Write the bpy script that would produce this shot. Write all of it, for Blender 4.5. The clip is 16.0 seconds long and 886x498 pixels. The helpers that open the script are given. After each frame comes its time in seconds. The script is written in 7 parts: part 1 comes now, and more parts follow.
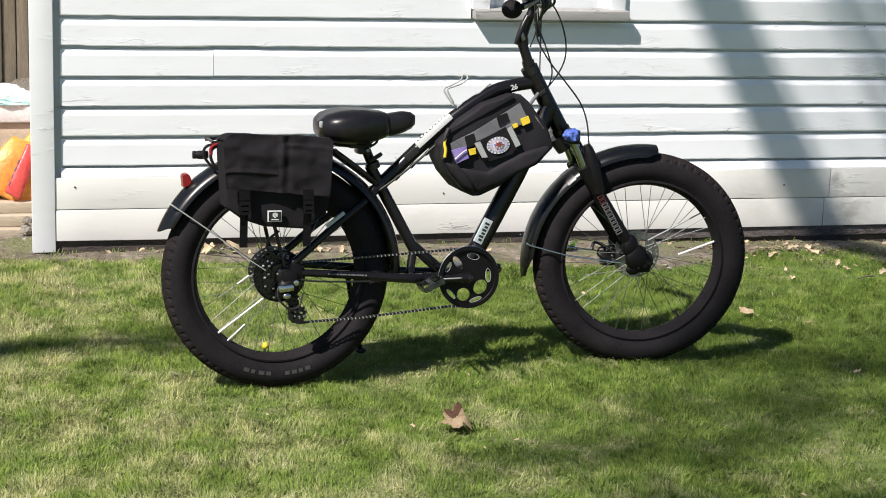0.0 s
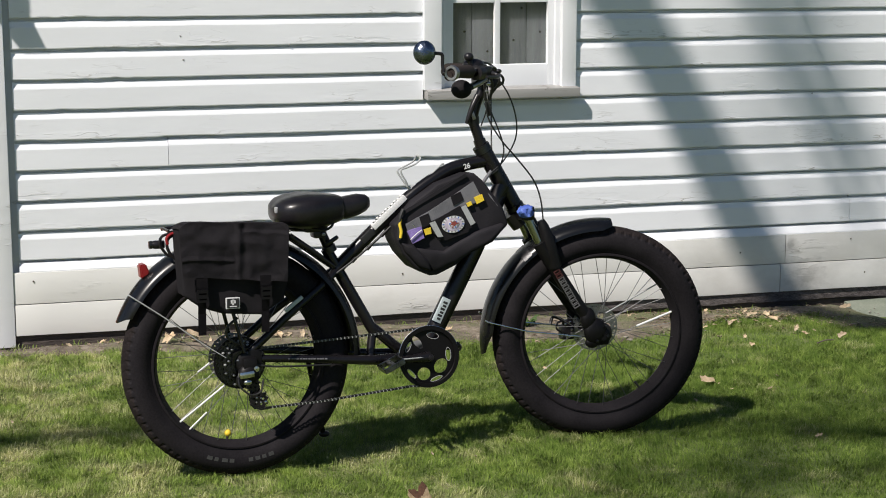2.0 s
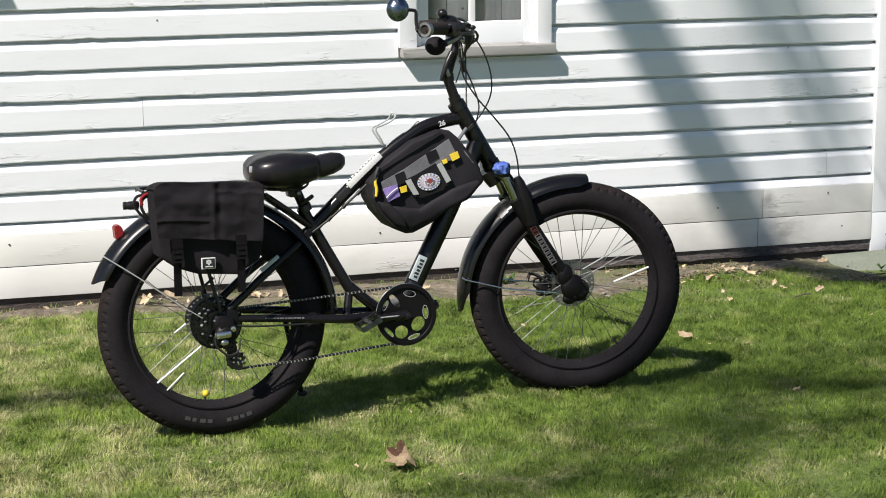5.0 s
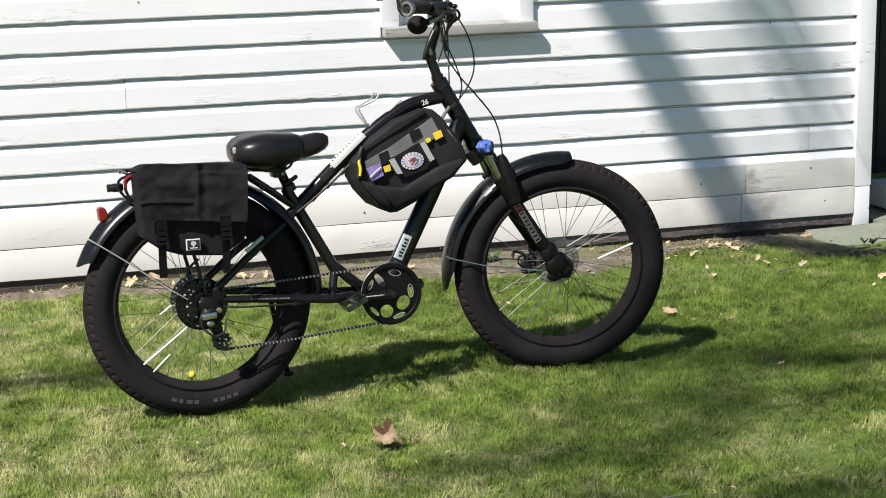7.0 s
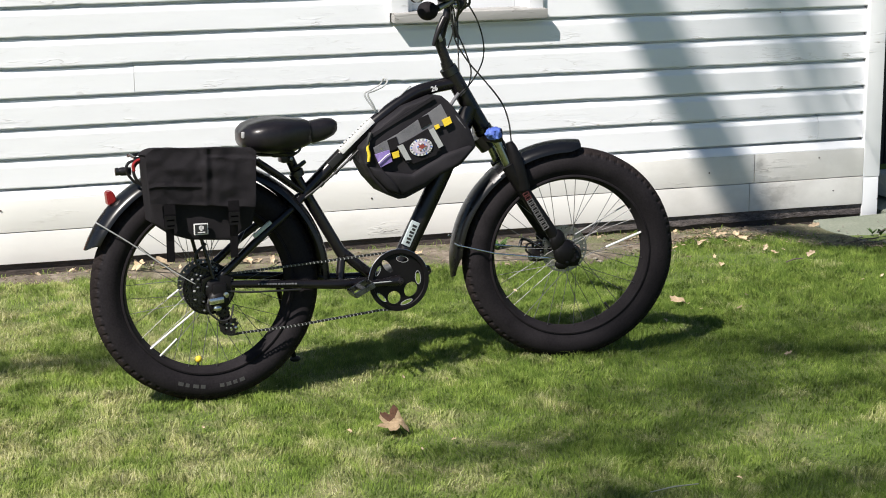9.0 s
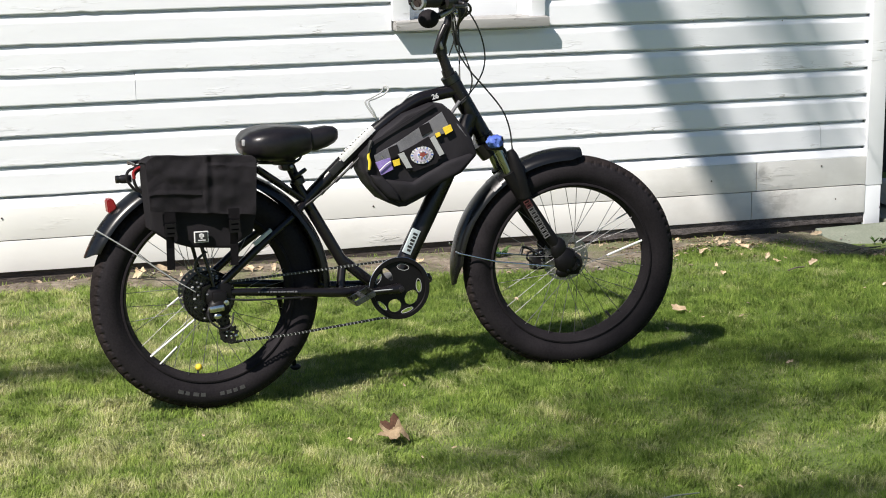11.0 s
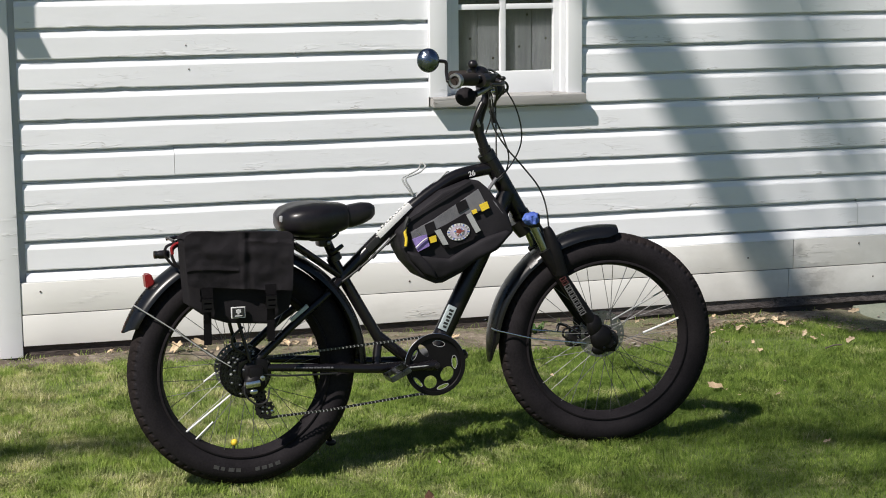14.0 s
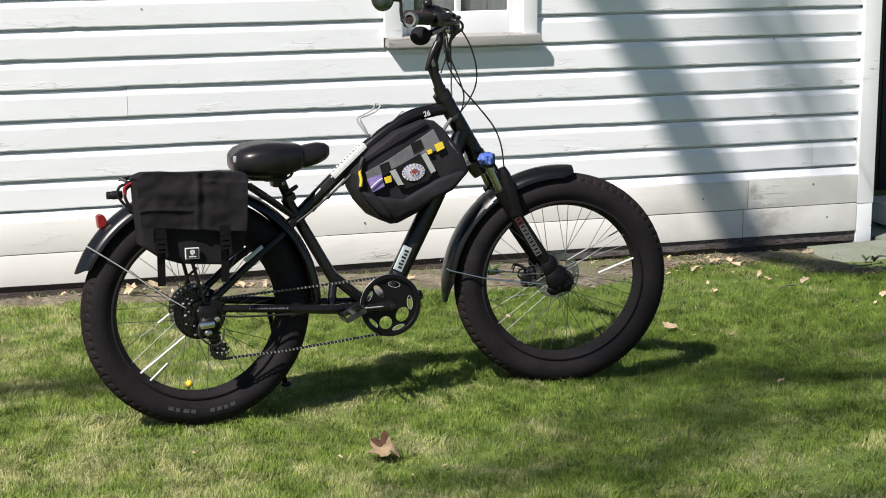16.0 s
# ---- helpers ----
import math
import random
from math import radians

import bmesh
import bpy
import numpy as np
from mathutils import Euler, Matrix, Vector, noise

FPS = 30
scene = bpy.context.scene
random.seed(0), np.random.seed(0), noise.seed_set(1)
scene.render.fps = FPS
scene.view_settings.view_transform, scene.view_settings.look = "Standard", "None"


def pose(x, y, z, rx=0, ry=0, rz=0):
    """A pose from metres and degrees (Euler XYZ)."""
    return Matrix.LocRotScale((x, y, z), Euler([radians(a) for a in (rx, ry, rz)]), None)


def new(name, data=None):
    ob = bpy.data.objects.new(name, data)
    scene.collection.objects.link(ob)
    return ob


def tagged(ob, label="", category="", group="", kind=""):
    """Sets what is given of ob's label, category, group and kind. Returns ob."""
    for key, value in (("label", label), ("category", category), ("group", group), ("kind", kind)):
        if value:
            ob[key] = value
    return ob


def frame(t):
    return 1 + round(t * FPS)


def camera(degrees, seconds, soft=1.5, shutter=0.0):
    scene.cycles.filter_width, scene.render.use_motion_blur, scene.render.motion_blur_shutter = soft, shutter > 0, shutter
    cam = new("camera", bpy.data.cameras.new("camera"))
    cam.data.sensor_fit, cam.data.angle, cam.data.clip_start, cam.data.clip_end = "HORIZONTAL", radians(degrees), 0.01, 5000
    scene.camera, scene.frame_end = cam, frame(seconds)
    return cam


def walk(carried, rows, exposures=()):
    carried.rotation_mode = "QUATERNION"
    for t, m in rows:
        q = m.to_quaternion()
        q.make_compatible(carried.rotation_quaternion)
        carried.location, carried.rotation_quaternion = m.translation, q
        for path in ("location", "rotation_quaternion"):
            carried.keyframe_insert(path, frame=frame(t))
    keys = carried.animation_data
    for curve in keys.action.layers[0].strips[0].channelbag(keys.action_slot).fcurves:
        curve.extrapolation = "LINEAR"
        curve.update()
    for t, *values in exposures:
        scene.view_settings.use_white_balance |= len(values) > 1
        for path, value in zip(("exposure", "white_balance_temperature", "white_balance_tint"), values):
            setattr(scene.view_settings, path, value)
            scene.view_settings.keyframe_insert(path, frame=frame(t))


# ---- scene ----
cam = camera(27.53, 16.0, 1.0)
PATH = [
    (0, pose(-0.8820, -7.6486, 1.7574, 77.008, -1.950, -14.010)),
    (0.5, pose(-0.8782, -7.6695, 1.7722, 77.734, -1.490, -14.217)),
    (1, pose(-0.8753, -7.6834, 1.7806, 79.365, -1.018, -14.497)),
    (1.5, pose(-0.8771, -7.6782, 1.7662, 79.842, -0.878, -14.766)),
    (2, pose(-0.8671, -7.6798, 1.7636, 79.558, -0.061, -15.549)),
    (2.5, pose(-0.8633, -7.6768, 1.7648, 79.346, -0.660, -15.762)),
    (3, pose(-0.8635, -7.6916, 1.7820, 79.996, -0.227, -15.889)),
    (3.5, pose(-0.8629, -7.6923, 1.7704, 80.926, 0.776, -15.936)),
    (4, pose(-0.8578, -7.6800, 1.7556, 79.514, 0.764, -15.978)),
    (4.5, pose(-0.8541, -7.6675, 1.7501, 78.639, 0.533, -16.064)),
    (5, pose(-0.8490, -7.6738, 1.7529, 78.297, 0.460, -16.261)),
    (7.5, pose(-0.8548, -7.6857, 1.7510, 77.480, 1.016, -16.912)),
    (8, pose(-0.8570, -7.6822, 1.7498, 77.363, 0.533, -16.638)),
    (10.5, pose(-0.8513, -7.6691, 1.7561, 77.168, 0.506, -16.552)),
    (11, pose(-0.8449, -7.6680, 1.7501, 77.467, 0.464, -16.459)),
    (11.5, pose(-0.8473, -7.6572, 1.7480, 77.152, -0.182, -16.347)),
    (12, pose(-0.8404, -7.6566, 1.7463, 76.703, -0.140, -16.741)),
    (12.5, pose(-0.8479, -7.6655, 1.7629, 76.694, -0.344, -16.685)),
    (13, pose(-0.8506, -7.6760, 1.7743, 78.406, -0.768, -15.655)),
    (13.5, pose(-0.8528, -7.6716, 1.7764, 79.112, -0.288, -15.486)),
    (14, pose(-0.8472, -7.6754, 1.7683, 79.744, 0.388, -15.278)),
    (14.5, pose(-0.8494, -7.6547, 1.7604, 78.847, -0.160, -15.277)),
    (15, pose(-0.8474, -7.6569, 1.7612, 78.289, 0.400, -15.953)),
    (15.5, pose(-0.8438, -7.6645, 1.7591, 78.421, 0.785, -16.554)),
    (16, pose(-0.8407, -7.6638, 1.7531, 77.970, 0.224, -16.661)),
]
EXPOSURES = [(0, 0.32), (0.5, 0.28), (1, 0.06), (2, -0.08), (3, -0.06), (3.5, -0.13), (4, -0.13), (4.5, -0.02), (5, 0.24), (7.5, 0.36), (12.5, 0.37), (13.2, 0.22), (14, -0.03), (14.5, -0.01), (15.2, 0.14), (16, 0.26)]
walk(cam, PATH, EXPOSURES)

# ---- light: spring sun from the upper left, clear sky ----
SUN_TO = Vector((0.72, 0.52, -1.0)).normalized()      # the way the sunlight travels
world = bpy.data.worlds.new("sky")
scene.world = world
world.use_nodes = True
wn = world.node_tree.nodes
sky = wn.new("ShaderNodeTexSky")
sky.sky_type = "NISHITA"
sky.sun_disc = False
sky.ozone_density = 3.0
sky.dust_density = 0.3
sky.sun_elevation = radians(48.4)
sky.sun_rotation = math.atan2(-0.72, -0.52)
world.node_tree.links.new(sky.outputs[0], wn["Background"].inputs[0])
wn["Background"].inputs[1].default_value = 0.068
sun = new("sun", bpy.data.lights.new("sun", "SUN"))
sun.data.energy = 5.95
sun.data.angle = radians(0.75)
sun.data.color = (1.0, 0.932, 0.865)
sun.rotation_mode = "QUATERNION"
sun.rotation_quaternion = SUN_TO.to_track_quat("-Z", "Y")
sun.location = (-8, -6, 12)


# ---- materials ----
def nodes_of(name):
    m = bpy.data.materials.new(name)
    m.use_nodes = True
    return m, m.node_tree.nodes, m.node_tree.links, m.node_tree.nodes["Principled BSDF"]


def noise_node(n, l, scale, detail=4.0, stretch=(1, 1, 1), rough=0.55):
    co = n.new("ShaderNodeTexCoord")
    mp = n.new("ShaderNodeMapping")
    mp.inputs["Scale"].default_value = stretch
    no = n.new("ShaderNodeTexNoise")
    no.inputs["Scale"].default_value = scale
    no.inputs["Detail"].default_value = detail
    no.inputs["Roughness"].default_value = rough
    l.new(co.outputs["Object"], mp.inputs[0])
    l.new(mp.outputs[0], no.inputs["Vector"])
    return no.outputs["Fac"]


def ramp(n, l, fac, stops):
    r = n.new("ShaderNodeValToRGB")
    while len(r.color_ramp.elements) < len(stops):
        r.color_ramp.elements.new(0.5)
    for e, (p, c) in zip(r.color_ramp.elements, stops):
        e.position, e.color = p, (*c, 1.0)
    l.new(fac, r.inputs[0])
    return r.outputs[0]


def mix(n, l, fac, a, b, kind="MIX"):
    m = n.new("ShaderNodeMix")
    m.data_type, m.blend_type = "RGBA", kind
    for sock, v in ((m.inputs[0], fac), (m.inputs[6], a), (m.inputs[7], b)):
        if isinstance(v, (int, float)):
            sock.default_value = v
        elif isinstance(v, tuple):
            sock.default_value = (*v, 1.0)
        else:
            l.new(v, sock)
    return m.outputs[2]


def mat(name, a, b, rough=0.6, metal=0.0, s1=4.0, s2=80.0, bump=0.15, dist=0.002, stretch=(1, 1, 1), rand=0.0, spec=0.5):
    """A surface that varies between two colours at two scales, with fine relief."""
    m, n, l, p = nodes_of(name)
    big = noise_node(n, l, s1, 5.0, stretch)
    fine = noise_node(n, l, s2, 3.0, stretch)
    c = mix(n, l, ramp(n, l, big, ((0.3, (0, 0, 0)), (0.7, (1, 1, 1)))), a, b)
    c = mix(n, l, 0.35, c, ramp(n, l, fine, ((0.25, tuple(v * 0.6 for v in a)), (0.75, tuple(min(1, v * 1.25) for v in b)))))
    if rand:
        oi = n.new("ShaderNodeObjectInfo")
        hs = n.new("ShaderNodeHueSaturation")
        mr = n.new("ShaderNodeMapRange")
        mr.inputs[3].default_value, mr.inputs[4].default_value = 1 - rand, 1 + rand
        l.new(oi.outputs["Random"], mr.inputs[0])
        l.new(mr.outputs[0], hs.inputs["Value"])
        l.new(c, hs.inputs["Color"])
        c = hs.outputs[0]
    l.new(c, p.inputs["Base Color"])
    rr = n.new("ShaderNodeMapRange")
    rr.inputs[3].default_value, rr.inputs[4].default_value = max(0.02, rough - 0.12), min(1, rough + 0.12)
    l.new(big, rr.inputs[0])
    l.new(rr.outputs[0], p.inputs["Roughness"])
    p.inputs["Metallic"].default_value = metal
    p.inputs["Specular IOR Level"].default_value = spec
    bp = n.new("ShaderNodeBump")
    bp.inputs["Strength"].default_value, bp.inputs["Distance"].default_value = bump, dist
    l.new(fine, bp.inputs["Height"])
    l.new(bp.outputs[0], p.inputs["Normal"])
    return m


def old_paint(name, white, much=1.0, rows=False, stain=False, dirt=(0.40, 0.39, 0.375)):
    """Brushed house paint, crazed along the grain and lifting, most of all along the lower edges of boards."""
    m, n, l, p = nodes_of(name)
    big = noise_node(n, l, 2.2, 5.0, (0.6, 1, 1.6))
    wave = noise_node(n, l, 1.0, 3.0, (3.4, 3.4, 22.0), 0.55)
    where = noise_node(n, l, 3.4, 4.0, (0.8, 1, 2.0), 0.6)
    soft = noise_node(n, l, 14.0, 4.0, (0.35, 1, 1.0), 0.5)
    c = mix(n, l, ramp(n, l, big, ((0.3, (0, 0, 0)), (0.72, (1, 1, 1)))), white, tuple(v * 0.93 for v in white))
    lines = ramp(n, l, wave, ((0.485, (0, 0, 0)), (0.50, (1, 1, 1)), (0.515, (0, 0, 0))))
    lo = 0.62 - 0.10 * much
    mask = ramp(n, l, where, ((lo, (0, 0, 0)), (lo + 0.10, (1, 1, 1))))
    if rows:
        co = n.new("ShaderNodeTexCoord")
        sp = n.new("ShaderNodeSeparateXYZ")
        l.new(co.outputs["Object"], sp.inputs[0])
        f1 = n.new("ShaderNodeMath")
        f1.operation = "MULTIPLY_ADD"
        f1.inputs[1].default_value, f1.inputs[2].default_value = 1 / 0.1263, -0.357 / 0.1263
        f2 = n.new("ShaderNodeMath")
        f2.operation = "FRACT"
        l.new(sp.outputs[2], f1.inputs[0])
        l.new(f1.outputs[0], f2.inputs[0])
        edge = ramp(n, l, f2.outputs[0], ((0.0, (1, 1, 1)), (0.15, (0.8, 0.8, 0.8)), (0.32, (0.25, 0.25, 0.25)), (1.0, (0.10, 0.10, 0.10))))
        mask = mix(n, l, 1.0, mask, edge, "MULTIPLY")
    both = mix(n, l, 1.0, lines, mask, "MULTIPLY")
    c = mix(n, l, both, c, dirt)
    if stain:
        # dark smudges round the boards' butt joint
        co = n.new("ShaderNodeTexCoord")
        rag = noise_node(n, l, 22.0, 6.0, (0.8, 1, 1.2), 0.66)
        for (x, z), size in (((2.870, 0.330), 0.055), ((2.992, 0.262), 0.050), ((3.075, 0.100), 0.12)):
            away, half = n.new("ShaderNodeVectorMath"), n.new("ShaderNodeMath")
            away.operation, half.operation = "DISTANCE", "MULTIPLY_ADD"
            away.inputs[1].default_value = (x, -0.04, z)
            l.new(co.outputs["Object"], away.inputs[0])
            half.inputs[1].default_value = -0.5 / size
            l.new(away.outputs["Value"], half.inputs[0])
            l.new(rag, half.inputs[2])
            c = mix(n, l, ramp(n, l, half.outputs[0], ((0.02, (0, 0, 0)), (0.30, (0.34, 0.34, 0.34)), (0.46, (0.7, 0.7, 0.7)))), c, (0.21, 0.205, 0.20))
        # greyer towards the far end: shade there put into the colour, with some grime
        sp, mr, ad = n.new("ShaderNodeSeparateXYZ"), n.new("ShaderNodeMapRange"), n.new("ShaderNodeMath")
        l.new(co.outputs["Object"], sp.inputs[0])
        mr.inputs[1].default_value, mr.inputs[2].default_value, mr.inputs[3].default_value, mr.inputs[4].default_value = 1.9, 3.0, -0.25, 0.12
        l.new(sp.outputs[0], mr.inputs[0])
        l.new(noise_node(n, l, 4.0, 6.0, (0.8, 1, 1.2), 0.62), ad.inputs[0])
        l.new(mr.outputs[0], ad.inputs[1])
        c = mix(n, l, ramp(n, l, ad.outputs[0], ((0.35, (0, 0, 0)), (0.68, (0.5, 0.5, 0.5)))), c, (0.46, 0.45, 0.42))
    l.new(c, p.inputs["Base Color"])
    p.inputs["Roughness"].default_value = 0.5
    b1 = n.new("ShaderNodeBump")
    b1.inputs["Strength"].default_value, b1.inputs["Distance"].default_value = 0.30, 0.004
    l.new(soft, b1.inputs["Height"])
    lift_ = mix(n, l, 1.0, ramp(n, l, wave, ((0.40, (0, 0, 0)), (0.50, (1, 1, 1)), (0.51, (0.2, 0.2, 0.2)), (0.62, (0.5, 0.5, 0.5)))), mask, "MULTIPLY")
    b2 = n.new("ShaderNodeBump")
    b2.inputs["Strength"].default_value, b2.inputs["Distance"].default_value = 0.5, 0.0032
    l.new(lift_, b2.inputs["Height"])
    l.new(b1.outputs[0], b2.inputs["Normal"])
    l.new(b2.outputs[0], p.inputs["Normal"])
    return m


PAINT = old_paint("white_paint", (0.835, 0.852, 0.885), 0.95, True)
PAINT_TRIM = old_paint("trim_paint", (0.808, 0.824, 0.848), 0.3)
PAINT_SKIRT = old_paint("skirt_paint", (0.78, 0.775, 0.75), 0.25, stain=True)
# grey for weathered paint and for the shade on the sill's front face
PAINT_SILL = old_paint("sill_paint", (0.33, 0.325, 0.315), 1.6, dirt=(0.16, 0.15, 0.14))
FOUNDATION = mat("foundation_dark", (0.025, 0.02, 0.018), (0.10, 0.08, 0.07), 0.85, s1=9, s2=60, bump=0.6, dist=0.01, stretch=(0.5, 1, 2))
ROTTEN = mat("rotten_board", (0.014, 0.010, 0.010), (0.20, 0.175, 0.17), 0.85, s1=46, s2=160, bump=0.9, dist=0.008, stretch=(0.7, 1, 2.0))
GREY_PLANK = mat("grey_plank", (0.066, 0.072, 0.080), (0.135, 0.145, 0.158), 0.8, s1=6, s2=45, bump=0.5, dist=0.003, stretch=(9, 9, 0.7), rand=0.08)
KNOT = mat("knot_wood", (0.008, 0.007, 0.006), (0.018, 0.015, 0.012), 0.9, spec=0.1)
FENCE_WOOD = mat("fence_wood", (0.11, 0.09, 0.065), (0.25, 0.205, 0.15), 0.85, s1=5, s2=40, bump=0.5, dist=0.004, stretch=(8, 8, 0.6), rand=0.2)
TIMBER = mat("timber", (0.36, 0.30, 0.22), (0.55, 0.47, 0.36), 0.8, s1=5, s2=50, bump=0.5, dist=0.003, stretch=(0.7, 6, 6), rand=0.12)
ROOFING = mat("roofing", (0.05, 0.05, 0.05), (0.10, 0.10, 0.10), 0.9, s2=120, bump=0.6)
CONCRETE = mat("concrete", (0.135, 0.16, 0.12), (0.25, 0.27, 0.215), 0.9, s1=5, s2=90, bump=0.4, dist=0.004)
STONE = mat("pale_stone", (0.40, 0.40, 0.38), (0.58, 0.57, 0.54), 0.85, s1=8, s2=60, bump=0.5, dist=0.004)
SHADE_BLACK = mat("shade_black", (0.008, 0.009, 0.010), (0.022, 0.022, 0.022), 0.7, s1=4, s2=40, bump=0.4)
BARK = mat("bark", (0.07, 0.055, 0.045), (0.15, 0.12, 0.10), 0.9, s1=8, s2=40, bump=0.8, dist=0.02)
def soil_strip():
    """Sandy crumbly earth with brown humus and green moss spots."""
    m, n, l, p = nodes_of("soil_with_moss")
    big, fine, tiny = noise_node(n, l, 3.2, 6.0), noise_node(n, l, 26.0, 5.0), noise_node(n, l, 130.0, 4.0)
    earth = ramp(n, l, fine, ((0.30, (0.030, 0.021, 0.014)), (0.48, (0.088, 0.066, 0.046)), (0.70, (0.19, 0.155, 0.118))))
    pale = ramp(n, l, fine, ((0.30, (0.085, 0.066, 0.046)), (0.50, (0.185, 0.152, 0.114)), (0.70, (0.32, 0.275, 0.218))))
    moss = ramp(n, l, tiny, ((0.3, (0.045, 0.066, 0.015)), (0.7, (0.135, 0.160, 0.045))))
    patch = noise_node(n, l, 6.5, 5.0, (0.6, 1.4, 1.0), 0.6)
    earth = mix(n, l, ramp(n, l, patch, ((0.47, (0, 0, 0)), (0.58, (1, 1, 1)))), earth, pale)
    # moss grows thickest on the damp stretch before the far end of the wall
    co, sp, mr, ad = n.new("ShaderNodeTexCoord"), n.new("ShaderNodeSeparateXYZ"), n.new("ShaderNodeMapRange"), n.new("ShaderNodeMath")
    l.new(co.outputs["Object"], sp.inputs[0])
    mr.inputs[1].default_value, mr.inputs[2].default_value, mr.inputs[3].default_value, mr.inputs[4].default_value = 1.9, 2.4, -0.02, 0.08
    l.new(sp.outputs[0], mr.inputs[0])
    l.new(big, ad.inputs[0])
    l.new(mr.outputs[0], ad.inputs[1])
    c = mix(n, l, ramp(n, l, ad.outputs[0], ((0.50, (0, 0, 0)), (0.60, (0.85, 0.85, 0.85)))), earth, moss)
    c = mix(n, l, 0.25, c, ramp(n, l, tiny, ((0.3, (0.04, 0.03, 0.02)), (0.7, (0.36, 0.31, 0.25)))))
    l.new(c, p.inputs["Base Color"])
    p.inputs["Roughness"].default_value = 0.95
    bp = n.new("ShaderNodeBump")
    bp.inputs["Strength"].default_value, bp.inputs["Distance"].default_value = 0.9, 0.012
    l.new(mix(n, l, 0.5, fine, tiny), bp.inputs["Height"])
    l.new(bp.outputs[0], p.inputs["Normal"])
    return m


SOIL_MOSS = soil_strip()
SOIL = mat("soil", (0.10, 0.085, 0.065), (0.27, 0.24, 0.20), 0.95, s1=7, s2=120, bump=0.8, dist=0.012)
LITTER = mat("leaf_crumbs", (0.07, 0.048, 0.028), (0.62, 0.50, 0.36), 0.85, s1=70, s2=200, bump=0.4)
LEAF_DARK = mat("dark_leaf_brown", (0.11, 0.055, 0.035), (0.20, 0.10, 0.06), 0.8, s1=30, s2=120, bump=0.5)
ROTOR = mat("rotor_steel", (0.30, 0.30, 0.31), (0.46, 0.46, 0.47), 0.45, 1.0, s1=20, s2=200, bump=0.1)
TAN_LEAF = mat("tan_leaf", (0.36, 0.25, 0.145), (0.62, 0.485, 0.32), 0.75, s1=25, s2=140, bump=0.5, dist=0.002)
DRY_LEAF = mat("dry_leaf", (0.22, 0.150, 0.082), (0.60, 0.49, 0.34), 0.75, s1=20, s2=120, bump=0.5, dist=0.002, rand=0.35)
RUBBER = mat("tyre_rubber", (0.0095, 0.0085, 0.0099), (0.0224, 0.0199, 0.0223), 0.66, s1=9, s2=160, bump=0.25, dist=0.0015, spec=0.07)
TREAD = mat("dusty_tread_rubber", (0.0112, 0.0090, 0.0092), (0.0291, 0.0235, 0.0234), 0.8, s1=14, s2=160, bump=0.3, dist=0.0015, spec=0.06)
TYRE_MARK = mat("tyre_lettering", (0.03, 0.03, 0.03), (0.06, 0.06, 0.06), 0.8, s2=120, bump=0.05)
CLOD = mat("clod", (0.12, 0.10, 0.08), (0.34, 0.31, 0.27), 0.95, s1=14, s2=90, bump=0.4)
# mottled blues put a reflection of sky and trees into the colour
MOTTLED_MIRROR = mat("mottled_mirror", (0.05, 0.07, 0.11), (0.28, 0.32, 0.40), 0.26, 1.0, s1=34, s2=42, bump=0.5, dist=0.010)
GRIP = mat("brown_grip_rubber", (0.014, 0.011, 0.010), (0.040, 0.031, 0.027), 0.6, s1=20, s2=160, bump=0.3, dist=0.001, spec=0.2)
BLACK_PAINT = mat("satin_black_paint", (0.0050, 0.0044, 0.0052), (0.0101, 0.0088, 0.0100), 0.27, s1=5, s2=150, bump=0.04, spec=0.42)
RING_BLACK = mat("chainring_black", (0.0034, 0.0029, 0.0034), (0.0067, 0.0059, 0.0067), 0.45, s1=9, s2=120, bump=0.1, spec=0.22)
FENDER_BLACK = mat("fender_plastic", (0.0035, 0.0035, 0.0040), (0.0068, 0.0068, 0.0076), 0.27, s1=6, s2=200, bump=0.03, spec=0.45)
PLASTIC = mat("black_plastic", (0.0073, 0.0064, 0.0076), (0.0149, 0.0130, 0.0149), 0.33, s1=9, s2=150, bump=0.1, spec=0.38)
# lighter copy of the bag canvas; the light on the flap is in its colour
LIT_CANVAS = mat("lit_canvas", (0.0216, 0.0198, 0.0227), (0.0463, 0.0425, 0.0480), 0.85, s1=7, s2=420, bump=0.7, dist=0.0012, spec=0.15)
CANVAS = mat("black_canvas", (0.0100, 0.0092, 0.0107), (0.0211, 0.0194, 0.0220), 0.88, s1=6, s2=420, bump=0.7, dist=0.0012, spec=0.12)
LILAC = mat("faded_lilac_thread", (0.40, 0.34, 0.44), (0.60, 0.54, 0.62), 0.7, s1=60, s2=300)
BAG_GREY = mat("charcoal_nylon", (0.0121, 0.0113, 0.0133), (0.0243, 0.0225, 0.0264), 0.70, s1=7, s2=420, bump=0.6, dist=0.001, spec=0.16)
STRIP_GREY = mat("grey_webbing", (0.085, 0.085, 0.095), (0.19, 0.19, 0.205), 0.8, s1=9, s2=380, bump=0.6, dist=0.001)
REFLECTIVE = mat("silver_tape", (0.32, 0.33, 0.33), (0.45, 0.46, 0.46), 0.5, s2=300)
YELLOW = mat("yellow_webbing", (0.70, 0.48, 0.02), (0.85, 0.62, 0.05), 0.6, s2=300)
PURPLE = mat("purple_fabric", (0.16, 0.11, 0.36), (0.30, 0.22, 0.52), 0.6, s1=20, s2=200)
BLUE = mat("blue_cloth", (0.03, 0.06, 0.36), (0.14, 0.24, 0.66), 0.6, s1=40, s2=200, bump=0.6, dist=0.004)
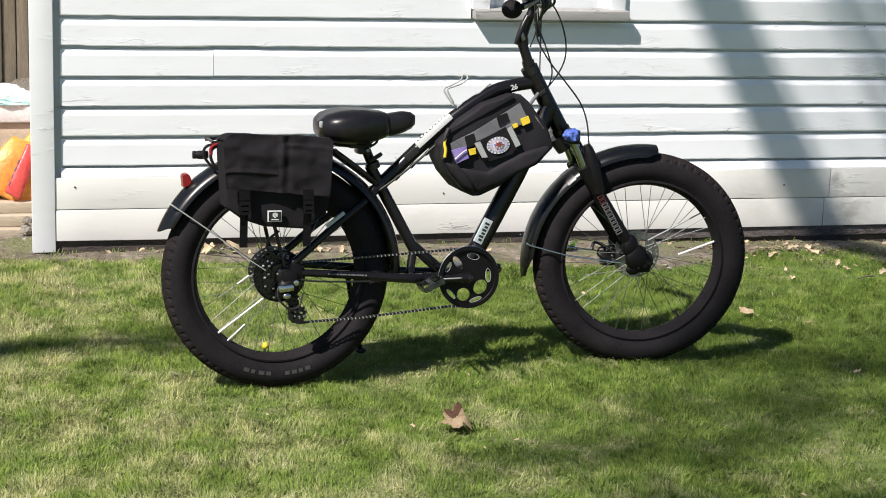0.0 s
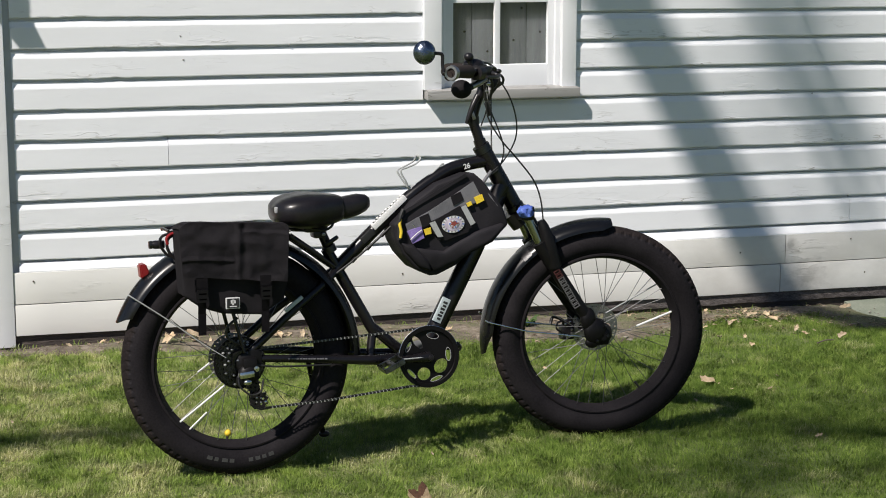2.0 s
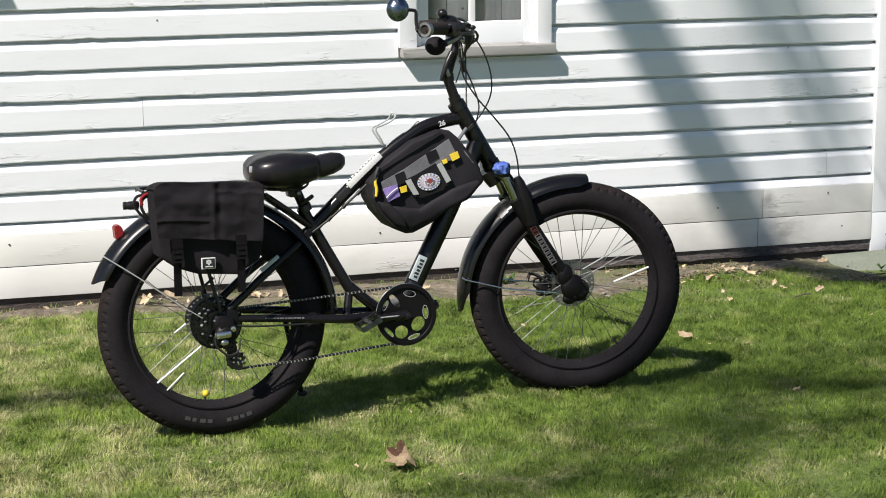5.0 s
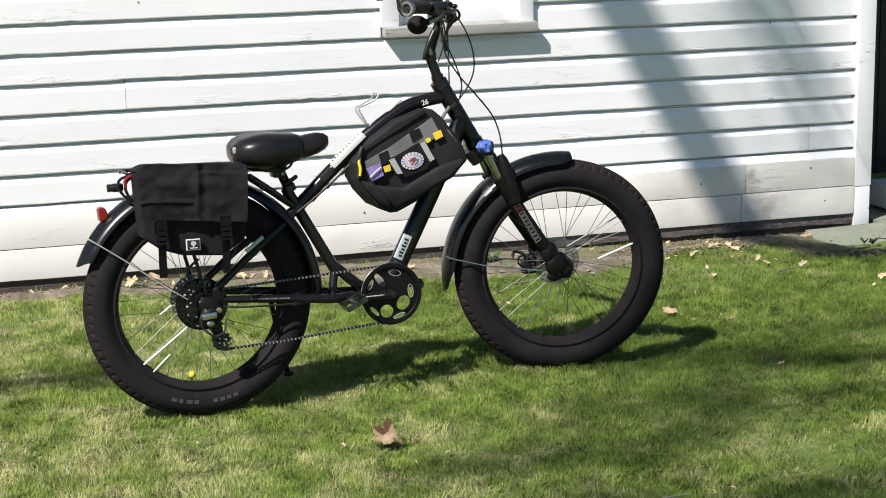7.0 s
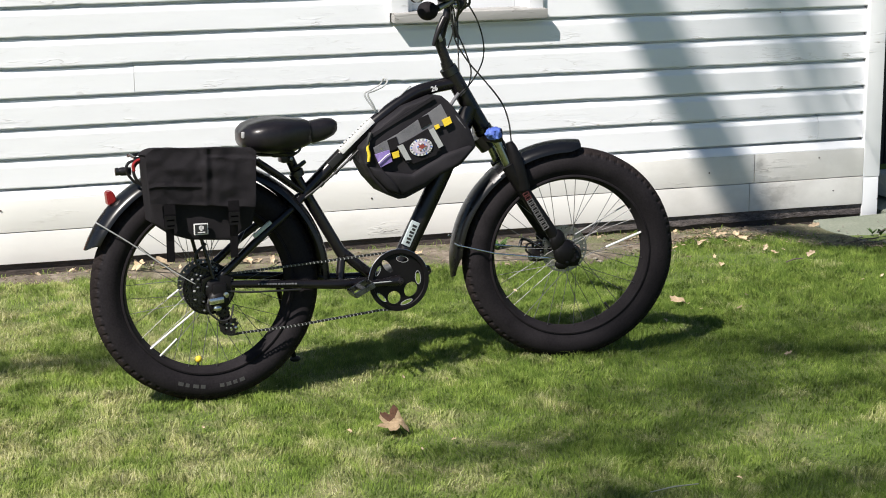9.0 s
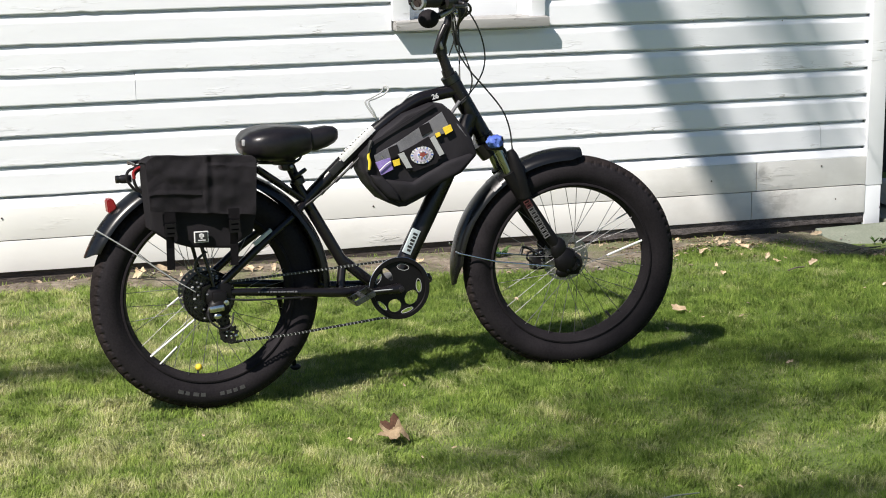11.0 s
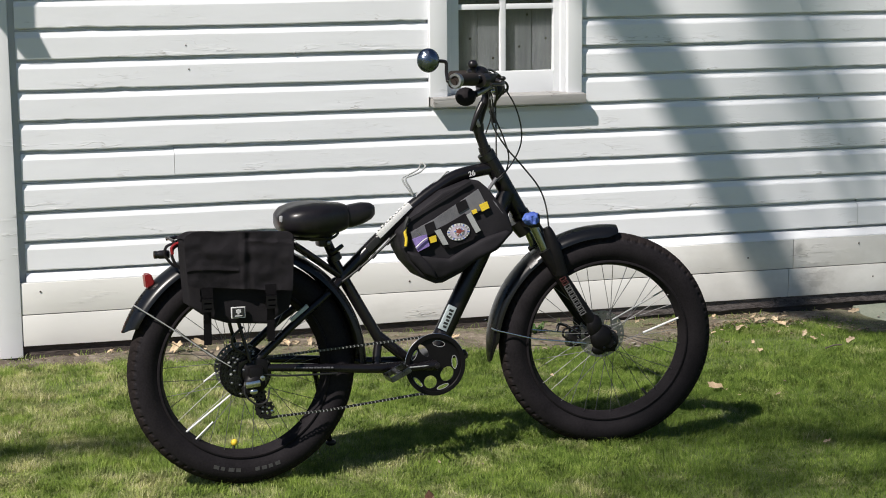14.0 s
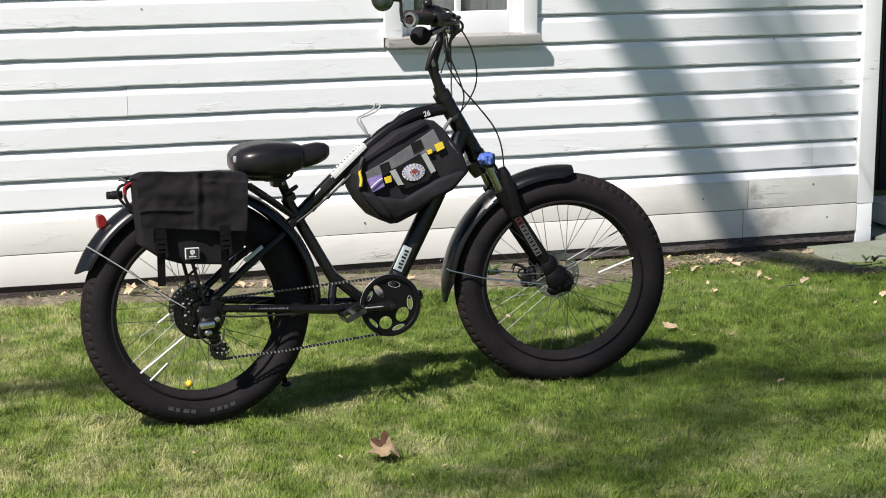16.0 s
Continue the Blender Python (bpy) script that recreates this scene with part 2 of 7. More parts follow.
STEEL = mat("bright_steel", (0.55, 0.55, 0.56), (0.72, 0.72, 0.73), 0.25, 1.0, s2=200, bump=0.05)
DULL_STEEL = mat("dull_steel", (0.22, 0.22, 0.23), (0.38, 0.38, 0.39), 0.38, 1.0, s1=20, s2=200, bump=0.1)
DARK_STEEL = mat("dark_steel", (0.032, 0.032, 0.034), (0.085, 0.085, 0.086), 0.38, 1.0, s1=20, s2=200, bump=0.1)
PEDAL_STEEL = mat("pedal_steel", (0.012, 0.012, 0.013), (0.22, 0.22, 0.23), 0.3, 1.0, s1=60, s2=260, bump=0.3)
SPOKE = mat("spoke_steel", (0.17, 0.17, 0.175), (0.27, 0.27, 0.275), 0.55, 1.0, s2=200, bump=0.05)
COG = mat("cog_steel", (0.018, 0.018, 0.019), (0.085, 0.085, 0.09), 0.25, 1.0, s1=60, s2=260, bump=0.3)
STANCHION = mat("stanchion", (0.27, 0.28, 0.235), (0.40, 0.41, 0.35), 0.22, 1.0, s2=200, bump=0.03)
WHITE_TAPE = mat("white_tape", (0.72, 0.72, 0.71), (0.82, 0.82, 0.81), 0.5, s2=200, bump=0.05)
PALE_LABEL = mat("pale_label", (0.36, 0.42, 0.44), (0.50, 0.56, 0.57), 0.4, s2=120, bump=0.03)
MARK_GREY = mat("grey_marking", (0.16, 0.16, 0.16), (0.24, 0.24, 0.24), 0.7, s2=120, bump=0.03)
MARK_WHITE = mat("white_marking", (0.55, 0.55, 0.55), (0.72, 0.72, 0.72), 0.6, s2=120, bump=0.03)
MARK_BLACK = mat("black_marking", (0.012, 0.012, 0.013), (0.02, 0.02, 0.02), 0.6, s2=120, bump=0.03)
MARK_RED = mat("red_marking", (0.20, 0.035, 0.03), (0.30, 0.07, 0.055), 0.5, s2=120, bump=0.03)
DECAL = mat("worn_decal", (0.075, 0.075, 0.078), (0.15, 0.15, 0.15), 0.7, s1=40, s2=160, bump=0.03)
DECAL_RED = mat("worn_red_decal", (0.035, 0.010, 0.010), (0.10, 0.022, 0.020), 0.6, s1=40, s2=160, bump=0.03)
RED_LENS = mat("red_lens", (0.17, 0.008, 0.012), (0.26, 0.018, 0.020), 0.3, s2=90, bump=0.05, spec=0.3)
MIRROR_BACK = mat("mirror_shell", (0.010, 0.014, 0.028), (0.022, 0.030, 0.055), 0.10, s1=12, s2=90, bump=0.03)
ORANGE_BAG = mat("orange_plastic", (0.74, 0.17, 0.03), (0.88, 0.42, 0.08), 0.38, s1=9, s2=60, bump=0.4, dist=0.006)
RED_BAG = mat("red_plastic", (0.62, 0.04, 0.05), (0.80, 0.12, 0.10), 0.38, s1=9, s2=60, bump=0.4, dist=0.006)
WHITE_PLASTIC = mat("white_plastic", (0.70, 0.72, 0.72), (0.84, 0.85, 0.85), 0.35, s1=14, s2=60, bump=0.4, dist=0.006)
TEAL_PLASTIC = mat("teal_plastic", (0.30, 0.60, 0.58), (0.52, 0.76, 0.74), 0.4, s1=14, s2=60, bump=0.4, dist=0.006)
WEED = mat("weed_leaf", (0.06, 0.13, 0.03), (0.11, 0.20, 0.05), 0.6, s2=90)
CABLE = mat("cable_housing", (0.012, 0.012, 0.012), (0.02, 0.02, 0.02), 0.45, s2=90, bump=0.05)


def glass():
    m, n, l, p = nodes_of("window_glass")
    p.inputs["Base Color"].default_value = (0.95, 0.97, 0.96, 1)
    p.inputs["Roughness"].default_value = 0.02
    p.inputs["Transmission Weight"].default_value = 1.0
    p.inputs["IOR"].default_value = 1.45
    return m


GLASS = glass()


def dry_patches(n, l):
    """Where the lawn is straw-coloured: in spots, more of them towards the outbuilding's left end."""
    spots = noise_node(n, l, 4.2, 6.0, (1, 1, 1), 0.68)
    co = n.new("ShaderNodeTexCoord")
    sp = n.new("ShaderNodeSeparateXYZ")
    l.new(co.outputs["Object"], sp.inputs[0])
    mr = n.new("ShaderNodeMapRange")
    mr.inputs[1].default_value, mr.inputs[2].default_value, mr.inputs[3].default_value, mr.inputs[4].default_value = -0.8, 1.5, 0.070, -0.070
    l.new(sp.outputs[0], mr.inputs[0])
    near = n.new("ShaderNodeMapRange")
    near.inputs[1].default_value, near.inputs[2].default_value, near.inputs[3].default_value, near.inputs[4].default_value = -4.0, -1.5, 0.0, 1.0
    l.new(sp.outputs[0], near.inputs[0])
    mu = n.new("ShaderNodeMath")
    mu.operation = "MULTIPLY"
    l.new(mr.outputs[0], mu.inputs[0])
    l.new(near.outputs[0], mu.inputs[1])
    fore = n.new("ShaderNodeMapRange")
    fore.inputs[1].default_value, fore.inputs[2].default_value, fore.inputs[3].default_value, fore.inputs[4].default_value = -3.0, -2.4, 0.035, 0.0
    l.new(sp.outputs[1], fore.inputs[0])
    ad, more = n.new("ShaderNodeMath"), n.new("ShaderNodeMath")
    l.new(spots, ad.inputs[0])
    l.new(mu.outputs[0], ad.inputs[1])
    l.new(ad.outputs[0], more.inputs[0])
    l.new(fore.outputs[0], more.inputs[1])
    return more.outputs[0], mu.outputs[0]


def lawn_ground():
    m, n, l, p = nodes_of("lawn_ground")
    patch, _ = dry_patches(n, l)
    fine = noise_node(n, l, 60.0, 4.0)
    green = mix(n, l, fine, (0.080, 0.122, 0.022), (0.135, 0.180, 0.046))
    straw = mix(n, l, fine, (0.165, 0.165, 0.066), (0.30, 0.29, 0.140))
    l.new(mix(n, l, ramp(n, l, patch, ((0.46, (0, 0, 0)), (0.66, (1, 1, 1)))), green, straw), p.inputs["Base Color"])
    p.inputs["Roughness"].default_value = 0.95
    bp = n.new("ShaderNodeBump")
    bp.inputs["Strength"].default_value, bp.inputs["Distance"].default_value = 0.8, 0.02
    l.new(fine, bp.inputs["Height"])
    l.new(bp.outputs[0], p.inputs["Normal"])
    return m


def grass_blade():
    """Tufts of fresh and of yellowish green, with dry straw in ragged patches; single blades differ a little."""
    m, n, l, p = nodes_of("grass_blade")
    geo = n.new("ShaderNodeNewGeometry")
    rnd = geo.outputs["Random Per Island"]
    patch, along = dry_patches(n, l)
    fresh = ramp(n, l, rnd, ((0.0, (0.086, 0.152, 0.022)), (0.6, (0.110, 0.180, 0.029)), (1.0, (0.142, 0.214, 0.046))))
    yellow = ramp(n, l, rnd, ((0.0, (0.190, 0.285, 0.048)), (0.6, (0.238, 0.335, 0.070)), (1.0, (0.31, 0.390, 0.112))))
    tuft = n.new("ShaderNodeMath")
    l.new(noise_node(n, l, 20.0, 4.0, (1, 1, 1), 0.66), tuft.inputs[0])
    l.new(along, tuft.inputs[1])
    green = mix(n, l, ramp(n, l, tuft.outputs[0], ((0.38, (0, 0, 0)), (0.60, (1, 1, 1)))), fresh, yellow)
    straw = ramp(n, l, rnd, ((0.0, (0.29, 0.33, 0.11)), (0.35, (0.43, 0.44, 0.19)), (0.75, (0.60, 0.57, 0.32)), (1.0, (0.74, 0.70, 0.48))))
    ragged = n.new("ShaderNodeMath")
    ragged.operation = "MULTIPLY_ADD"
    ragged.inputs[1].default_value = 0.34
    l.new(noise_node(n, l, 34.0, 3.0), ragged.inputs[0])
    l.new(patch, ragged.inputs[2])
    dry = ramp(n, l, ragged.outputs[0], ((0.665, (0.03, 0.03, 0.03)), (0.745, (0.42, 0.42, 0.42)), (0.835, (0.85, 0.85, 0.85))))
    c = mix(n, l, dry, green, straw)
    clump = noise_node(n, l, 8.0, 6.0, (1, 1, 1), 0.68)
    c = mix(n, l, 1.0, c, ramp(n, l, clump, ((0.30, (0.62, 0.70, 0.58)), (0.47, (0.98, 0.99, 0.97)), (0.66, (1.26, 1.21, 1.15)))), "MULTIPLY")
    l.new(c, p.inputs["Base Color"])
    p.inputs["Roughness"].default_value = 0.6
    p.inputs["Specular IOR Level"].default_value = 0.12
    # shading normals bent upwards to even out the light from blade to blade
    pile = n.new("ShaderNodeVectorMath")
    pile.operation = "MULTIPLY_ADD"
    pile.inputs[1].default_value, pile.inputs[2].default_value = (0.35, 0.35, 0.35), (0.0, 0.0, 0.65)
    l.new(geo.outputs["Normal"], pile.inputs[0])
    l.new(pile.outputs[0], p.inputs["Normal"])
    tr = n.new("ShaderNodeBsdfTranslucent")
    l.new(c, tr.inputs[0])
    ms = n.new("ShaderNodeMixShader")
    ms.inputs[0].default_value = 0.36
    l.new(p.outputs[0], ms.inputs[1])
    l.new(tr.outputs[0], ms.inputs[2])
    l.new(ms.outputs[0], n["Material Output"].inputs[0])
    return m


LAWN = lawn_ground()
BLADE = grass_blade()


# ---- building helpers ----
def link_bm(name, bm, material, smooth=False):
    me = bpy.data.meshes.new(name)
    bmesh.ops.recalc_face_normals(bm, faces=bm.faces)
    bm.to_mesh(me)
    bm.free()
    for m in material if isinstance(material, (list, tuple)) else [material]:
        me.materials.append(m)
    if smooth:
        for poly in me.polygons:
            poly.use_smooth = True
        me.set_sharp_from_angle(angle=radians(40))
    return new(name, me)


def part(name, bm, material, parent, label="", smooth=True):
    """One mesh under a thing or under a part, in the thing's own axes."""
    ob = link_bm(name, bm, material, smooth)
    ob.parent = parent
    if label:
        tagged(ob, label)
    return ob


def thing(name, label, category, m=None, group=""):
    e = new(name)
    e.empty_display_size = 0.1
    if m is not None:
        e.matrix_basis = m
    return tagged(e, label, category, group)


def box(bm, lo, hi, m=None, bevel=0.0):
    """A box between two corners, its edges bevelled."""
    lo, hi = Vector(lo), Vector(hi)
    made = bmesh.ops.create_cube(bm, size=1.0)["verts"]
    for v in made:
        v.co = Vector(((v.co[i] + 0.5) * (hi[i] - lo[i]) + lo[i] for i in range(3)))
    if bevel:
        edges = list({e for v in made for e in v.link_edges})
        out = bmesh.ops.bevel(bm, geom=edges, offset=bevel, segments=2, affect="EDGES", profile=0.6)
        made = list({v for f in out["faces"] for v in f.verts} | {v for v in made if v.is_valid})
    if m is not None:
        bmesh.ops.transform(bm, matrix=m, verts=made)
    return made


def curve_pts(pts, per=6):
    """Points on a smooth curve through pts."""
    p = [Vector(q) for q in pts]
    p = [2 * p[0] - p[1], *p, 2 * p[-1] - p[-2]]
    out = []
    for i in range(1, len(p) - 2):
        for k in range(per):
            t = k / per
            a, b, c, d = p[i - 1], p[i], p[i + 1], p[i + 2]
            out.append(0.5 * (2 * b + (c - a) * t + (2 * a - 5 * b + 4 * c - d) * t * t + (3 * b - a - 3 * c + d) * t ** 3))
    return [*out, p[-2]]


def tube(bm, pts, r, seg=10, cap=True):
    """A round tube along pts; r is one radius or one for each point."""
    pts = [Vector(q) for q in pts]
    rs = r if isinstance(r, (list, tuple)) else [r] * len(pts)
    rings, side = [], None
    for i, q in enumerate(pts):
        d = (pts[min(i + 1, len(pts) - 1)] - pts[max(i - 1, 0)]).normalized()
        if side is None:
            side = d.orthogonal().normalized()
        side = (side - d * side.dot(d)).normalized()
        up = d.cross(side)
        rings.append([bm.verts.new(q + rs[i] * (math.cos(a) * side + math.sin(a) * up)) for a in (2 * math.pi * k / seg for k in range(seg))])
    for a, b in zip(rings, rings[1:]):
        for k in range(seg):
            bm.faces.new((a[k], a[(k + 1) % seg], b[(k + 1) % seg], b[k]))
    if cap:
        bm.faces.new(rings[0][::-1])
        bm.faces.new(rings[-1])
    return [v for ring in rings for v in ring]


def lathe(bm, profile, centre, seg=48, a0=0.0, a1=360.0, closed=False, m=None):
    """Turns a profile of (radius, y) about the y axis through centre; angles run in the xz plane."""
    whole = abs(a1 - a0 - 360) < 1e-6
    n = seg if whole else seg + 1
    rings = []
    for k in range(n):
        a = radians(a0 + (a1 - a0) * k / seg)
        rings.append([bm.verts.new(Vector((centre[0] + r * math.cos(a), centre[1] + y, centre[2] + r * math.sin(a)))) for r, y in profile])
    np_ = len(profile)
    for k in range(seg):
        a, b = rings[k], rings[(k + 1) % n]
        for j in range(np_ if closed else np_ - 1):
            bm.faces.new((a[j], a[(j + 1) % np_], b[(j + 1) % np_], b[j]))
    if not whole and closed:
        bm.faces.new(rings[0][::-1])
        bm.faces.new(rings[-1])
    made = [v for ring in rings for v in ring]
    if m is not None:
        bmesh.ops.transform(bm, matrix=m, verts=made)
    return made


def plate(bm, outline, y0, y1, holes=(), bevel=0.0):
    """A flat plate with an outline of (x, z) and holes, from depth y0 to y1."""
    edges = []
    for loop in (outline, *holes):
        vs = [bm.verts.new((x, y0, z)) for x, z in loop]
        edges += [bm.edges.new((vs[i], vs[(i + 1) % len(vs)])) for i in range(len(vs))]
    faces = [g for g in bmesh.ops.triangle_fill(bm, use_beauty=True, edges=edges)["geom"] if isinstance(g, bmesh.types.BMFace)]
    ext = bmesh.ops.extrude_face_region(bm, geom=faces)["geom"]
    vs = [g for g in ext if isinstance(g, bmesh.types.BMVert)]
    bmesh.ops.translate(bm, vec=(0, y1 - y0, 0), verts=vs)
    return vs


def ring_pts(cx, cz, r, n=24, rx=None, turn=0.0):
    rx = rx or r
    out = []
    for k in range(n):
        a = 2 * math.pi * k / n
        x, z = rx * math.cos(a), r * math.sin(a)
        out.append((cx + x * math.cos(turn) - z * math.sin(turn), cz + x * math.sin(turn) + z * math.cos(turn)))
    return out


def ball(bm, c, r, squash=(1, 1, 1), seg=20):
    made = bmesh.ops.create_uvsphere(bm, u_segments=seg, v_segments=seg // 2, radius=r)["verts"]
    for v in made:
        v.co = Vector((v.co[i] * squash[i] + c[i] for i in range(3)))
    return made


def cushion(bm, outline, y0, y1, swell=0.012, wrinkle=0.004, seed=0, cuts=4):
    """A soft bag body: an outline of (x, z) between two depths, swollen and creased, with rounded edges."""
    before = set(bm.verts)
    plate(bm, outline, y0, y1)
    vs = [v for v in bm.verts if v not in before]
    fs = [f for f in bm.faces if f.verts[0] not in before]
    bmesh.ops.recalc_face_normals(bm, faces=fs)
    hard = [e for e in bm.edges if e.verts[0] not in before and len(e.link_faces) == 2 and e.calc_face_angle(0) > 0.9]
    bmesh.ops.bevel(bm, geom=hard, offset=0.010, segments=3, affect="EDGES", profile=0.5)
    es = [e for e in bm.edges if e.verts[0] not in before]
    bmesh.ops.subdivide_edges(bm, edges=es, cuts=cuts, use_grid_fill=True)
    bmesh.ops.triangulate(bm, faces=[f for f in bm.faces if f.verts[0] not in before and len(f.verts) > 4])
    xs, zs = [p[0] for p in outline], [p[1] for p in outline]
    cx, cz, hx, hz = (min(xs) + max(xs)) / 2, (min(zs) + max(zs)) / 2, (max(xs) - min(xs)) / 2, (max(zs) - min(zs)) / 2
    ym = (y0 + y1) / 2
    for v in bm.verts:
        if v in before:
            continue
        u, w = (v.co.x - cx) / hx, (v.co.z - cz) / hz
        k = max(0.0, 1 - u * u) * max(0.0, 1 - w * w)
        s = 1 if v.co.y > ym else -1
        q = Vector((v.co.x * 9 + seed, v.co.z * 7, s * 3.0))
        v.co.y += s * (swell * k + wrinkle * noise.noise(q) + 0.5 * wrinkle * noise.noise(q * 2.7))
        v.co.z += 0.5 * wrinkle * noise.noise(q + Vector((9, 1, 4)))


# ---- ground ----
def soil_edge(x):
    """How far the bare strip along the wall reaches out into the lawn (y) at x."""
    knots = ((-2.04, -0.25), (-0.74, -0.15), (-0.37, -0.19), (0.06, -0.27), (0.36, -0.31), (0.88, -0.40), (1.12, -0.43), (1.36, -0.52), (1.55, -0.50), (1.82, -0.58), (2.10, -0.50), (2.25, -0.56), (2.38, -0.30), (2.57, -0.26), (2.74, -0.34), (2.86, -0.54), (3.04, -0.715), (3.24, -0.85), (4.9, -1.02))
    for (a, ya), (b, yb) in zip(knots, knots[1:]):
        if x <= b:
            return ya + (yb - ya) * max(0.0, (x - a) / (b - a))
    return knots[-1][1]


def lift(x, y):
    """Gentle unevenness of the lawn."""
    damp = min(1.0, max(0.0, (x - 1.7) / 0.7)) * min(1.0, max(0.0, (y + 0.85) / 0.65))
    fall = -0.014 * min(1.0, max(0.0, (y + 1.9) / 1.9)) - 0.030 * damp
    return fall + 0.012 * noise.noise(Vector((x * 0.9, y * 0.9, 0.3))) + 0.006 * noise.noise(Vector((x * 3.1, y * 3.1, 1.7)))


def build_ground():
    bm = bmesh.new()
    xs = [-600, -80, -14, *np.arange(-5, 8.01, 0.1).tolist(), 16, 80, 600]
    ys = [-600, -80, -14, *np.arange(-7, 1.01, 0.1).tolist(), 5, 16, 80, 600]
    grid = [[bm.verts.new((x, y, (lift(x, y) if -4.9 < x < 7.9 and -6.9 < y < 0.9 else 0) - 0.006 - 0.06 * (-1.0 < x < 4.5) * min(1.0, max(0.0, (y + 0.24) / 0.1)) * (y < 0.9))) for x in xs] for y in ys]
    for a, b in zip(grid, grid[1:]):
        for i in range(len(xs) - 1):
            bm.faces.new((a[i], a[i + 1], b[i + 1], b[i]))
    tagged(link_bm("ground", bm, LAWN, True), "spring lawn ground with thatch between the blades", "ground", kind="structure")
    bm = bmesh.new()
    cols = np.arange(-1.6, 5.01, 0.06).tolist()
    rows = 14
    g = []
    for x in cols:
        e = soil_edge(x) - 0.10 + 0.06 * noise.noise(Vector((x * 3, 0, 5)))
        col = []
        for k in range(rows + 1):
            y = 0.30 + (e - 0.30) * k / rows
            h = 0.010 * (1 - (k / rows) ** 3) - 0.034 * max(0.0, 1 - abs(y + 0.02) / 0.12) + 0.014 * noise.noise(Vector((x * 6, y * 6, 2))) + 0.008 * noise.noise(Vector((x * 17, y * 17, 2)))
            col.append(bm.verts.new((x, y, lift(x, y) + h - 0.02 * (k == rows) + 0.002 - 0.040 * min(1.0, max(0.0, (x - 3.15) / 0.12)) * min(1.0, max(0.0, (y + 0.70) / 0.08)))))
        g.append(col)
    for a, b in zip(g, g[1:]):
        for k in range(rows):
            bm.faces.new((a[k], a[k + 1], b[k + 1], b[k]))
    tagged(link_bm("soil_strip", bm, SOIL_MOSS, True), "bare sandy soil along the foot of the wall", "soil", kind="structure")


build_ground()

# ---- the white outbuilding ----
X_L, X_R, ROW, Z0 = -0.554, 3.5385, 0.1263, 0.357      # siding between the corner boards
WIN = (1.202, 1.904, 1.032, 2.12)                                    # outer edges of the window casing

bm = bmesh.new()
for lo, hi in (((-0.66, 0.012, 0.0), (WIN[0] + 0.04, 0.12, 2.4)), ((WIN[1] - 0.04, 0.012, 0.0), (3.65, 0.12, 2.4)),
               ((WIN[0] + 0.04, 0.012, 0.0), (WIN[1] - 0.04, 0.12, WIN[2])), ((WIN[0] + 0.04, 0.012, WIN[3]), (WIN[1] - 0.04, 0.12, 2.4))):
    box(bm, lo, hi)
wall = tagged(link_bm("wall_front", bm, PAINT_TRIM), "white painted wall of cove-topped horizontal siding, peeling", "wall", kind="structure")
for nm, lo, hi in (("wall_back", (-0.66, 5.0, 0), (3.65, 5.12, 2.4)), ("wall_left", (-0.48, 0.12, 0), (-0.36, 5.0, 2.4)), ("wall_right", (3.53, 0.12, 0), (3.65, 5.0, 2.4))):
    bm = bmesh.new()
    box(bm, lo, hi)
    tagged(link_bm(nm, bm, PAINT_TRIM), "plain white painted side of the outbuilding", "wall", kind="structure")


def siding(x0, x1, z0, seed):
    """One siding board: flat face, hollow cove along its top, edges a little uneven."""
    bm = bmesh.new()
    top = z0 + ROW
    shape = ((0.000, z0), (-0.0185, z0), (-0.0195, z0 + 0.004), (-0.0190, top - 0.040), (-0.0172, top - 0.034), (-0.0125, top - 0.027), (-0.0090, top - 0.020), (-0.0075, top - 0.0135), (0.0100, top - 0.0115), (0.0100, top))
    n = max(2, int((x1 - x0) / 0.025))
    rings = []
    for k in range(n + 1):
        x = x0 + (x1 - x0) * k / n
        ring = []
        for j, (y, z) in enumerate(shape):
            q = Vector((x * 2.3, seed * 3.7, j * 0.05))
            wob = 0.0022 * noise.noise(q) + 0.0012 * noise.noise(q * 4.1)
            if j in (1, 2, 3):
                chip = max(0.0, noise.noise(Vector((x * 3.1, seed * 5.3, 1.0))) - 0.12)
                wob += (0.012 * chip if j < 3 else 0.0) * (0.4 + noise.noise(Vector((x * 21, seed * 2.1, 2.0))))
            ring.append(bm.verts.new((x, y + (0.0014 * noise.noise(q + Vector((3, 3, 3))) if j else 0), z + (wob if 0 < j < 9 else 0))))
        rings.append(ring)
    for a, b in zip(rings, rings[1:]):
        for j in range(len(shape) - 1):
            bm.faces.new((a[j], a[j + 1], b[j + 1], b[j]))
    bm.faces.new(rings[0])
    bm.faces.new(rings[-1][::-1])
    return bm


JOINTS = {3: (0.082,), 0: (3.30,)}
for r in range(15):
    z = Z0 + r * ROW
    spans = [(X_L, X_R)]
    if z + ROW > WIN[2] and z < WIN[3]:
        spans = [(X_L, WIN[0] - 0.001), (WIN[1] + 0.001, X_R)]
    for x in JOINTS.get(r, ()):
        spans = [s for a, b in spans for s in (((a, x - 0.0009), (x + 0.0009, b)) if a < x < b else ((a, b),))]
    for k, (a, b) in enumerate(spans):
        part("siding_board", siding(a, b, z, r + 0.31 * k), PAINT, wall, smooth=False)


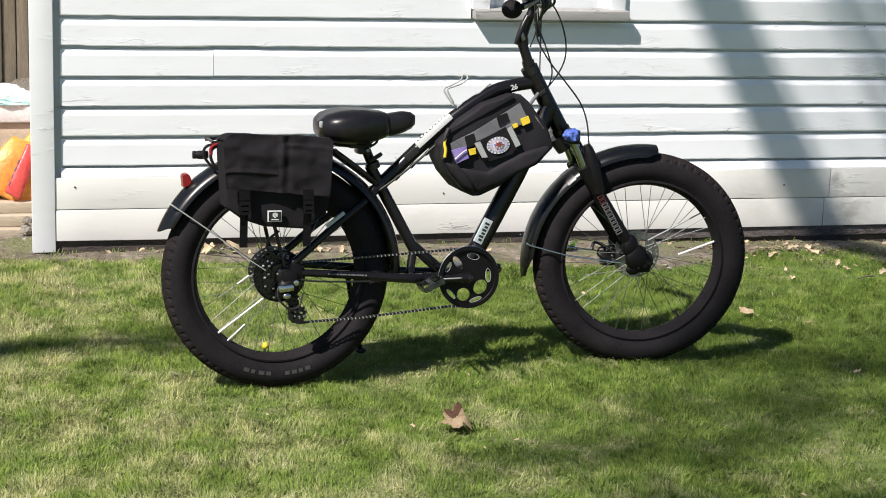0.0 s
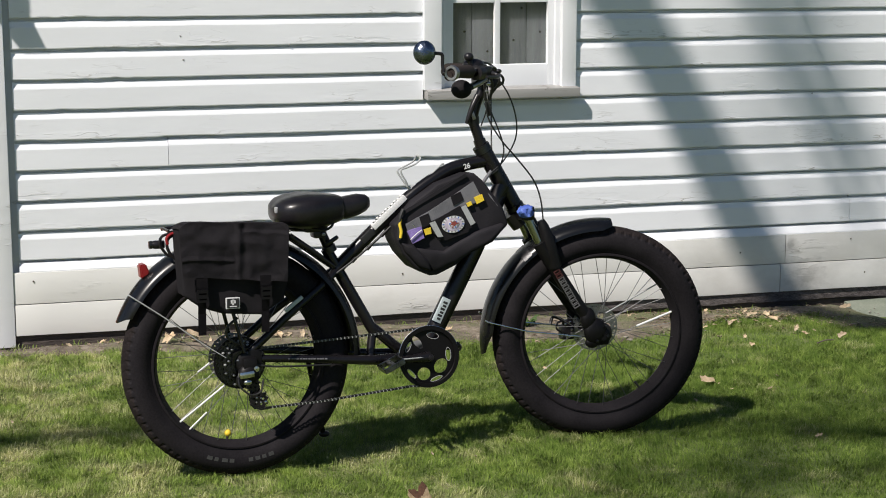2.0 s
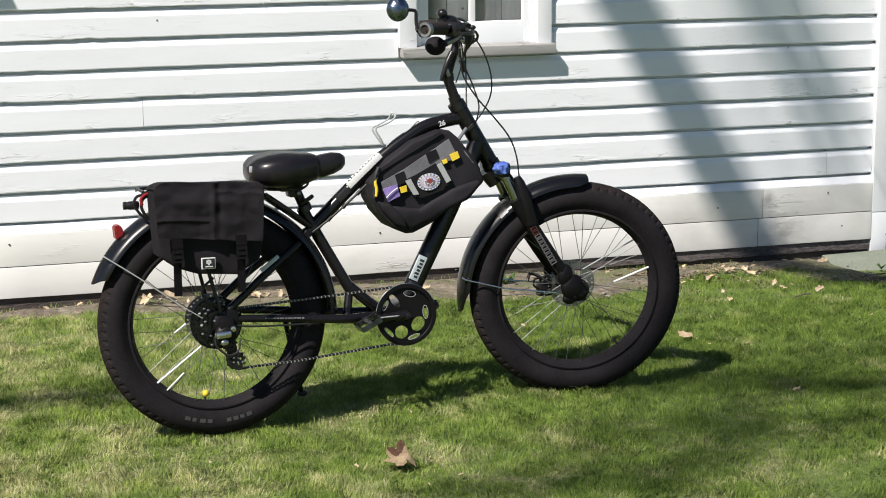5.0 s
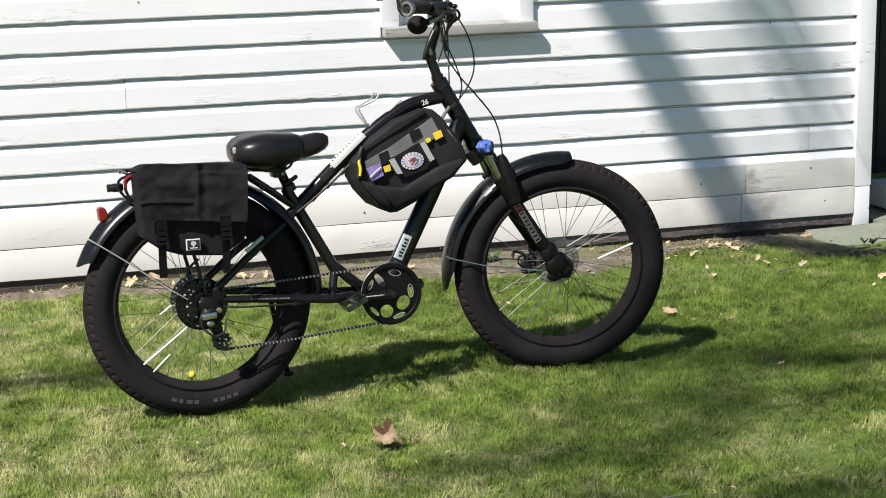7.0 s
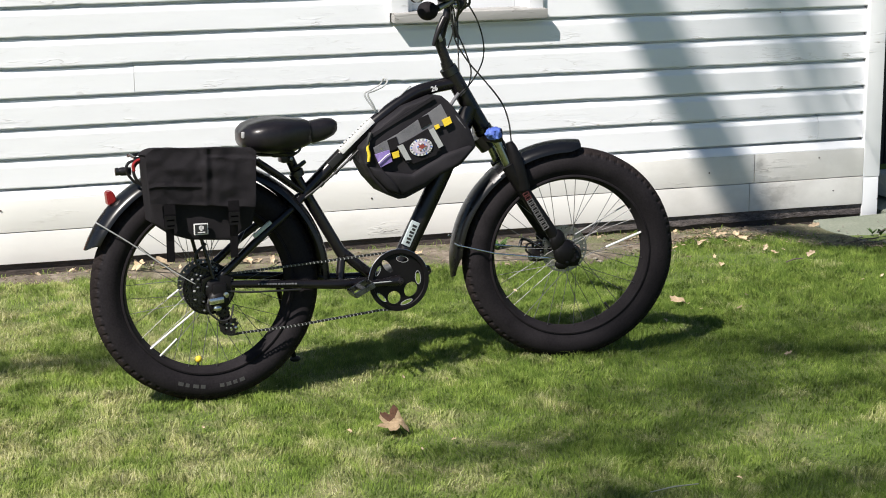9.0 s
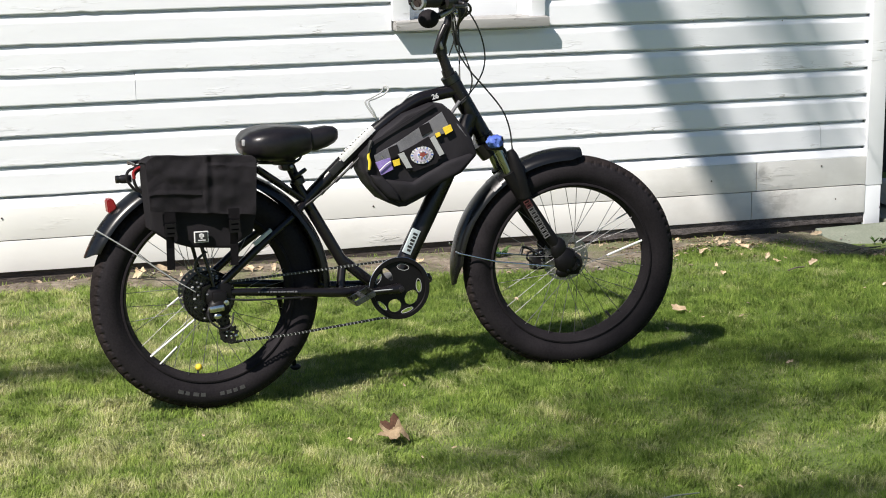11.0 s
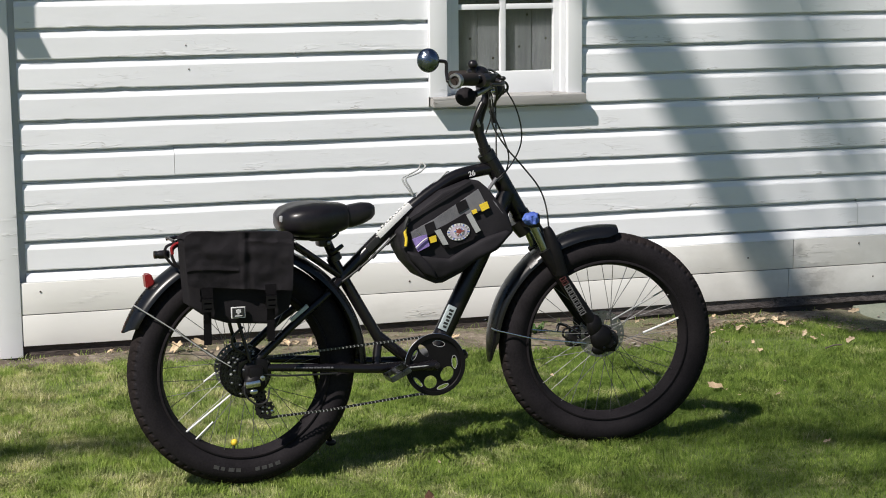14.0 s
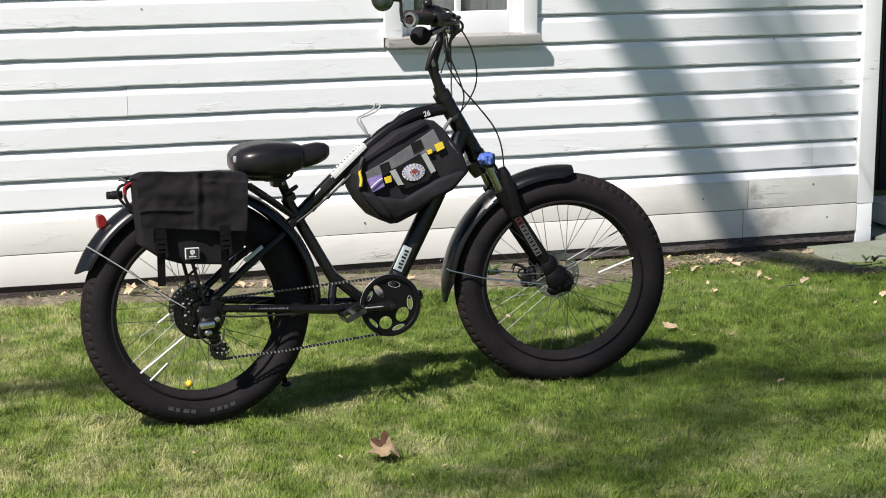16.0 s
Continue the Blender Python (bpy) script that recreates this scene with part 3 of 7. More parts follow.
def plank(x0, x1, z0, z1, y0, y1, seed, bevel=0.002):
    """A flat board with uneven lower edge, cut in lengths so that it can bow."""
    bm = bmesh.new()
    box(bm, (x0, y0, z0), (x1, y1, z1), None, bevel)
    cuts = [e for e in bm.edges if abs(e.verts[0].co.x - e.verts[1].co.x) > 0.3]
    bmesh.ops.subdivide_edges(bm, edges=cuts, cuts=24)
    for v in bm.verts:
        if v.co.z < (z0 + z1) / 2:
            v.co.z += 0.003 * noise.noise(Vector((v.co.x * 3, seed, 0)))
        v.co.y += 0.0016 * noise.noise(Vector((v.co.x * 2, seed, 4)))
    return bm


# cove strip, two flat skirt courses and the dark footing
bm = bmesh.new()
rows = []
for k in range(121):
    x = X_L + (X_R - X_L) * k / 120
    wob = 0.0016 * noise.noise(Vector((x * 4, 1.0, 0))) + 0.0010 * noise.noise(Vector((x * 23, 1.0, 0)))
    rows.append([bm.verts.new((x, y, z + wob)) for y, z in ((0.0, 0.3085), (-0.037, 0.3085), (-0.037, 0.3125), (-0.033, 0.319), (-0.017, 0.338), (-0.010, 0.3445), (0.0, 0.3450))])
for a, b in zip(rows, rows[1:]):
    for j in range(6):
        bm.faces.new((a[j], b[j], b[j + 1], a[j + 1]))
bm.faces.new(rows[0])
bm.faces.new(rows[-1][::-1])
bmesh.ops.recalc_face_normals(bm, faces=bm.faces)
part("cap_board", bm, PAINT_TRIM, wall, "white sloping cap strip, chipped along its top", smooth=False)
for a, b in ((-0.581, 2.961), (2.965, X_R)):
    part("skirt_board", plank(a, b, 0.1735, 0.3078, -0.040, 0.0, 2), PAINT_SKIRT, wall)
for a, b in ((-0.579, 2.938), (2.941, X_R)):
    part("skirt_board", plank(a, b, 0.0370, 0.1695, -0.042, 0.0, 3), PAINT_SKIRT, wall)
part("footing", plank(-0.64, 1.95, -0.06, 0.0355, -0.026, 0.0, 4), FOUNDATION, wall, "dark footing board under the siding")
# set-back board, its dark colour standing for the shade in the gap
part("footing", plank(1.952, 3.56, -0.09, 0.0355, -0.012, 0.0, 4), FOUNDATION, wall, "dark set-back board standing for the shaded gap under the rotted board")
bm = plank(1.955, 3.555, -0.012, 0.0350, -0.030, -0.013, 8)
for v in bm.verts:
    if v.co.z < 0.012:
        v.co.z += 0.010 * noise.noise(Vector((v.co.x * 9, 3.0, 0))) + 0.006 * noise.noise(Vector((v.co.x * 31, 5.0, 0)))
part("rotted_board", bm, ROTTEN, wall, "rotted footing board with peeling pale paint")
part("corner_board", plank(-0.678, -0.582, -0.01, 2.33, -0.046, 0.0, 5, 0.004), PAINT_TRIM, wall)
part("corner_board", plank(X_R + 0.001, 3.627, 0.166, 2.33, -0.042, 0.0, 6, 0.004), PAINT_TRIM, wall)
part("corner_board", plank(X_R + 0.001, 3.623, -0.048, 0.1645, -0.040, 0.0, 7, 0.004), PAINT_TRIM, wall)
for x, z in ((0.60, 0.242), (0.61, 1.24), (2.63, 0.985), (1.10, 0.22), (2.73, 0.235), (3.30, 0.275), (3.38, 0.11), (-0.50, 0.27), (-0.61, 0.30), (-0.60, 1.02), (3.62, 0.055), (0.155, 1.185), (0.145, 1.285), (3.08, 0.97)):
    bm = bmesh.new()
    ball(bm, (x, -0.0205 if z > 0.33 else -0.0425, z), 0.0042, (1, 0.5, 1), 8)
    part("nail_head", bm, PAINT_SILL if z > 0.33 else FOUNDATION, wall)


# window with a deep sill, casing, sash and weathered boarding behind the panes
def build_window():
    l, r, b, t = WIN
    bm = bmesh.new()
    box(bm, (l, -0.040, b), (l + 0.079, 0.05, t), None, 0.003)
    win = tagged(link_bm("window_1", bm, PAINT_TRIM, True), "white four-light window with boards behind the glass", "window", kind="structure")
    bm = bmesh.new()
    box(bm, (r - 0.066, -0.040, b), (r, 0.05, t), None, 0.003)
    part("casing", bm, PAINT_TRIM, win)
    bm = bmesh.new()
    box(bm, (l, -0.041, t - 0.10), (r, 0.05, t + 0.003), None, 0.003)
    part("casing", bm, PAINT_TRIM, win)
    bm = bmesh.new()
    vs = box(bm, (l + 0.006, -0.079, 0.991), (r + 0.008, 0.06, 1.032), None, 0.004)
    for v in vs:
        v.co.z -= 0.15 * (v.co.y + 0.079) * -0.4 if v.co.z > 1.012 else 0
        v.co.z += 0.0018 * noise.noise(Vector((v.co.x * 30, v.co.y * 20, 0)))
    part("window_sill", bm, PAINT_SILL, win, "thick white sill with chipped lower edge")
    sl, sr, sb, st = l + 0.079, r - 0.066, b, t - 0.10
    for nm, lo, hi in (("stop_bead", (sl, -0.006, sb), (sl + 0.026, 0.05, st)), ("stop_bead", (sr - 0.022, -0.006, sb), (sr, 0.05, st))):
        bm = bmesh.new()
        box(bm, lo, hi, None, 0.003)
        part(nm, bm, PAINT_TRIM, win)
    gl, gr, gb, gt = 1.3495, 1.7886, 1.133, 1.95
    bm = bmesh.new()
    for lo, hi in (((sl + 0.026, 0.018, sb), (gl, 0.048, st)), ((gr, 0.018, sb), (sr - 0.022, 0.048, st)),
                   ((gl, 0.018, sb), (gr, 0.048, gb)), ((gl, 0.018, gt), (gr, 0.048, st))):
        box(bm, lo, hi, None, 0.003)
    sash = part("sash", bm, PAINT_TRIM, win)
    xm = 1.554
    bm = bmesh.new()
    box(bm, (xm - 0.013, 0.020, gb), (xm + 0.013, 0.046, gt), None, 0.004)
    part("muntin", bm, PAINT_TRIM, sash)
    for z in (1.418, 1.70):
        for a, c in ((gl, xm - 0.013), (xm + 0.013, gr)):
            bm = bmesh.new()
            box(bm, (a, 0.021, z - 0.012), (c, 0.045, z + 0.012), None, 0.004)
            part("muntin", bm, PAINT_TRIM, sash)
    for a, c in ((gl, xm), (xm, gr)):
        for z0, z1 in ((gb, 1.418), (1.418, 1.70), (1.70, gt)):
            bm = bmesh.new()
            box(bm, (a, 0.036, z0), (c, 0.039, z1))
            ob = part("pane", bm, GLASS, sash)
            ob.visible_shadow = False
    for a, c in ((1.26, 1.445), (1.448, 1.562), (1.565, 1.70), (1.703, 1.85)):
        bm = bmesh.new()
        box(bm, (a, 0.062, 1.06), (c, 0.08, 2.0), None, 0.002)
        part("board", bm, GREY_PLANK, win, "grey weathered board with knots")
    for x, z in ((1.372, 1.555), (1.497, 1.56), (1.413, 1.278), (1.5496, 1.331), (1.6783, 1.379), (1.6416, 1.237), (1.5199, 1.189), (1.766, 1.272), (1.612, 1.585), (1.735, 1.553), (1.46, 1.70), (1.65, 1.78)):
        bm = bmesh.new()
        lathe(bm, ((0.0001, -0.0015), (0.0052, -0.0012), (0.0062, 0.0)), (x, 0.0625, z), 12)
        part("knot", bm, KNOT, win)


build_window()


# roof with an overhanging eave and barge end
bm = bmesh.new()
for lo, hi in (((-1.0, -0.33, 2.34), (4.0, 5.4, 2.36)),):
    box(bm, lo, hi)
va = [bm.verts.new(p) for p in ((-1.05, -0.38, 2.36), (4.05, -0.38, 2.36), (4.05, 2.5, 3.5), (-1.05, 2.5, 3.5), (-1.05, 5.45, 2.36), (4.05, 5.45, 2.36))]
vb = [bm.verts.new(v.co + Vector((0, 0, 0.06))) for v in va]
for f in ((0, 1, 2, 3), (3, 2, 5, 4)):
    bm.faces.new([va[i] for i in f])
    bm.faces.new([vb[i] for i in f])
for a, b in ((0, 1), (1, 2), (2, 5), (5, 4), (4, 3), (3, 0)):
    bm.faces.new((va[a], va[b], vb[b], vb[a]))
roof = tagged(link_bm("roof", bm, ROOFING), "dark shingled gable roof with a boarded eave", "roof", kind="structure")
bm = bmesh.new()
low = ((-1.0, 2.165), (-0.79, 2.180), (-0.325, 2.233), (0.40, 2.197), (1.3, 2.175), (2.21, 2.150), (2.30, 2.162), (2.56, 2.190), (4.0, 2.195))
plate(bm, [*low, (4.0, 2.40), (-1.0, 2.40)], -0.36, -0.335)
part("fascia", bm, PAINT_TRIM, roof, smooth=False)
bm = bmesh.new()
plate(bm, [(-1.05, 2.42), (-1.05, 1.985), (-0.97, 1.875), (-0.865, 1.875), (-0.925, 2.005), (-0.925, 2.42)], -0.35, 5.4)
part("barge_board", bm, PAINT_TRIM, roof, smooth=False)
bm = bmesh.new()
for s in (-0.48, 3.53):
    vs = [bm.verts.new(p) for p in ((s, 0, 2.36), (s, 5.0, 2.36), (s, 2.5, 3.48))]
    ws = [bm.verts.new(v.co + Vector((0.12, 0, 0))) for v in vs]
    bm.faces.new(vs), bm.faces.new(ws)
    for i in range(3):
        bm.faces.new((vs[i], vs[(i + 1) % 3], ws[(i + 1) % 3], ws[i]))
part("gable", bm, PAINT_TRIM, roof, smooth=False)

# service cable that runs in to the wall
bm = bmesh.new()
tube(bm, curve_pts([(2.655, -0.02, 1.95), (2.535, -0.35, 2.02), (2.035, -1.4, 2.35), (0.6, -4.6, 3.6), (-3.0, -12.0, 6.2)], 8), 0.0035, 8)
tagged(link_bm("service_cable", bm, CABLE, True), "thin black overhead cable fixed to the wall", "cable")


# ---- beside the building ----
def build_fence():
    fence = thing("fence", "tall grey-brown fence of upright weathered boards", "fence", pose(0, 1.05, 0))
    rnd = random.Random(4)
    x = -3.2
    while x < -0.50:
        w = rnd.uniform(0.055, 0.075)
        bm = bmesh.new()
        box(bm, (x, 0, 0.02), (x + w - 0.006, 0.022, 1.75 + rnd.uniform(-0.01, 0.01)), pose(0, rnd.uniform(-0.006, 0.006), 0), 0.003)
        part("fence_board", bm, FENCE_WOOD, fence)
        x += w
    # backing row of boards, added to keep the gaps dark
    x = -3.17
    while x < -0.50:
        bm = bmesh.new()
        box(bm, (x, 0.024, 0.02), (x + 0.06, 0.042, 1.74))
        part("fence_board", bm, FENCE_WOOD, fence, smooth=False)
        x += 0.0635
    for z in (0.4, 1.4):
        bm = bmesh.new()
        box(bm, (-3.2, 0.043, z), (-0.50, 0.08, z + 0.09), None, 0.003)
        part("rail", bm, FENCE_WOOD, fence)


build_fence()


def build_timber(y, z, w, x1):
    t = thing("landscape_timber", "sawn pale landscape timber laid as a step", "timber", pose(-2.0, y, z), "timber steps")
    bm = bmesh.new()
    box(bm, (0, 0, 0), (x1 + 2.0, w, 0.047), None, 0.005)
    for v in bm.verts:
        v.co.z += 0.002 * noise.noise(Vector((v.co.x * 5, v.co.y * 9, z)))
    part("beam", bm, TIMBER, t)


for y, z, w, x1 in ((0.16, 0.0, 0.55, -0.645), (0.215, 0.048, 0.50, -0.63), (0.27, 0.096, 0.45, -0.60)):
    build_timber(y, z, w, x1)


def build_sack(name, m, body, stripe, label, h=0.27, w=0.20):
    """A slumped plastic garden sack with a printed band and a crimped top."""
    s = thing(name, label, "sack", m)
    bm = bmesh.new()
    cushion(bm, [(-w / 2, 0.004), (w / 2, 0.0), (w / 2 + 0.012, h * 0.4), (w / 2 - 0.01, h * 0.85), (w * 0.3, h), (-w * 0.35, h * 0.98), (-w / 2 - 0.01, h * 0.6)], -0.05, 0.05, 0.03, 0.014, h * 9)
    part("bag_body", bm, body, s)
    bm = bmesh.new()
    cushion(bm, [(-0.02, 0.02), (w / 2 - 0.045, 0.01), (w / 2 - 0.05, h * 0.9), (-0.01, h * 0.94)], -0.106, -0.080, 0.010, 0.004, 2, 2)
    part("printed_band", bm, stripe, s)
    for k in range(4):
        bm = bmesh.new()
        box(bm, (-0.018, -0.110, 0.05 + 0.034 * k), (-0.013, -0.104, 0.070 + 0.034 * k))
        part("lettering_bar", bm, MARK_GREY, s)


build_sack("soil_sack", pose(-0.785, 0.36, 0.145, -14, 24, 0), ORANGE_BAG, RED_BAG, "orange and red plastic sack of garden soil leaning on the timbers")
build_sack("soil_sack", pose(-0.68, 0.50, 0.145, -10, 20, 0), ORANGE_BAG, RED_BAG, "orange plastic garden sack slumped behind another", 0.27, 0.20)
build_sack("soil_sack", pose(-0.98, 0.40, 0.145, -12, 14, 0), RED_BAG, ORANGE_BAG, "red plastic sack of garden soil on the timbers", 0.28)

bin_box = thing("storage_box", "pale plastic storage box with a white lid", "box", pose(-0.98, 0.68, 0.0))
bm = bmesh.new()
box(bm, (-0.30, 0.06, 0.0), (0.36, 0.16, 0.42), None, 0.015)
part("tub", bm, TIMBER, bin_box)
bm = bmesh.new()
box(bm, (-0.32, 0.04, 0.42), (0.38, 0.18, 0.505), None, 0.012)
part("lid", bm, WHITE_PLASTIC, bin_box)


def build_heap(name, label, m, material, size, seed, category):
    bm = bmesh.new()
    vs = bmesh.ops.create_icosphere(bm, subdivisions=4, radius=1.0)["verts"]
    for v in vs:
        d = 1 + 0.22 * noise.noise(v.co * 1.7 + Vector((seed, 0, 0))) + 0.12 * noise.noise(v.co * 4.3 + Vector((seed, 5, 0)))
        v.co = Vector((v.co.x * size[0] * d, v.co.y * size[1] * d, max(0.0, v.co.z + 0.15) * size[2] * d))
    ob = tagged(link_bm(name, bm, material, True), label, category)
    ob.matrix_basis = m
    return ob


build_heap("plastic_sheet", "crumpled teal plastic sheet on the storage box", pose(-0.74, 0.78, 0.504), TEAL_PLASTIC, (0.20, 0.07, 0.035), 3, "plastic sheet")
build_heap("plastic_bag", "crumpled clear-white plastic bag on the teal sheet", pose(-0.80, 0.80, 0.525), WHITE_PLASTIC, (0.15, 0.07, 0.055), 8, "plastic bag")
build_heap("mulch_mound", "brown mulch heaped against the fence", pose(-0.85, 0.97, 0.0), SOIL, (0.5, 0.08, 0.50), 5, "mulch")
for x, y, z, s, k in ((-0.705, 0.10, 0.0, 0.022, 1), (-0.72, 0.12, 0.02, 0.018, 2), (-0.70, 0.13, 0.05, 0.024, 3), (-0.695, 0.13, 0.085, 0.020, 4), (-0.74, 0.09, 0.0, 0.015, 5)):
    build_heap("rubble_stone", "small grey-brown stone by the corner board", pose(x, y, z), CLOD if k % 2 else SOIL, (s, s, s), k, "stone")

# paving, and a made-up store for the dark area past the other corner
bm = bmesh.new()
plate(bm, [(3.245, -0.107), (3.235, -0.19), (3.20, -0.25), (3.19, -0.34), (3.215, -0.43), (3.205, -0.50), (3.235, -0.57), (3.30, -0.63), (3.39, -0.66), (3.52, -0.68), (3.76, -0.74), (5.319, -0.76), (5.4, 0.9), (3.69, 0.9), (3.664, -0.075)], 0, 0.05)
bmesh.ops.transform(bm, matrix=pose(0, 0, -0.012, -90), verts=bm.verts)
bmesh.ops.bevel(bm, geom=[e for e in bm.edges if abs(e.verts[0].co.z - e.verts[1].co.z) < 0.001 and e.verts[0].co.z > 0.0 and e.calc_face_angle(0) > 1], offset=0.02, segments=3, affect="EDGES")
tagged(link_bm("paving_slab", bm, CONCRETE), "mossy grey concrete slab at the building's corner", "slab", kind="structure")
bm = bmesh.new()
box(bm, (3.80, 0.06, 0.005), (4.6, 0.32, 0.125), None, 0.012)
for v in bm.verts:
    v.co += Vector((0.004, 0.004, 0.004)) * noise.noise(v.co * 20)
tagged(link_bm("stone_block", bm, STONE), "pale stone block lying on the slab", "stone")
# added store; the deep shade is put into its boards' near-black colour
store = thing("dark_store", "near-black boarded stand-in for the dark area past the corner", "shed", pose(3.7, 1.0, 0))
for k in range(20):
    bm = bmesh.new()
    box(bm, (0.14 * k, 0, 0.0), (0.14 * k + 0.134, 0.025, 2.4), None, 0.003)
    part("board", bm, SHADE_BLACK, store)
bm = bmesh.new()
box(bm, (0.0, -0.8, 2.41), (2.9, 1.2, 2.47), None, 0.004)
part("canopy", bm, SHADE_BLACK, store)
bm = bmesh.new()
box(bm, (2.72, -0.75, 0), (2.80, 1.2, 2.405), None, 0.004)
part("side_wall", bm, SHADE_BLACK, store)


# shift the outbuilding and all beside it to fit the camera's view
for ob in [o for o in scene.objects if o.parent is None and o.name.split(".")[0] not in ("camera", "sun", "ground", "soil_strip")]:
    ob.location += Vector((-0.027, 0.0, -0.020))


# ---- the electric fat-tyre bicycle, leaning on its stand ----
LEAN = pose(0.0060, -2.1193, 0.0, 0, 0, 3.75) @ pose(0, 0, 0, -3.73)
bike = thing("electric_bicycle", "black fat-tyre electric cruiser bicycle leaning on its stand", "bicycle", LEAN)
RH, FH = Vector((0.0, 0, 0.368)), Vector((1.2601, 0, 0.368))       # the hubs
STEER = Matrix.Translation(FH) @ Matrix.Rotation(radians(-11.5), 4, Vector((-0.47, 0, 0.88))) @ Matrix.Translation(-FH)


def put(bm, m):
    if m is not None:
        bmesh.ops.transform(bm, matrix=m, verts=bm.verts)
    return bm


def build_wheel(c, m, sleeves, valve_angle, hub_r):
    """Rim, tyre with shoulder lugs, laced spokes, valve and hub."""
    bm = bmesh.new()
    lathe(bm, [(0.270, -0.040), (0.274, -0.044), (0.279, -0.043), (0.281, -0.036), (0.272, -0.018), (0.262, 0.0), (0.272, 0.018), (0.281, 0.036), (0.279, 0.043), (0.274, 0.044), (0.270, 0.040),
               (0.264, 0.020), (0.256, 0.0), (0.264, -0.020)], c, 72, closed=True)
    wheel = part("wheel", put(bm, m), RUBBER, bike)
    bm = bmesh.new()
    around, rings = 370, []
    for k in range(around):
        a = 2 * math.pi * k / around
        ring = []
        for j in range(43):
            th = math.pi * (-0.16 + 1.32 * j / 42)
            side = abs(math.cos(th))
            r, w = 0.3175 + 0.0495 * math.sin(th), -0.051 * (1.0 if side < 0.8 else 1.015) * math.cos(th)
            if math.sin(th) > 0.45:
                slant = (k + (2 if math.cos(th) < 0 else 0)) % 5
                wedge = 0.56 < side < 0.80 and (slant == 0 or (slant == 1 and side > 0.66))
                cut = 0.0031 if wedge else -0.0008 if side < 0.72 else 0.0
                if side <= 0.56 and (slant + round(6 * side)) % 5 == 3:
                    cut = 0.0014
                r, w = r - cut * math.sin(th), w * (1 - cut * side / 0.051)
            ring.append(bm.verts.new(c + Vector((r * math.cos(a), w, r * math.sin(a)))))
        ring += [bm.verts.new(c + Vector((r * math.cos(a), w, r * math.sin(a)))) for r, w in ((0.276, 0.036), (0.272, 0.0), (0.276, -0.036))]
        rings.append(ring)
    for k in range(around):
        p, q = rings[k], rings[(k + 1) % around]
        for j in range(len(p)):
            f = bm.faces.new((p[j], p[(j + 1) % len(p)], q[(j + 1) % len(p)], q[j]))
            f.material_index = 1 if 12 < j < 29 else 0
    part("tyre", put(bm, m), [RUBBER, TREAD], wheel, "fat black tyre with notched shoulder tread").data.set_sharp_from_angle(angle=radians(16))
    for k in range(36):
        a = radians(10 * k + 4)
        s = -1 if k % 2 else 1
        swing = radians(38 if (k // 2) % 2 else -38)
        h = c + Vector((hub_r * math.cos(a + swing), s * 0.030, hub_r * math.sin(a + swing)))
        e = c + Vector((0.268 * math.cos(a), s * 0.012, 0.268 * math.sin(a)))
        bm = bmesh.new()
        tube(bm, [h, e], 0.0011, 6)
        part("spoke", put(bm, m), SPOKE, wheel)
        if k in sleeves:
            bm = bmesh.new()
            tube(bm, [h.lerp(e, sleeves[k][0]), h.lerp(e, sleeves[k][1])], 0.0040, 8)
            part("spoke_sleeve", put(bm, m), WHITE_TAPE, wheel, "white reflective spoke sleeve")
    bm = bmesh.new()
    lathe(bm, [(0.008, -0.062), (0.020, -0.060), (0.022, -0.040), (hub_r + 0.004, -0.034), (hub_r + 0.004, -0.026), (hub_r * 0.8, -0.018), (hub_r * 0.8, 0.018), (hub_r + 0.004, 0.026), (hub_r + 0.004, 0.034), (0.022, 0.040), (0.020, 0.060), (0.008, 0.062)], c, 32)
    part("hub", put(bm, m), PLASTIC, wheel)
    bm = bmesh.new()
    a = radians(valve_angle)
    d = Vector((math.cos(a), 0, math.sin(a)))
    tube(bm, [c + d * 0.262, c + d * 0.228], 0.0042, 8)
    part("valve", put(bm, m), MARK_BLACK, wheel)
    return wheel, d


rear, d = build_wheel(RH, None, {}, 261.0, 0.046)
for (xa, za), (xb, zb) in (((-0.131, -0.024), (-0.092, 0.001)), ((-0.036, -0.066), (-0.193, -0.181)), ((-0.107, -0.155), (-0.164, -0.208))):
    bm = bmesh.new()
    tube(bm, [RH + Vector((xa, -0.022, za)), RH + Vector((xb, -0.016, zb))], 0.0034 if xa > -0.1 else 0.0028, 8)
    part("spoke_sleeve", bm, WHITE_TAPE, rear, "white reflective spoke sleeve")
bm = bmesh.new()
ball(bm, RH + d * 0.236, 0.0115, (1, 1, 1), 12)
part("valve_cap", bm, YELLOW, rear, "round yellow valve cap")
front, d = build_wheel(FH, STEER, {1: (0.42, 0.97)}, 306.0, 0.036)
for k in range(36):
    bm = bmesh.new()
    box(bm, (-0.0155, 0.016, -0.0008), (0.0155, 0.034, 0.0008), Matrix.Translation(FH) @ Matrix.Rotation(radians(10 * k + 8), 4, "Y") @ Matrix.Translation((0.0, 0.0, -0.2625)) @ Matrix.Rotation(radians(-18), 4, "X"), 0.0006)
    part("rim_strip", put(bm, STEER), DULL_STEEL, front)
# pale tube added for a sunlit spoke, placed to fit the camera's view
bm = bmesh.new()
tube(bm, [(1.275, -0.030, 0.4335), (1.478, -0.015, 0.5197)], 0.0026, 8)
part("spoke_sleeve", bm, REFLECTIVE, front, "pale grey tube standing for a brightly lit spoke")
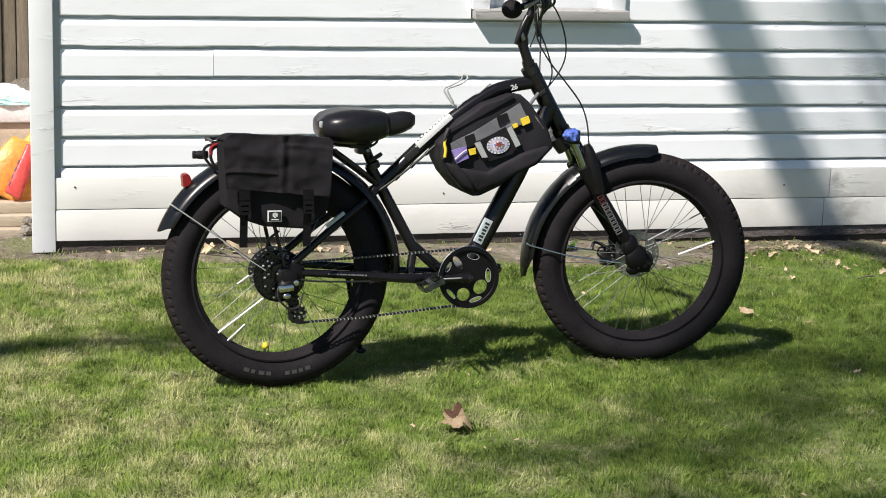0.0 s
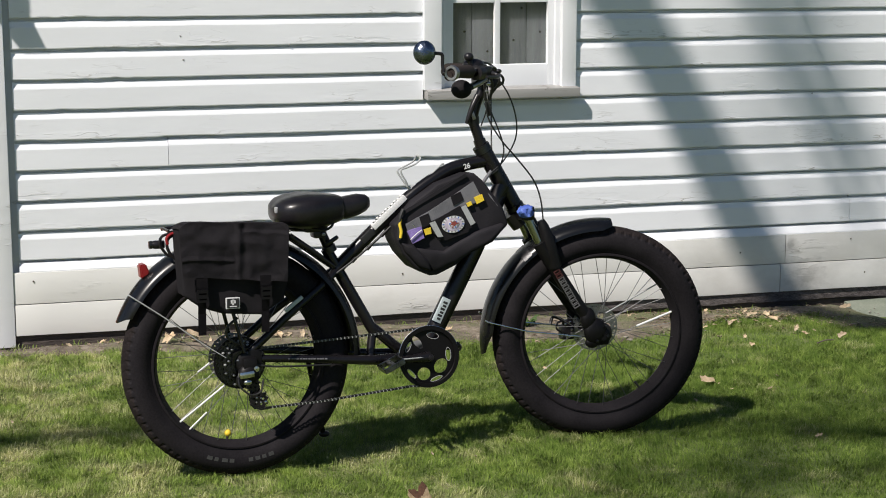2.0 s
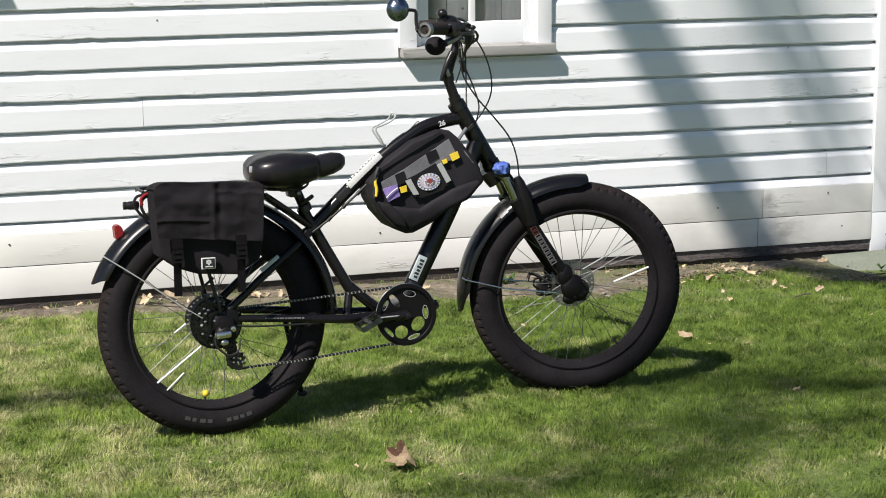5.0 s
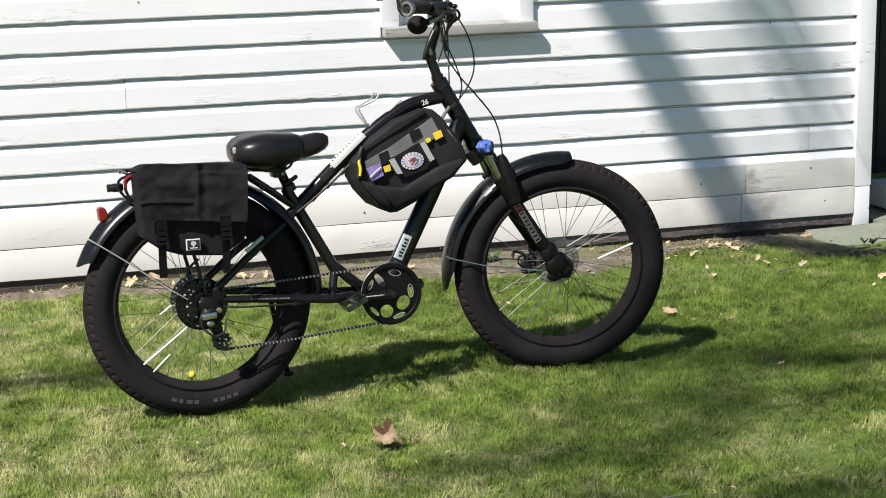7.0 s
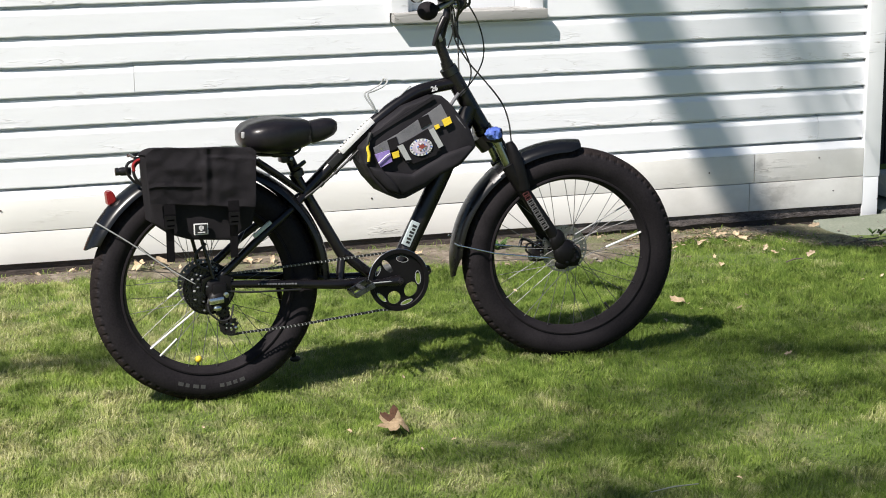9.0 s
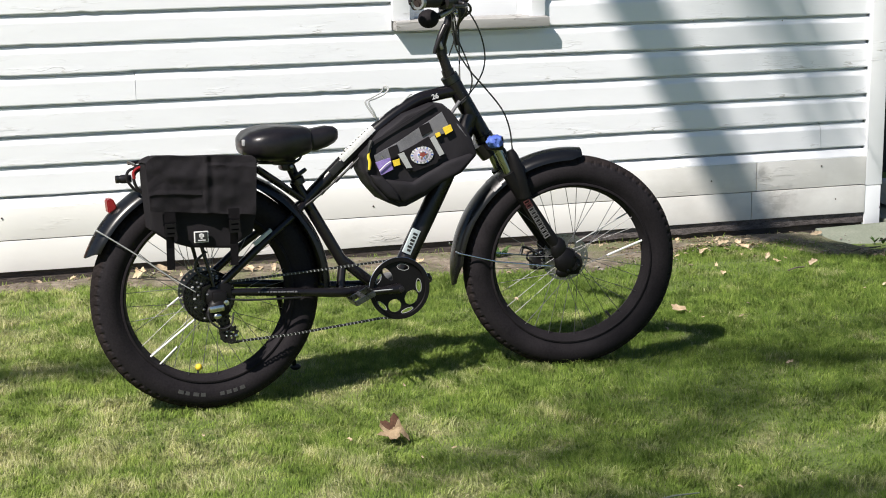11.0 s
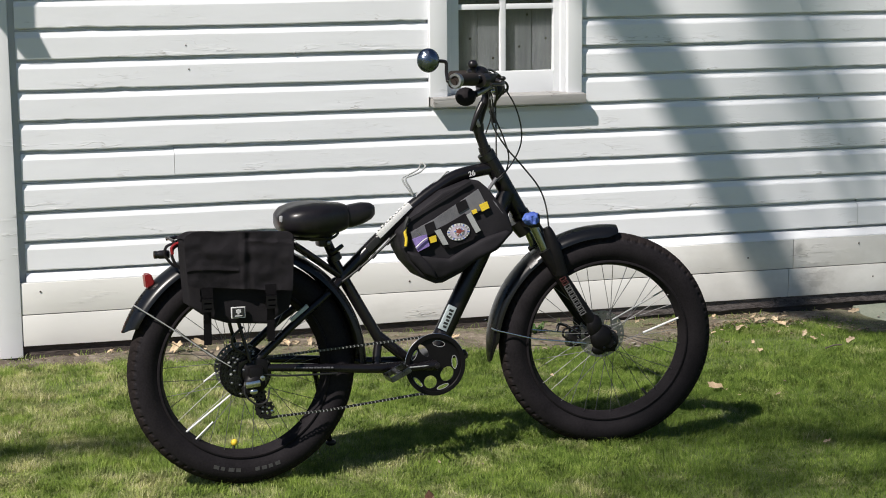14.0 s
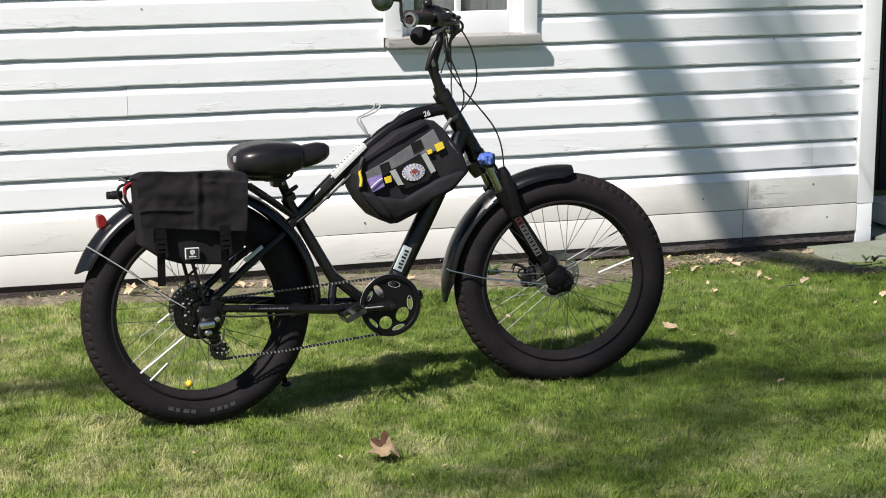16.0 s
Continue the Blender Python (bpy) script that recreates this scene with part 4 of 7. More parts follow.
# moulded lettering on the tyre wall, as plain bars
for a0, w in ((248.3, 3.2), (252.8, 2.3), (257.3, 3.4), (261.8, 2.7), (273.1, 2.6), (277.1, 2.8), (281.2, 2.4), (285.2, 3.0)):
    bm = bmesh.new()
    lathe(bm, [(0.309, -0.0518), (0.309, -0.0530), (0.321, -0.0526), (0.321, -0.0514)], RH, 3, a0, a0 + w, closed=True)
    part("tyre_marking", bm, TYRE_MARK, rear)


# frame tubes
def pipe(name, pts, r, material=None, parent=None, seg=14, label="", per=6, smooth_curve=True):
    bm = bmesh.new()
    p = curve_pts(pts, per) if smooth_curve and len(pts) > 2 else [Vector(q) for q in pts]
    if isinstance(r, tuple):
        r = [r[0] + (r[1] - r[0]) * k / (len(p) - 1) for k in range(len(p))]
    tube(bm, p, r, seg)
    return part(name, bm, material or BLACK_PAINT, parent or bike, label)


top_tube = pipe("top_tube", [(0.345, 0, 0.622), (0.473, 0, 0.742), (0.598, 0, 0.849), (0.724, 0, 0.930), (0.80, 0, 0.953), (0.885, 0, 0.966)], 0.0215)
pipe("seat_tube", [(0.318, 0, 0.695), (0.353, 0, 0.629), (0.440, 0, 0.470), (0.474, 0, 0.410)], 0.0185)
pipe("seat_tube_foot", [(0.466, 0, 0.428), (0.492, 0, 0.406), (0.530, 0, 0.372), (0.575, 0, 0.336)], 0.0180)
pipe("bracket", [(0.468, 0.0, 0.415), (0.459, -0.01, 0.375), (0.452, -0.02, 0.336)], 0.0140)
down_tube = pipe("down_tube", [(0.664, 0, 0.375), (0.823, 0, 0.674), (0.925, 0, 0.880)], 0.031)
for s in (-1, 1):
    pipe("seat_stay", [(0.345, s * 0.012, 0.622), (0.29, s * 0.045, 0.582), (0.17, s * 0.078, 0.497), (0.07, s * 0.085, 0.412), (0.022, s * 0.085, 0.375)], 0.0125)
    pipe("chain_stay", [(0.64, s * 0.030, 0.328), (0.50, s * 0.055, 0.329), (0.42, s * 0.075, 0.334), (0.20, s * 0.086, 0.3545), (0.022, s * 0.086, 0.366)], (0.0195, 0.0115))
    bm = bmesh.new()
    plate(bm, [(-0.02, 0.345), (0.05, 0.338), (0.055, 0.385), (0.03, 0.40), (-0.015, 0.385)], s * 0.083, s * 0.089)
    part("dropout", bm, BLACK_PAINT, bike, smooth=False)
    pipe("rack_stay", [(0.186, s * 0.05, 0.748), (0.25, s * 0.045, 0.702), (0.338, s * 0.016, 0.636)], 0.0095)
head_tube = pipe("head_tube", [(0.856, 0, 1.004), (0.974, 0, 0.795)], 0.0275)
for a, b, rr in (((0.850, 0, 1.014), (0.862, 0, 0.993), 0.0290), ((0.964, 0, 0.812), (0.980, 0, 0.783), 0.031)):
    pipe("headset_cup", [a, b], rr, DARK_STEEL, head_tube)
# top-tube label, size mark and down-tube label
rot = Matrix.Translation((0.5305, -0.0228, 0.8015)) @ Matrix.Rotation(radians(-41.5), 4, "Y")
bm = bmesh.new()
box(bm, (-0.074, -0.0014, -0.003), (0.074, 0.012, 0.0150), rot, 0.0008)
lab = part("name_label", bm, WHITE_TAPE, top_tube, "white label strip")
for k in range(11):
    bm = bmesh.new()
    box(bm, (-0.071 + 0.0132 * k, -0.0002, 0.012), (-0.063 + 0.0132 * k, 0.013, 0.0185 + 0.0015 * (k % 3)), rot)
    part("lettering_bar", bm, WHITE_TAPE, lab, smooth=False)
bm = bmesh.new()
box(bm, (-0.130, -0.0006, -0.012), (-0.080, 0.012, 0.010), rot, 0.001)
part("faded_label", bm, MARK_BLACK, top_tube)
tx = bpy.data.curves.new("size_mark", "FONT")
tx.body, tx.size, tx.align_x, tx.align_y = "26", 0.0235, "CENTER", "CENTER"
tx.offset = 0.0006
tmp = new("size_text", tx)
tmp.matrix_basis = Matrix.Translation((0.786, -0.0232, 0.9555)) @ Matrix.Rotation(radians(-12), 4, "Y") @ Matrix.Rotation(radians(90), 4, "X")
dg = bpy.context.evaluated_depsgraph_get()
me = bpy.data.meshes.new_from_object(tmp.evaluated_get(dg))
mark = new("size_mark", me)
mark.matrix_basis = tmp.matrix_basis.copy()
mark.parent = top_tube
me.materials.append(MARK_WHITE)
bpy.data.objects.remove(tmp)
rot = Matrix.Translation((0.696, -0.0318, 0.476)) @ Matrix.Rotation(radians(-63.5), 4, "Y")
bm = bmesh.new()
box(bm, (-0.043, -0.001, -0.0145), (0.043, 0.01, 0.0145), rot, 0.001)
lab = part("brand_plate", bm, PALE_LABEL, down_tube, "pale blue-grey label plate")
for k in range(6):
    bm = bmesh.new()
    box(bm, (-0.034 + 0.0115 * k, -0.0018, -0.008), (-0.0265 + 0.0115 * k, -0.0009, 0.004 + 0.003 * (k % 2)), rot)
    part("lettering_bar", bm, MARK_BLACK, lab, smooth=False)
rot = Matrix.Translation((0.184, -0.0930, 0.532)) @ Matrix.Rotation(radians(-38), 4, "Y")
bm = bmesh.new()
box(bm, (-0.036, -0.001, -0.0050), (0.036, 0.010, 0.0065), rot, 0.001)
part("stay_label", bm, PALE_LABEL, bike, "pale blue label on the stay")
for k in range(14):
    bm = bmesh.new()
    box(bm, (0.160 + 0.0092 * k, -0.1005, 0.3565 - 0.0006 * k), (0.1655 + 0.0092 * k + 0.0012 * (k % 3), -0.090, 0.3605 - 0.0006 * k), None)
    part("lettering_bar", bm, STRIP_GREY, bike, smooth=False)

# seat post and saddle
pipe("seat_post", [(0.332, 0, 0.682), (0.304, 0, 0.748), (0.290, 0, 0.785)], 0.0155, BLACK_PAINT)
bm = bmesh.new()
lathe(bm, [(0.019, -0.012), (0.0225, -0.010), (0.0225, 0.010), (0.019, 0.012)], (0, 0, 0), 20, m=Matrix.Translation((0.329, 0, 0.694)) @ Matrix.Rotation(radians(-22), 4, "Y") @ Matrix.Rotation(radians(90), 4, "X"))
clamp = part("seat_clamp", bm, DARK_STEEL, bike)
bm = bmesh.new()
tube(bm, curve_pts([(0.312, -0.026, 0.712), (0.326, -0.036, 0.722), (0.348, -0.032, 0.735)], 4), [0.008] * 4 + [0.007] * 4 + [0.006], 8)
part("lever", bm, DARK_STEEL, clamp)


def build_saddle():
    bm = bmesh.new()
    sec = ((0.140, 0.030, 0.838, 0.810), (0.147, 0.070, 0.851, 0.792), (0.164, 0.097, 0.866, 0.778), (0.200, 0.114, 0.878, 0.769), (0.245, 0.118, 0.884, 0.765), (0.285, 0.106, 0.882, 0.766), (0.320, 0.082, 0.877, 0.771), (0.343, 0.066, 0.873, 0.777), (0.358, 0.056, 0.869, 0.782), (0.366, 0.050, 0.866, 0.786), (0.371, 0.042, 0.861, 0.790),
           (0.384, 0.041, 0.864, 0.789), (0.425, 0.038, 0.870, 0.800), (0.450, 0.031, 0.867, 0.812), (0.463, 0.017, 0.858, 0.824))
    rings = []
    for x, w, t, b in sec:
        ring = []
        for k in range(24):
            a = 2 * math.pi * k / 24
            y, z = math.cos(a), math.sin(a)
            zz = (t + b) / 2 + (t - b) / 2 * (abs(z) ** 0.7) * (1 if z > 0 else -1)
            if z > 0.6 and x < 0.33:
                zz -= 0.004 * max(0, 1 - abs(y) / 0.5)
            ring.append(bm.verts.new((x, w * (abs(y) ** 0.75) * (1 if y > 0 else -1), zz)))
        rings.append(ring)
    for a, b in zip(rings, rings[1:]):
        for k in range(24):
            bm.faces.new((a[k], a[(k + 1) % 24], b[(k + 1) % 24], b[k]))
    bm.faces.new(rings[0])
    bm.faces.new(rings[-1][::-1])
    bmesh.ops.subdivide_edges(bm, edges=bm.edges[:], cuts=1, smooth=0.6, use_grid_fill=True)
    sd = part("saddle", bm, PLASTIC, bike, "wide padded black vinyl saddle")
    for s in (-1, 1):
        bm = bmesh.new()
        tube(bm, curve_pts([(0.17, s * 0.05, 0.775), (0.21, s * 0.03, 0.762), (0.30, s * 0.022, 0.765), (0.40, s * 0.015, 0.82)], 5), 0.0042, 8)
        part("rail", bm, DARK_STEEL, sd)
        bm = bmesh.new()
        coil = [Vector((0.185 + 0.014 * math.cos(a), s * 0.062 + 0.014 * math.sin(a), 0.745 + 0.0056 * a / 1.2)) for a in np.arange(0, 6 * math.pi, 0.5)]
        tube(bm, coil, 0.0028, 6)
        part("spring", bm, DARK_STEEL, sd)
    bm = bmesh.new()
    box(bm, (0.240, -0.036, 0.752), (0.318, 0.036, 0.790), None, 0.010)
    box(bm, (0.272, -0.028, 0.732), (0.312, 0.028, 0.760), pose(0, 0, 0), 0.008)
    cl = part("saddle_clamp", bm, PLASTIC, sd)
    # small pale block on the saddle's rear edge
    bm = bmesh.new()
    box(bm, (0.1385, -0.062, 0.822), (0.1500, -0.046, 0.842), pose(0, 0, 0), 0.004)
    part("rear_bumper", bm, REFLECTIVE, sd)
    for x, z in ((0.262, 0.770), (0.300, 0.746), (0.292, 0.776)):
        bm = bmesh.new()
        lathe(bm, [(0.001, -0.006), (0.0055, -0.005), (0.0065, 0.004)], (x, -0.038, z), 12)
        part("bolt", bm, DULL_STEEL, cl)
    bm = bmesh.new()
    tube(bm, curve_pts([(0.335, -0.045, 0.800), (0.325, -0.055, 0.775), (0.300, -0.055, 0.762), (0.255, -0.055, 0.768)], 5), 0.004, 8)
    part("support_wire", bm, DARK_STEEL, sd)
    bm = bmesh.new()
    box(bm, (0.424, -0.0430, 0.838), (0.446, -0.030, 0.845), pose(0, 0, 0, 0, 0, 3), 0.002)
    part("saddle_badge", bm, REFLECTIVE, sd)


build_saddle()


# mudguards with wire stays
def build_fender(c, r, a0, a1, half, m, tip=False):
    bm = bmesh.new()
    arc = [math.pi * (k / 14 - 0.5) for k in range(15)]
    prof = [(r + 0.009 - 0.033 * (1 - math.cos(a)), half * math.sin(a)) for a in arc]
    prof += [(r + 0.006 - 0.031 * (1 - math.cos(a)), (half - 0.003) * math.sin(a)) for a in arc[::-1]]
    lathe(bm, prof, c, 56, a0, a1, closed=True)
    for v in bm.verts:
        a = math.degrees(math.atan2(v.co.z - c.z, v.co.x - c.x)) % 360
        d = Vector((v.co.x - c.x, 0, v.co.z - c.z))
        n = max(0.0, (a - a1 + 12) / 12) if a < a1 + 1 else 0.0
        if tip and a < a0 + 6:
            n = max(n, 0.7 * (a0 + 6 - a) / 6)
        if n > 0:
            short = max(0.0, r + 0.004 - d.length) * min(1.0, n)
            v.co.y *= 1 - (0.55 if tip else 0.12) * n * n
            v.co += d.normalized() * short * (0.7 if tip else 0.0)
            back = radians((6.0 if a > 90 else 0.0) * min(1.0, n) * (v.co.y / half) ** 2)
            x, z = v.co.x - c.x, v.co.z - c.z
            v.co.x, v.co.z = c.x + x * math.cos(back) + z * math.sin(back), c.z - x * math.sin(back) + z * math.cos(back)
    return part("mudguard", put(bm, m), FENDER_BLACK, bike, "satin black plastic mudguard")


fr = build_fender(RH, 0.398, -1, 158.5, 0.062, None)
ff = build_fender(FH + Vector((-0.009, 0, -0.007)), 0.393, 84, 188, 0.059, STEER, True)
for s in (-1, 1):
    start = [(-0.344, -0.050, 0.6075), (-0.334, -0.061, 0.601)] if s < 0 else [(-0.300, 0.062, 0.578)]
    pipe("fender_stay", [*start, (-0.232, s * 0.066, 0.5276), (-0.126, s * 0.070, 0.445), (-0.05, s * 0.074, 0.392)], (0.0028, 0.0014), REFLECTIVE if s < 0 else DULL_STEEL, fr, 6)
    bm = bmesh.new()
    tube(bm, [(0.856, s * 0.058, 0.436), (0.866, s * 0.061, 0.430), (1.00, s * 0.064, 0.394), (1.20, s * 0.068, 0.368)], 0.0027, 8)
    part("fender_stay", put(bm, STEER), STEEL, ff)
# strip added over the mudguard for the bright reflection on it
bm = bmesh.new()
lathe(bm, [(0.379, -0.0625), (0.393, -0.053), (0.4025, -0.02), (0.4025, 0.02), (0.393, 0.053), (0.379, 0.0625)], FH, 4, 130.5, 135.5)
part("fender_band", put(bm, STEER), DARK_STEEL, ff, "metal strip standing for the bright reflection on the mudguard")
bm = bmesh.new()
plate(bm, [(-0.286, 0.628), (-0.262, 0.640), (-0.258, 0.648), (-0.270, 0.676), (-0.290, 0.672)], -0.025, 0.025)
bmesh.ops.bevel(bm, geom=[e for e in bm.edges if e.calc_face_angle(0) > 0.8], offset=0.004, segments=2, affect="EDGES")
part("rear_reflector", bm, RED_LENS, bike, "small red rear reflector")

# rack under the bag
rack = pipe("rack", [(-0.205, -0.055, 0.775), (-0.10, -0.055, 0.782), (0.10, -0.055, 0.778), (0.20, -0.045, 0.742)], 0.006)
pipe("rack_rail", [(-0.205, 0.055, 0.775), (-0.10, 0.055, 0.782), (0.10, 0.055, 0.778), (0.20, 0.045, 0.742)], 0.006, None, rack)
for x in (-0.20, -0.10, 0.0, 0.10):
    pipe("rack_bar", [(x, -0.055, 0.778), (x, 0.055, 0.778)], 0.005, None, rack)
for s in (-1, 1):
    pipe("rack_leg", [(-0.06, s * 0.055, 0.778), (-0.03, s * 0.075, 0.60), (0.02, s * 0.092, 0.385)], 0.006, None, rack)
# rear lamp and elastic cords on the rack's end
bm = bmesh.new()
lathe(bm, [(0.001, -0.020), (0.012, -0.019), (0.0135, -0.010), (0.0135, 0.010), (0.011, 0.019), (0.001, 0.020)], (0, 0, 0), 20, m=Matrix.Translation((-0.234, -0.05, 0.738)) @ Matrix.Rotation(radians(90), 4, "Z"))
lamp = part("tail_lamp", bm, PLASTIC, rack)
bm = bmesh.new()
lathe(bm, [(0.001, -0.006), (0.012, -0.005), (0.0125, 0.004)], (0, 0, 0), 20, m=Matrix.Translation((-0.258, -0.05, 0.738)) @ Matrix.Rotation(radians(-90), 4, "Z"))
part("lens", bm, DARK_STEEL, lamp)
pipe("cord", [(-0.195, -0.07, 0.775), (-0.225, -0.07, 0.765), (-0.232, -0.07, 0.74), (-0.215, -0.07, 0.712), (-0.20, -0.07, 0.70)], 0.0045, PLASTIC, rack, 8)
pipe("cord", [(-0.19, -0.08, 0.770), (-0.207, -0.08, 0.758), (-0.212, -0.08, 0.735), (-0.20, -0.08, 0.706), (-0.18, -0.08, 0.69)], 0.0050, PLASTIC, rack, 8)
pipe("cord", [(-0.185, -0.09, 0.778), (-0.203, -0.09, 0.772), (-0.214, -0.09, 0.760), (-0.212, -0.09, 0.742)], 0.0050, RED_LENS, rack, 8, "dark red elastic cord")

# drivetrain
for k in range(7):
    bm = bmesh.new()
    r0 = 0.078 - 0.0068 * k
    y = -0.046 - 0.0056 * k
    teeth = []
    nt = 30 - 2 * k
    for j in range(nt * 4):
        a = math.pi * j / (nt * 2)
        teeth.append((RH.x + (r0 + (0.0035 if j % 4 == 1 else -0.0025 if j % 4 == 3 else 0.0)) * math.cos(a), RH.z + (r0 + (0.0035 if j % 4 == 1 else -0.0025 if j % 4 == 3 else 0.0)) * math.sin(a)))
    holes = [ring_pts(RH.x + r0 * 0.78 * math.cos(radians(45 * j + 9 * k)), RH.z + r0 * 0.78 * math.sin(radians(45 * j + 9 * k)), r0 * 0.09, 8) for j in range(8)] if k < 5 else []
    plate(bm, teeth, y, y - 0.0018, holes)
    part("cog", bm, DARK_STEEL if k % 2 else COG, rear, smooth=False)
bm = bmesh.new()
lathe(bm, [(0.001, -0.092), (0.012, -0.091), (0.017, -0.086), (0.017, -0.078)], RH, 20)
part("lock_ring", bm, DULL_STEEL, rear)
bm = bmesh.new()
holes = [ring_pts(RH.x + 0.071 * math.cos(radians(20 * k)), RH.z + 0.071 * math.sin(radians(20 * k)), 0.006, 8) for k in range(18)]
plate(bm, ring_pts(RH.x, RH.z, 0.084, 48), -0.0415, -0.0435, [*holes, ring_pts(RH.x, RH.z, 0.055, 32)])
part("spoke_guard", bm, RING_BLACK, rear, smooth=False)
# small bright balls scattered over the cogs stand for their glints
rnd = random.Random(8)
for k in range(26):
    a, rr = rnd.uniform(0, 6.28), rnd.uniform(0.018, 0.072)
    bm = bmesh.new()
    ball(bm, (RH.x + rr * math.cos(a), -0.050 - 0.0060 * (0.078 - rr) / 0.0068, RH.z + rr * math.sin(a)), 0.0038, (1.3, 1, 1), 8)
    part("rivet", bm, ROTOR if k % 3 else REFLECTIVE, rear)


def rotor(c, r, y, m, parent):
    bm = bmesh.new()
    holes = [ring_pts(c.x + (r - 0.009) * math.cos(radians(12 * k)), c.z + (r - 0.009) * math.sin(radians(12 * k)), 0.0032, 6) for k in range(30)]
    holes += [ring_pts(c.x + 0.046 * math.cos(radians(60 * k)), c.z + 0.046 * math.sin(radians(60 * k)), 0.013, 10) for k in range(6)]
    plate(bm, ring_pts(c.x, c.z, r, 60), y, y + 0.002, holes)
    part("brake_rotor", put(bm, m), ROTOR, parent, smooth=False)


rotor(RH, 0.080, 0.056, None, rear)
rotor(FH, 0.082, 0.056, STEER, front)

BB = Vector((0.6375, 0, 0.3300))
bm = bmesh.new()
lathe(bm, [(0.012, -0.060), (0.030, -0.058), (0.036, -0.050), (0.036, 0.050), (0.030, 0.058), (0.012, 0.060)], BB, 32)
part("bottom_bracket", bm, BLACK_PAINT, bike)
bm = bmesh.new()
teeth = []
for j in range(92):
    a = math.pi * j / 46
    rr = 0.0985 + (0.0018 if j % 2 else -0.002)
    teeth.append((BB.x + rr * math.cos(a), BB.z + rr * math.sin(a)))
cutouts = [(math.radians(a), r, u, w) for a, r, u, w in ((-39, 0.054, 0.0215, 0.0260), (-105, 0.060, 0.0215, 0.0225), (127, 0.060, 0.0250, 0.0115), (77, 0.070, 0.0100, 0.0205), (3, 0.068, 0.0090, 0.0225), (-137, 0.080, 0.0065, 0.0205), (-71, 0.080, 0.0065, 0.0210), (153, 0.076, 0.0065, 0.0180))]
holes = [ring_pts(BB.x + r * math.cos(a), BB.z + r * math.sin(a), w, 18, u, a) for a, r, u, w in cutouts]
plate(bm, teeth, -0.056, -0.060, holes)
chainring = part("chainring", bm, RING_BLACK, bike, "black chainring with oval cut-outs", smooth=False)
bm = bmesh.new()
lathe(bm, [(0.090, -0.063), (0.1025, -0.063), (0.1035, -0.066), (0.1025, -0.069), (0.090, -0.069), (0.088, -0.066)], BB, 64, closed=True)
part("chain_guard", bm, RING_BLACK, chainring)
# bright arc over the upper left rim, put in as its highlight
bm = bmesh.new()
lathe(bm, [(0.1015, -0.0685), (0.1040, -0.0668), (0.1040, -0.0652), (0.1015, -0.0648)], BB, 40, 20, 215, closed=True)
part("guard_edge", bm, STEEL, chainring, "steel arc added as the rim's highlight")
for a, r, u, w in cutouts[3:]:
    bm = bmesh.new()
    x, z = BB.x + r * math.cos(a), BB.z + r * math.sin(a)
    plate(bm, ring_pts(x, z, w + 0.0008, 18, u + 0.0008, a), -0.0602, -0.0612, [ring_pts(x, z, w - 0.0008, 18, u - 0.0008, a)])
    part("cutout_edge", bm, REFLECTIVE, chainring, smooth=False)


def crank(s, ang):
    """A crank arm with its cage pedal, s: -1 near side, 1 far side."""
    d = Vector((math.cos(radians(ang)), 0, math.sin(radians(ang))))
    bm = bmesh.new()
    p = [BB + Vector((0, s * 0.072, 0)) + d * q + Vector((0, s * 0.012 * q / 0.17, 0)) for q in (0.0, 0.04, 0.09, 0.142, 0.156)]
    tube(bm, p, [0.019, 0.0145, 0.012, 0.014, 0.011], 14)
    arm = part("crank_arm", bm, BLACK_PAINT, bike)
    tip = BB + d * 0.150 + Vector((0, s * 0.095, 0))
    bm = bmesh.new()
    t = Matrix.Translation(tip) @ Matrix.Rotation(radians(-26 if s < 0 else 10), 4, "Y")
    for lo, hi in (((-0.034, -0.003, -0.009), (0.034, 0.003, 0.009)), ((-0.034, s * 0.076, -0.009), (0.034, s * 0.082, 0.009)), ((-0.037, 0, -0.008), (-0.031, s * 0.08, 0.008)), ((0.031, 0, -0.008), (0.037, s * 0.08, 0.008)), ((-0.008, 0, -0.008), (0.008, s * 0.08, 0.008))):
        box(bm, [min(a, b) for a, b in zip(lo, hi)], [max(a, b) for a, b in zip(lo, hi)], t, 0.002)
    for k in range(7):
        for e in (-1, 1):
            box(bm, (e * 0.034 - 0.003, s * (0.006 + 0.010 * k) - 0.002, 0.007), (e * 0.034 + 0.003, s * (0.006 + 0.010 * k) + 0.002, 0.012), t)
    if s > 0:
        bm.clear()
        lathe(bm, [(0.001, -0.030), (0.012, -0.030), (0.016, -0.024), (0.016, 0.024), (0.012, 0.030), (0.001, 0.030)], tip + Vector((0.012, 0.045, -0.014)), 20)
        part("pedal", bm, PLASTIC, arm, "black pedal end")
    else:
        part("pedal", bm, PEDAL_STEEL, arm, "worn metal cage pedal", smooth=False)
    return arm


near_arm = crank(-1, 182)
crank(1, 2)
# thin pale streak along the near crank arm
bm = bmesh.new()
tube(bm, [BB + Vector((-0.02, -0.0865, 0.002)), BB + Vector((-0.10, -0.0905, 0.001))], 0.0022, 6)
part("arm_scuff", bm, REFLECTIVE, near_arm)
bm = bmesh.new()
lathe(bm, [(0.001, -0.094), (0.009, -0.093), (0.011, -0.084)], BB, 16)
part("axle_cap", bm, PLASTIC, near_arm)

# derailleur and chain
bm = bmesh.new()
ball(bm, (0.030, -0.100, 0.318), 0.036, (1.0, 0.6, 0.95), 16)
box(bm, (0.010, -0.115, 0.322), (0.056, -0.088, 0.372), pose(0, 0, 0), 0.008)
